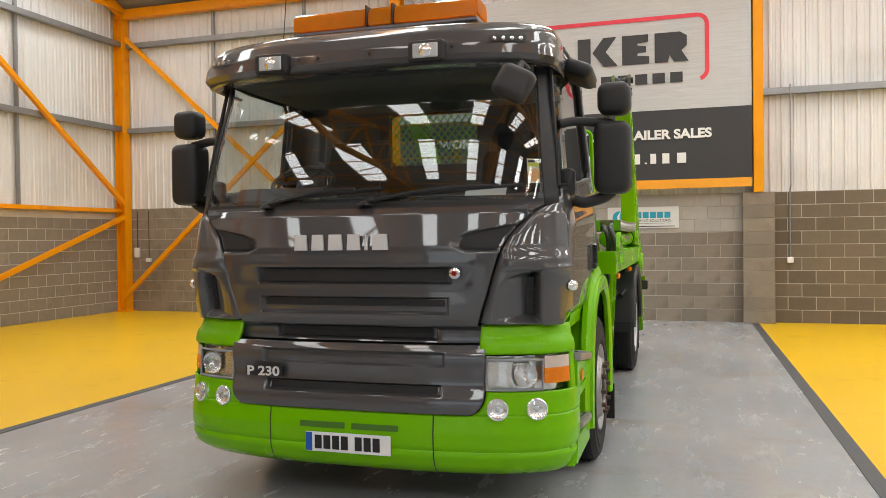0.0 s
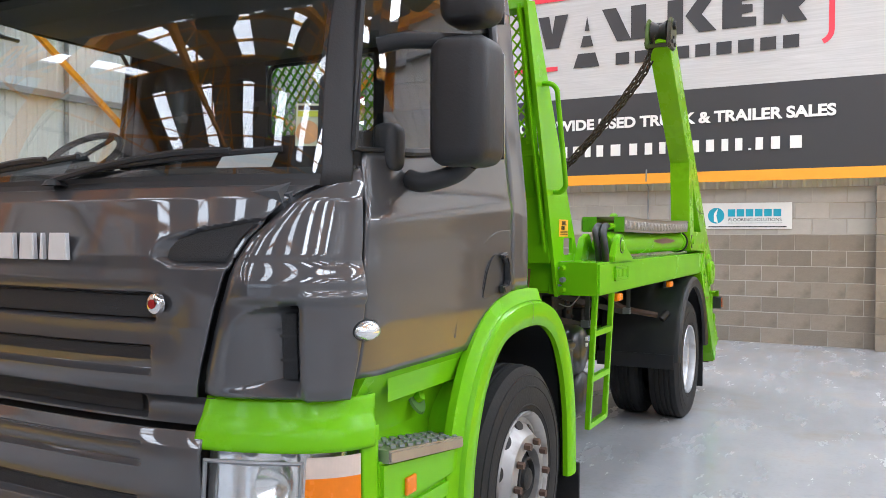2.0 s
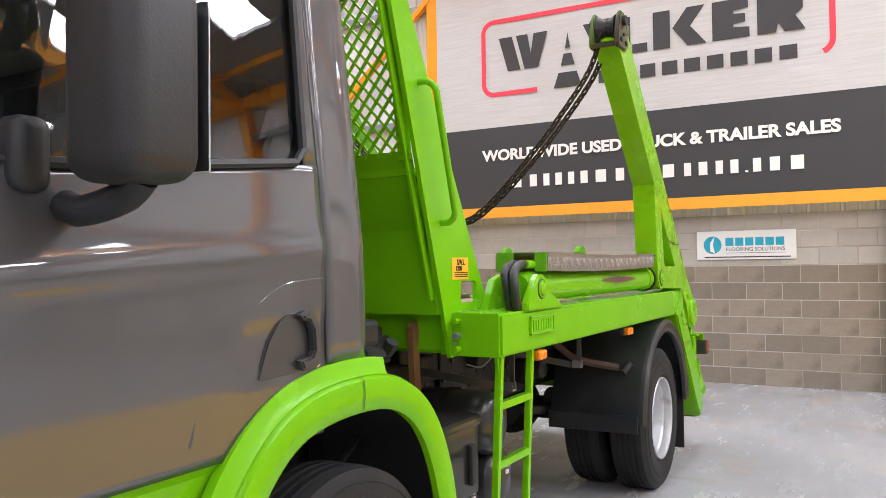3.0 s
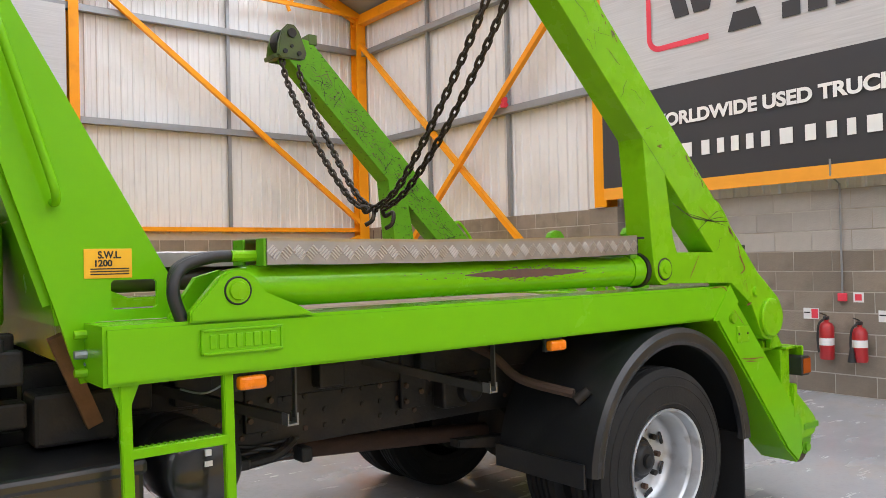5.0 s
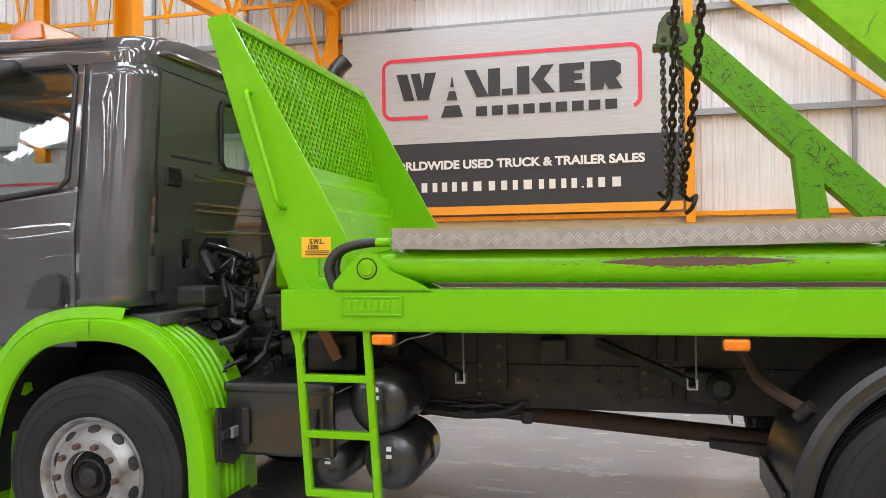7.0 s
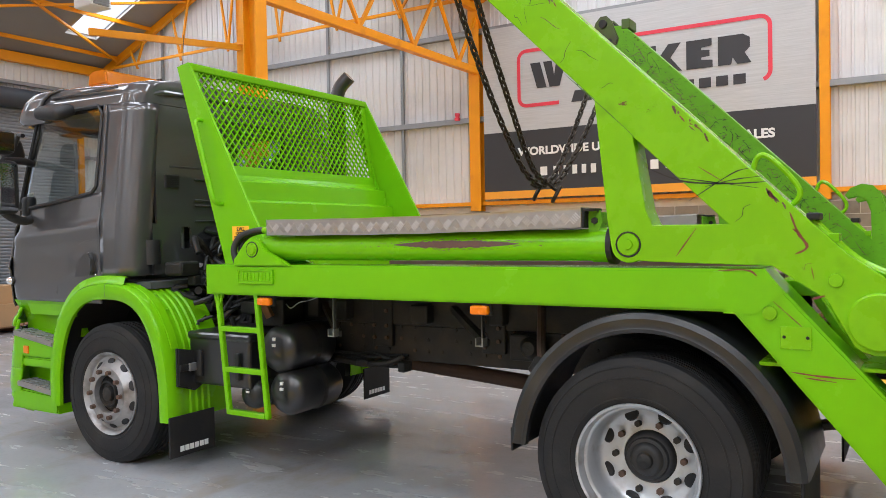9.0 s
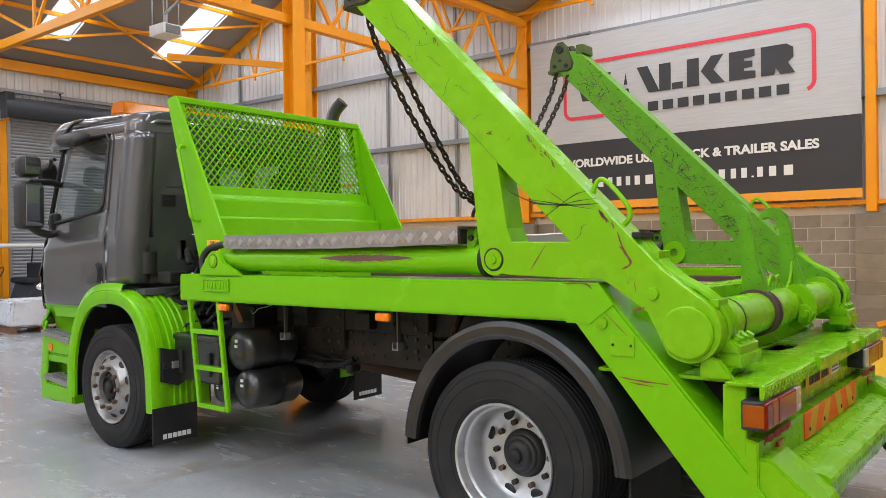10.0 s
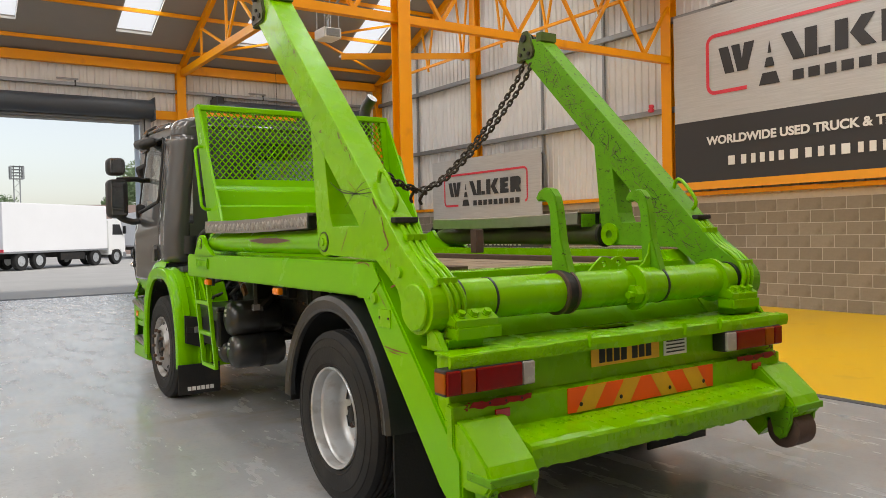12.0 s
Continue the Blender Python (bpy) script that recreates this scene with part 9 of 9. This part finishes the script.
obj("yard_fence", box((-75, -40, -0.02), (-74.8, 60, 5.0)), M_FENCE, "brown fence at the far side of the yard, distance haze in its colour", "fence", kind="structure")


def tree(x, y, h, r, seed):
    rnd = random.Random(seed)
    t = thing("tree", "leafy green tree beyond the yard", "tree", "yard trees", at=(x, y, 0))
    part("trunk", rod((0, 0, -0.02), (0.1, 0.1, h * 0.6), 0.28, 0.1, 10), M_BARK, t)
    for k in range(6):
        a = 2 * math.pi * k / 6 + rnd.random()
        part("limb", rod((0.05, 0.05, h * rnd.uniform(0.3, 0.5)), (r * 0.6 * math.cos(a), r * 0.6 * math.sin(a), h * rnd.uniform(0.6, 0.85)), 0.1, 0.03, 7), M_BARK, t)
    vs, fs = [], []
    lobes = [(rnd.uniform(-0.6, 0.6) * r, rnd.uniform(-0.6, 0.6) * r, h * rnd.uniform(0.5, 0.9), r * rnd.uniform(0.35, 0.6)) for _ in range(11)]
    for _ in range(5200):
        lx, ly, lz, lr = rnd.choice(lobes)
        v = Vector((rnd.gauss(0, 1), rnd.gauss(0, 1), rnd.gauss(0, 1))).normalized() * lr * rnd.uniform(0.6, 1.05)
        c = Vector((lx, ly, lz)) + v
        u = Vector((rnd.gauss(0, 1), rnd.gauss(0, 1), rnd.gauss(0, 1))).normalized() * rnd.uniform(0.12, 0.26)
        w = u.orthogonal().normalized() * u.length * 0.6
        n = len(vs)
        vs += [c - u, c - w, c + u, c + w]
        fs.append((n, n + 1, n + 2, n + 3))
    me = bpy.data.meshes.new("crown")
    me.from_pydata([tuple(v) for v in vs], [], fs)
    me.materials.append(M_LEAF)
    cr = new("crown", me)
    cr.parent = t
    cr["kind"] = "stuff"


for q, (x, y, h, r) in enumerate(((-84, 19.0, 9.8, 3.9), (-82, 14.9, 7.3, 2.2), (-88, 27.0, 9.4, 4.5), (-152, 7.0, 10.0, 5.0), (-95, -14.0, 6.0, 3.5), (-96, -30.0, 6.5, 4.0))):
    tree(x, y, h, r, 100 + q)
ms = thing("lattice_mast", "thin grey lattice mast in the distance", "mast", at=(-150, 12.1, 0))
for mx, my in ((-0.5, -0.5), (0.5, -0.5), (0.5, 0.5), (-0.5, 0.5)):
    part("mast_leg", beam((mx, my, 0), (mx, my, 15), 0.10, 0.10), M_STEELG, ms)
for k in range(14):
    part("mast_brace", beam((-0.5, -0.5 if k % 2 else 0.5, 1.0 * k), (-0.5, 0.5 if k % 2 else -0.5, 1.0 * k + 1.0), 0.07, 0.07), M_STEELG, ms)
for k in range(5):
    part("mast_ring", box((-1.1, -1.1, 12.6 + 0.55 * k), (1.1, 1.1, 12.7 + 0.55 * k)), M_STEELG, ms)
for mx, my in ((-1.0, -1.0), (1.0, -1.0), (1.0, 1.0), (-1.0, 1.0)):
    part("mast_antenna", box((mx - 0.15, my - 0.15, 12.6), (mx + 0.15, my + 0.15, 14.9)), M_STEELG, ms)
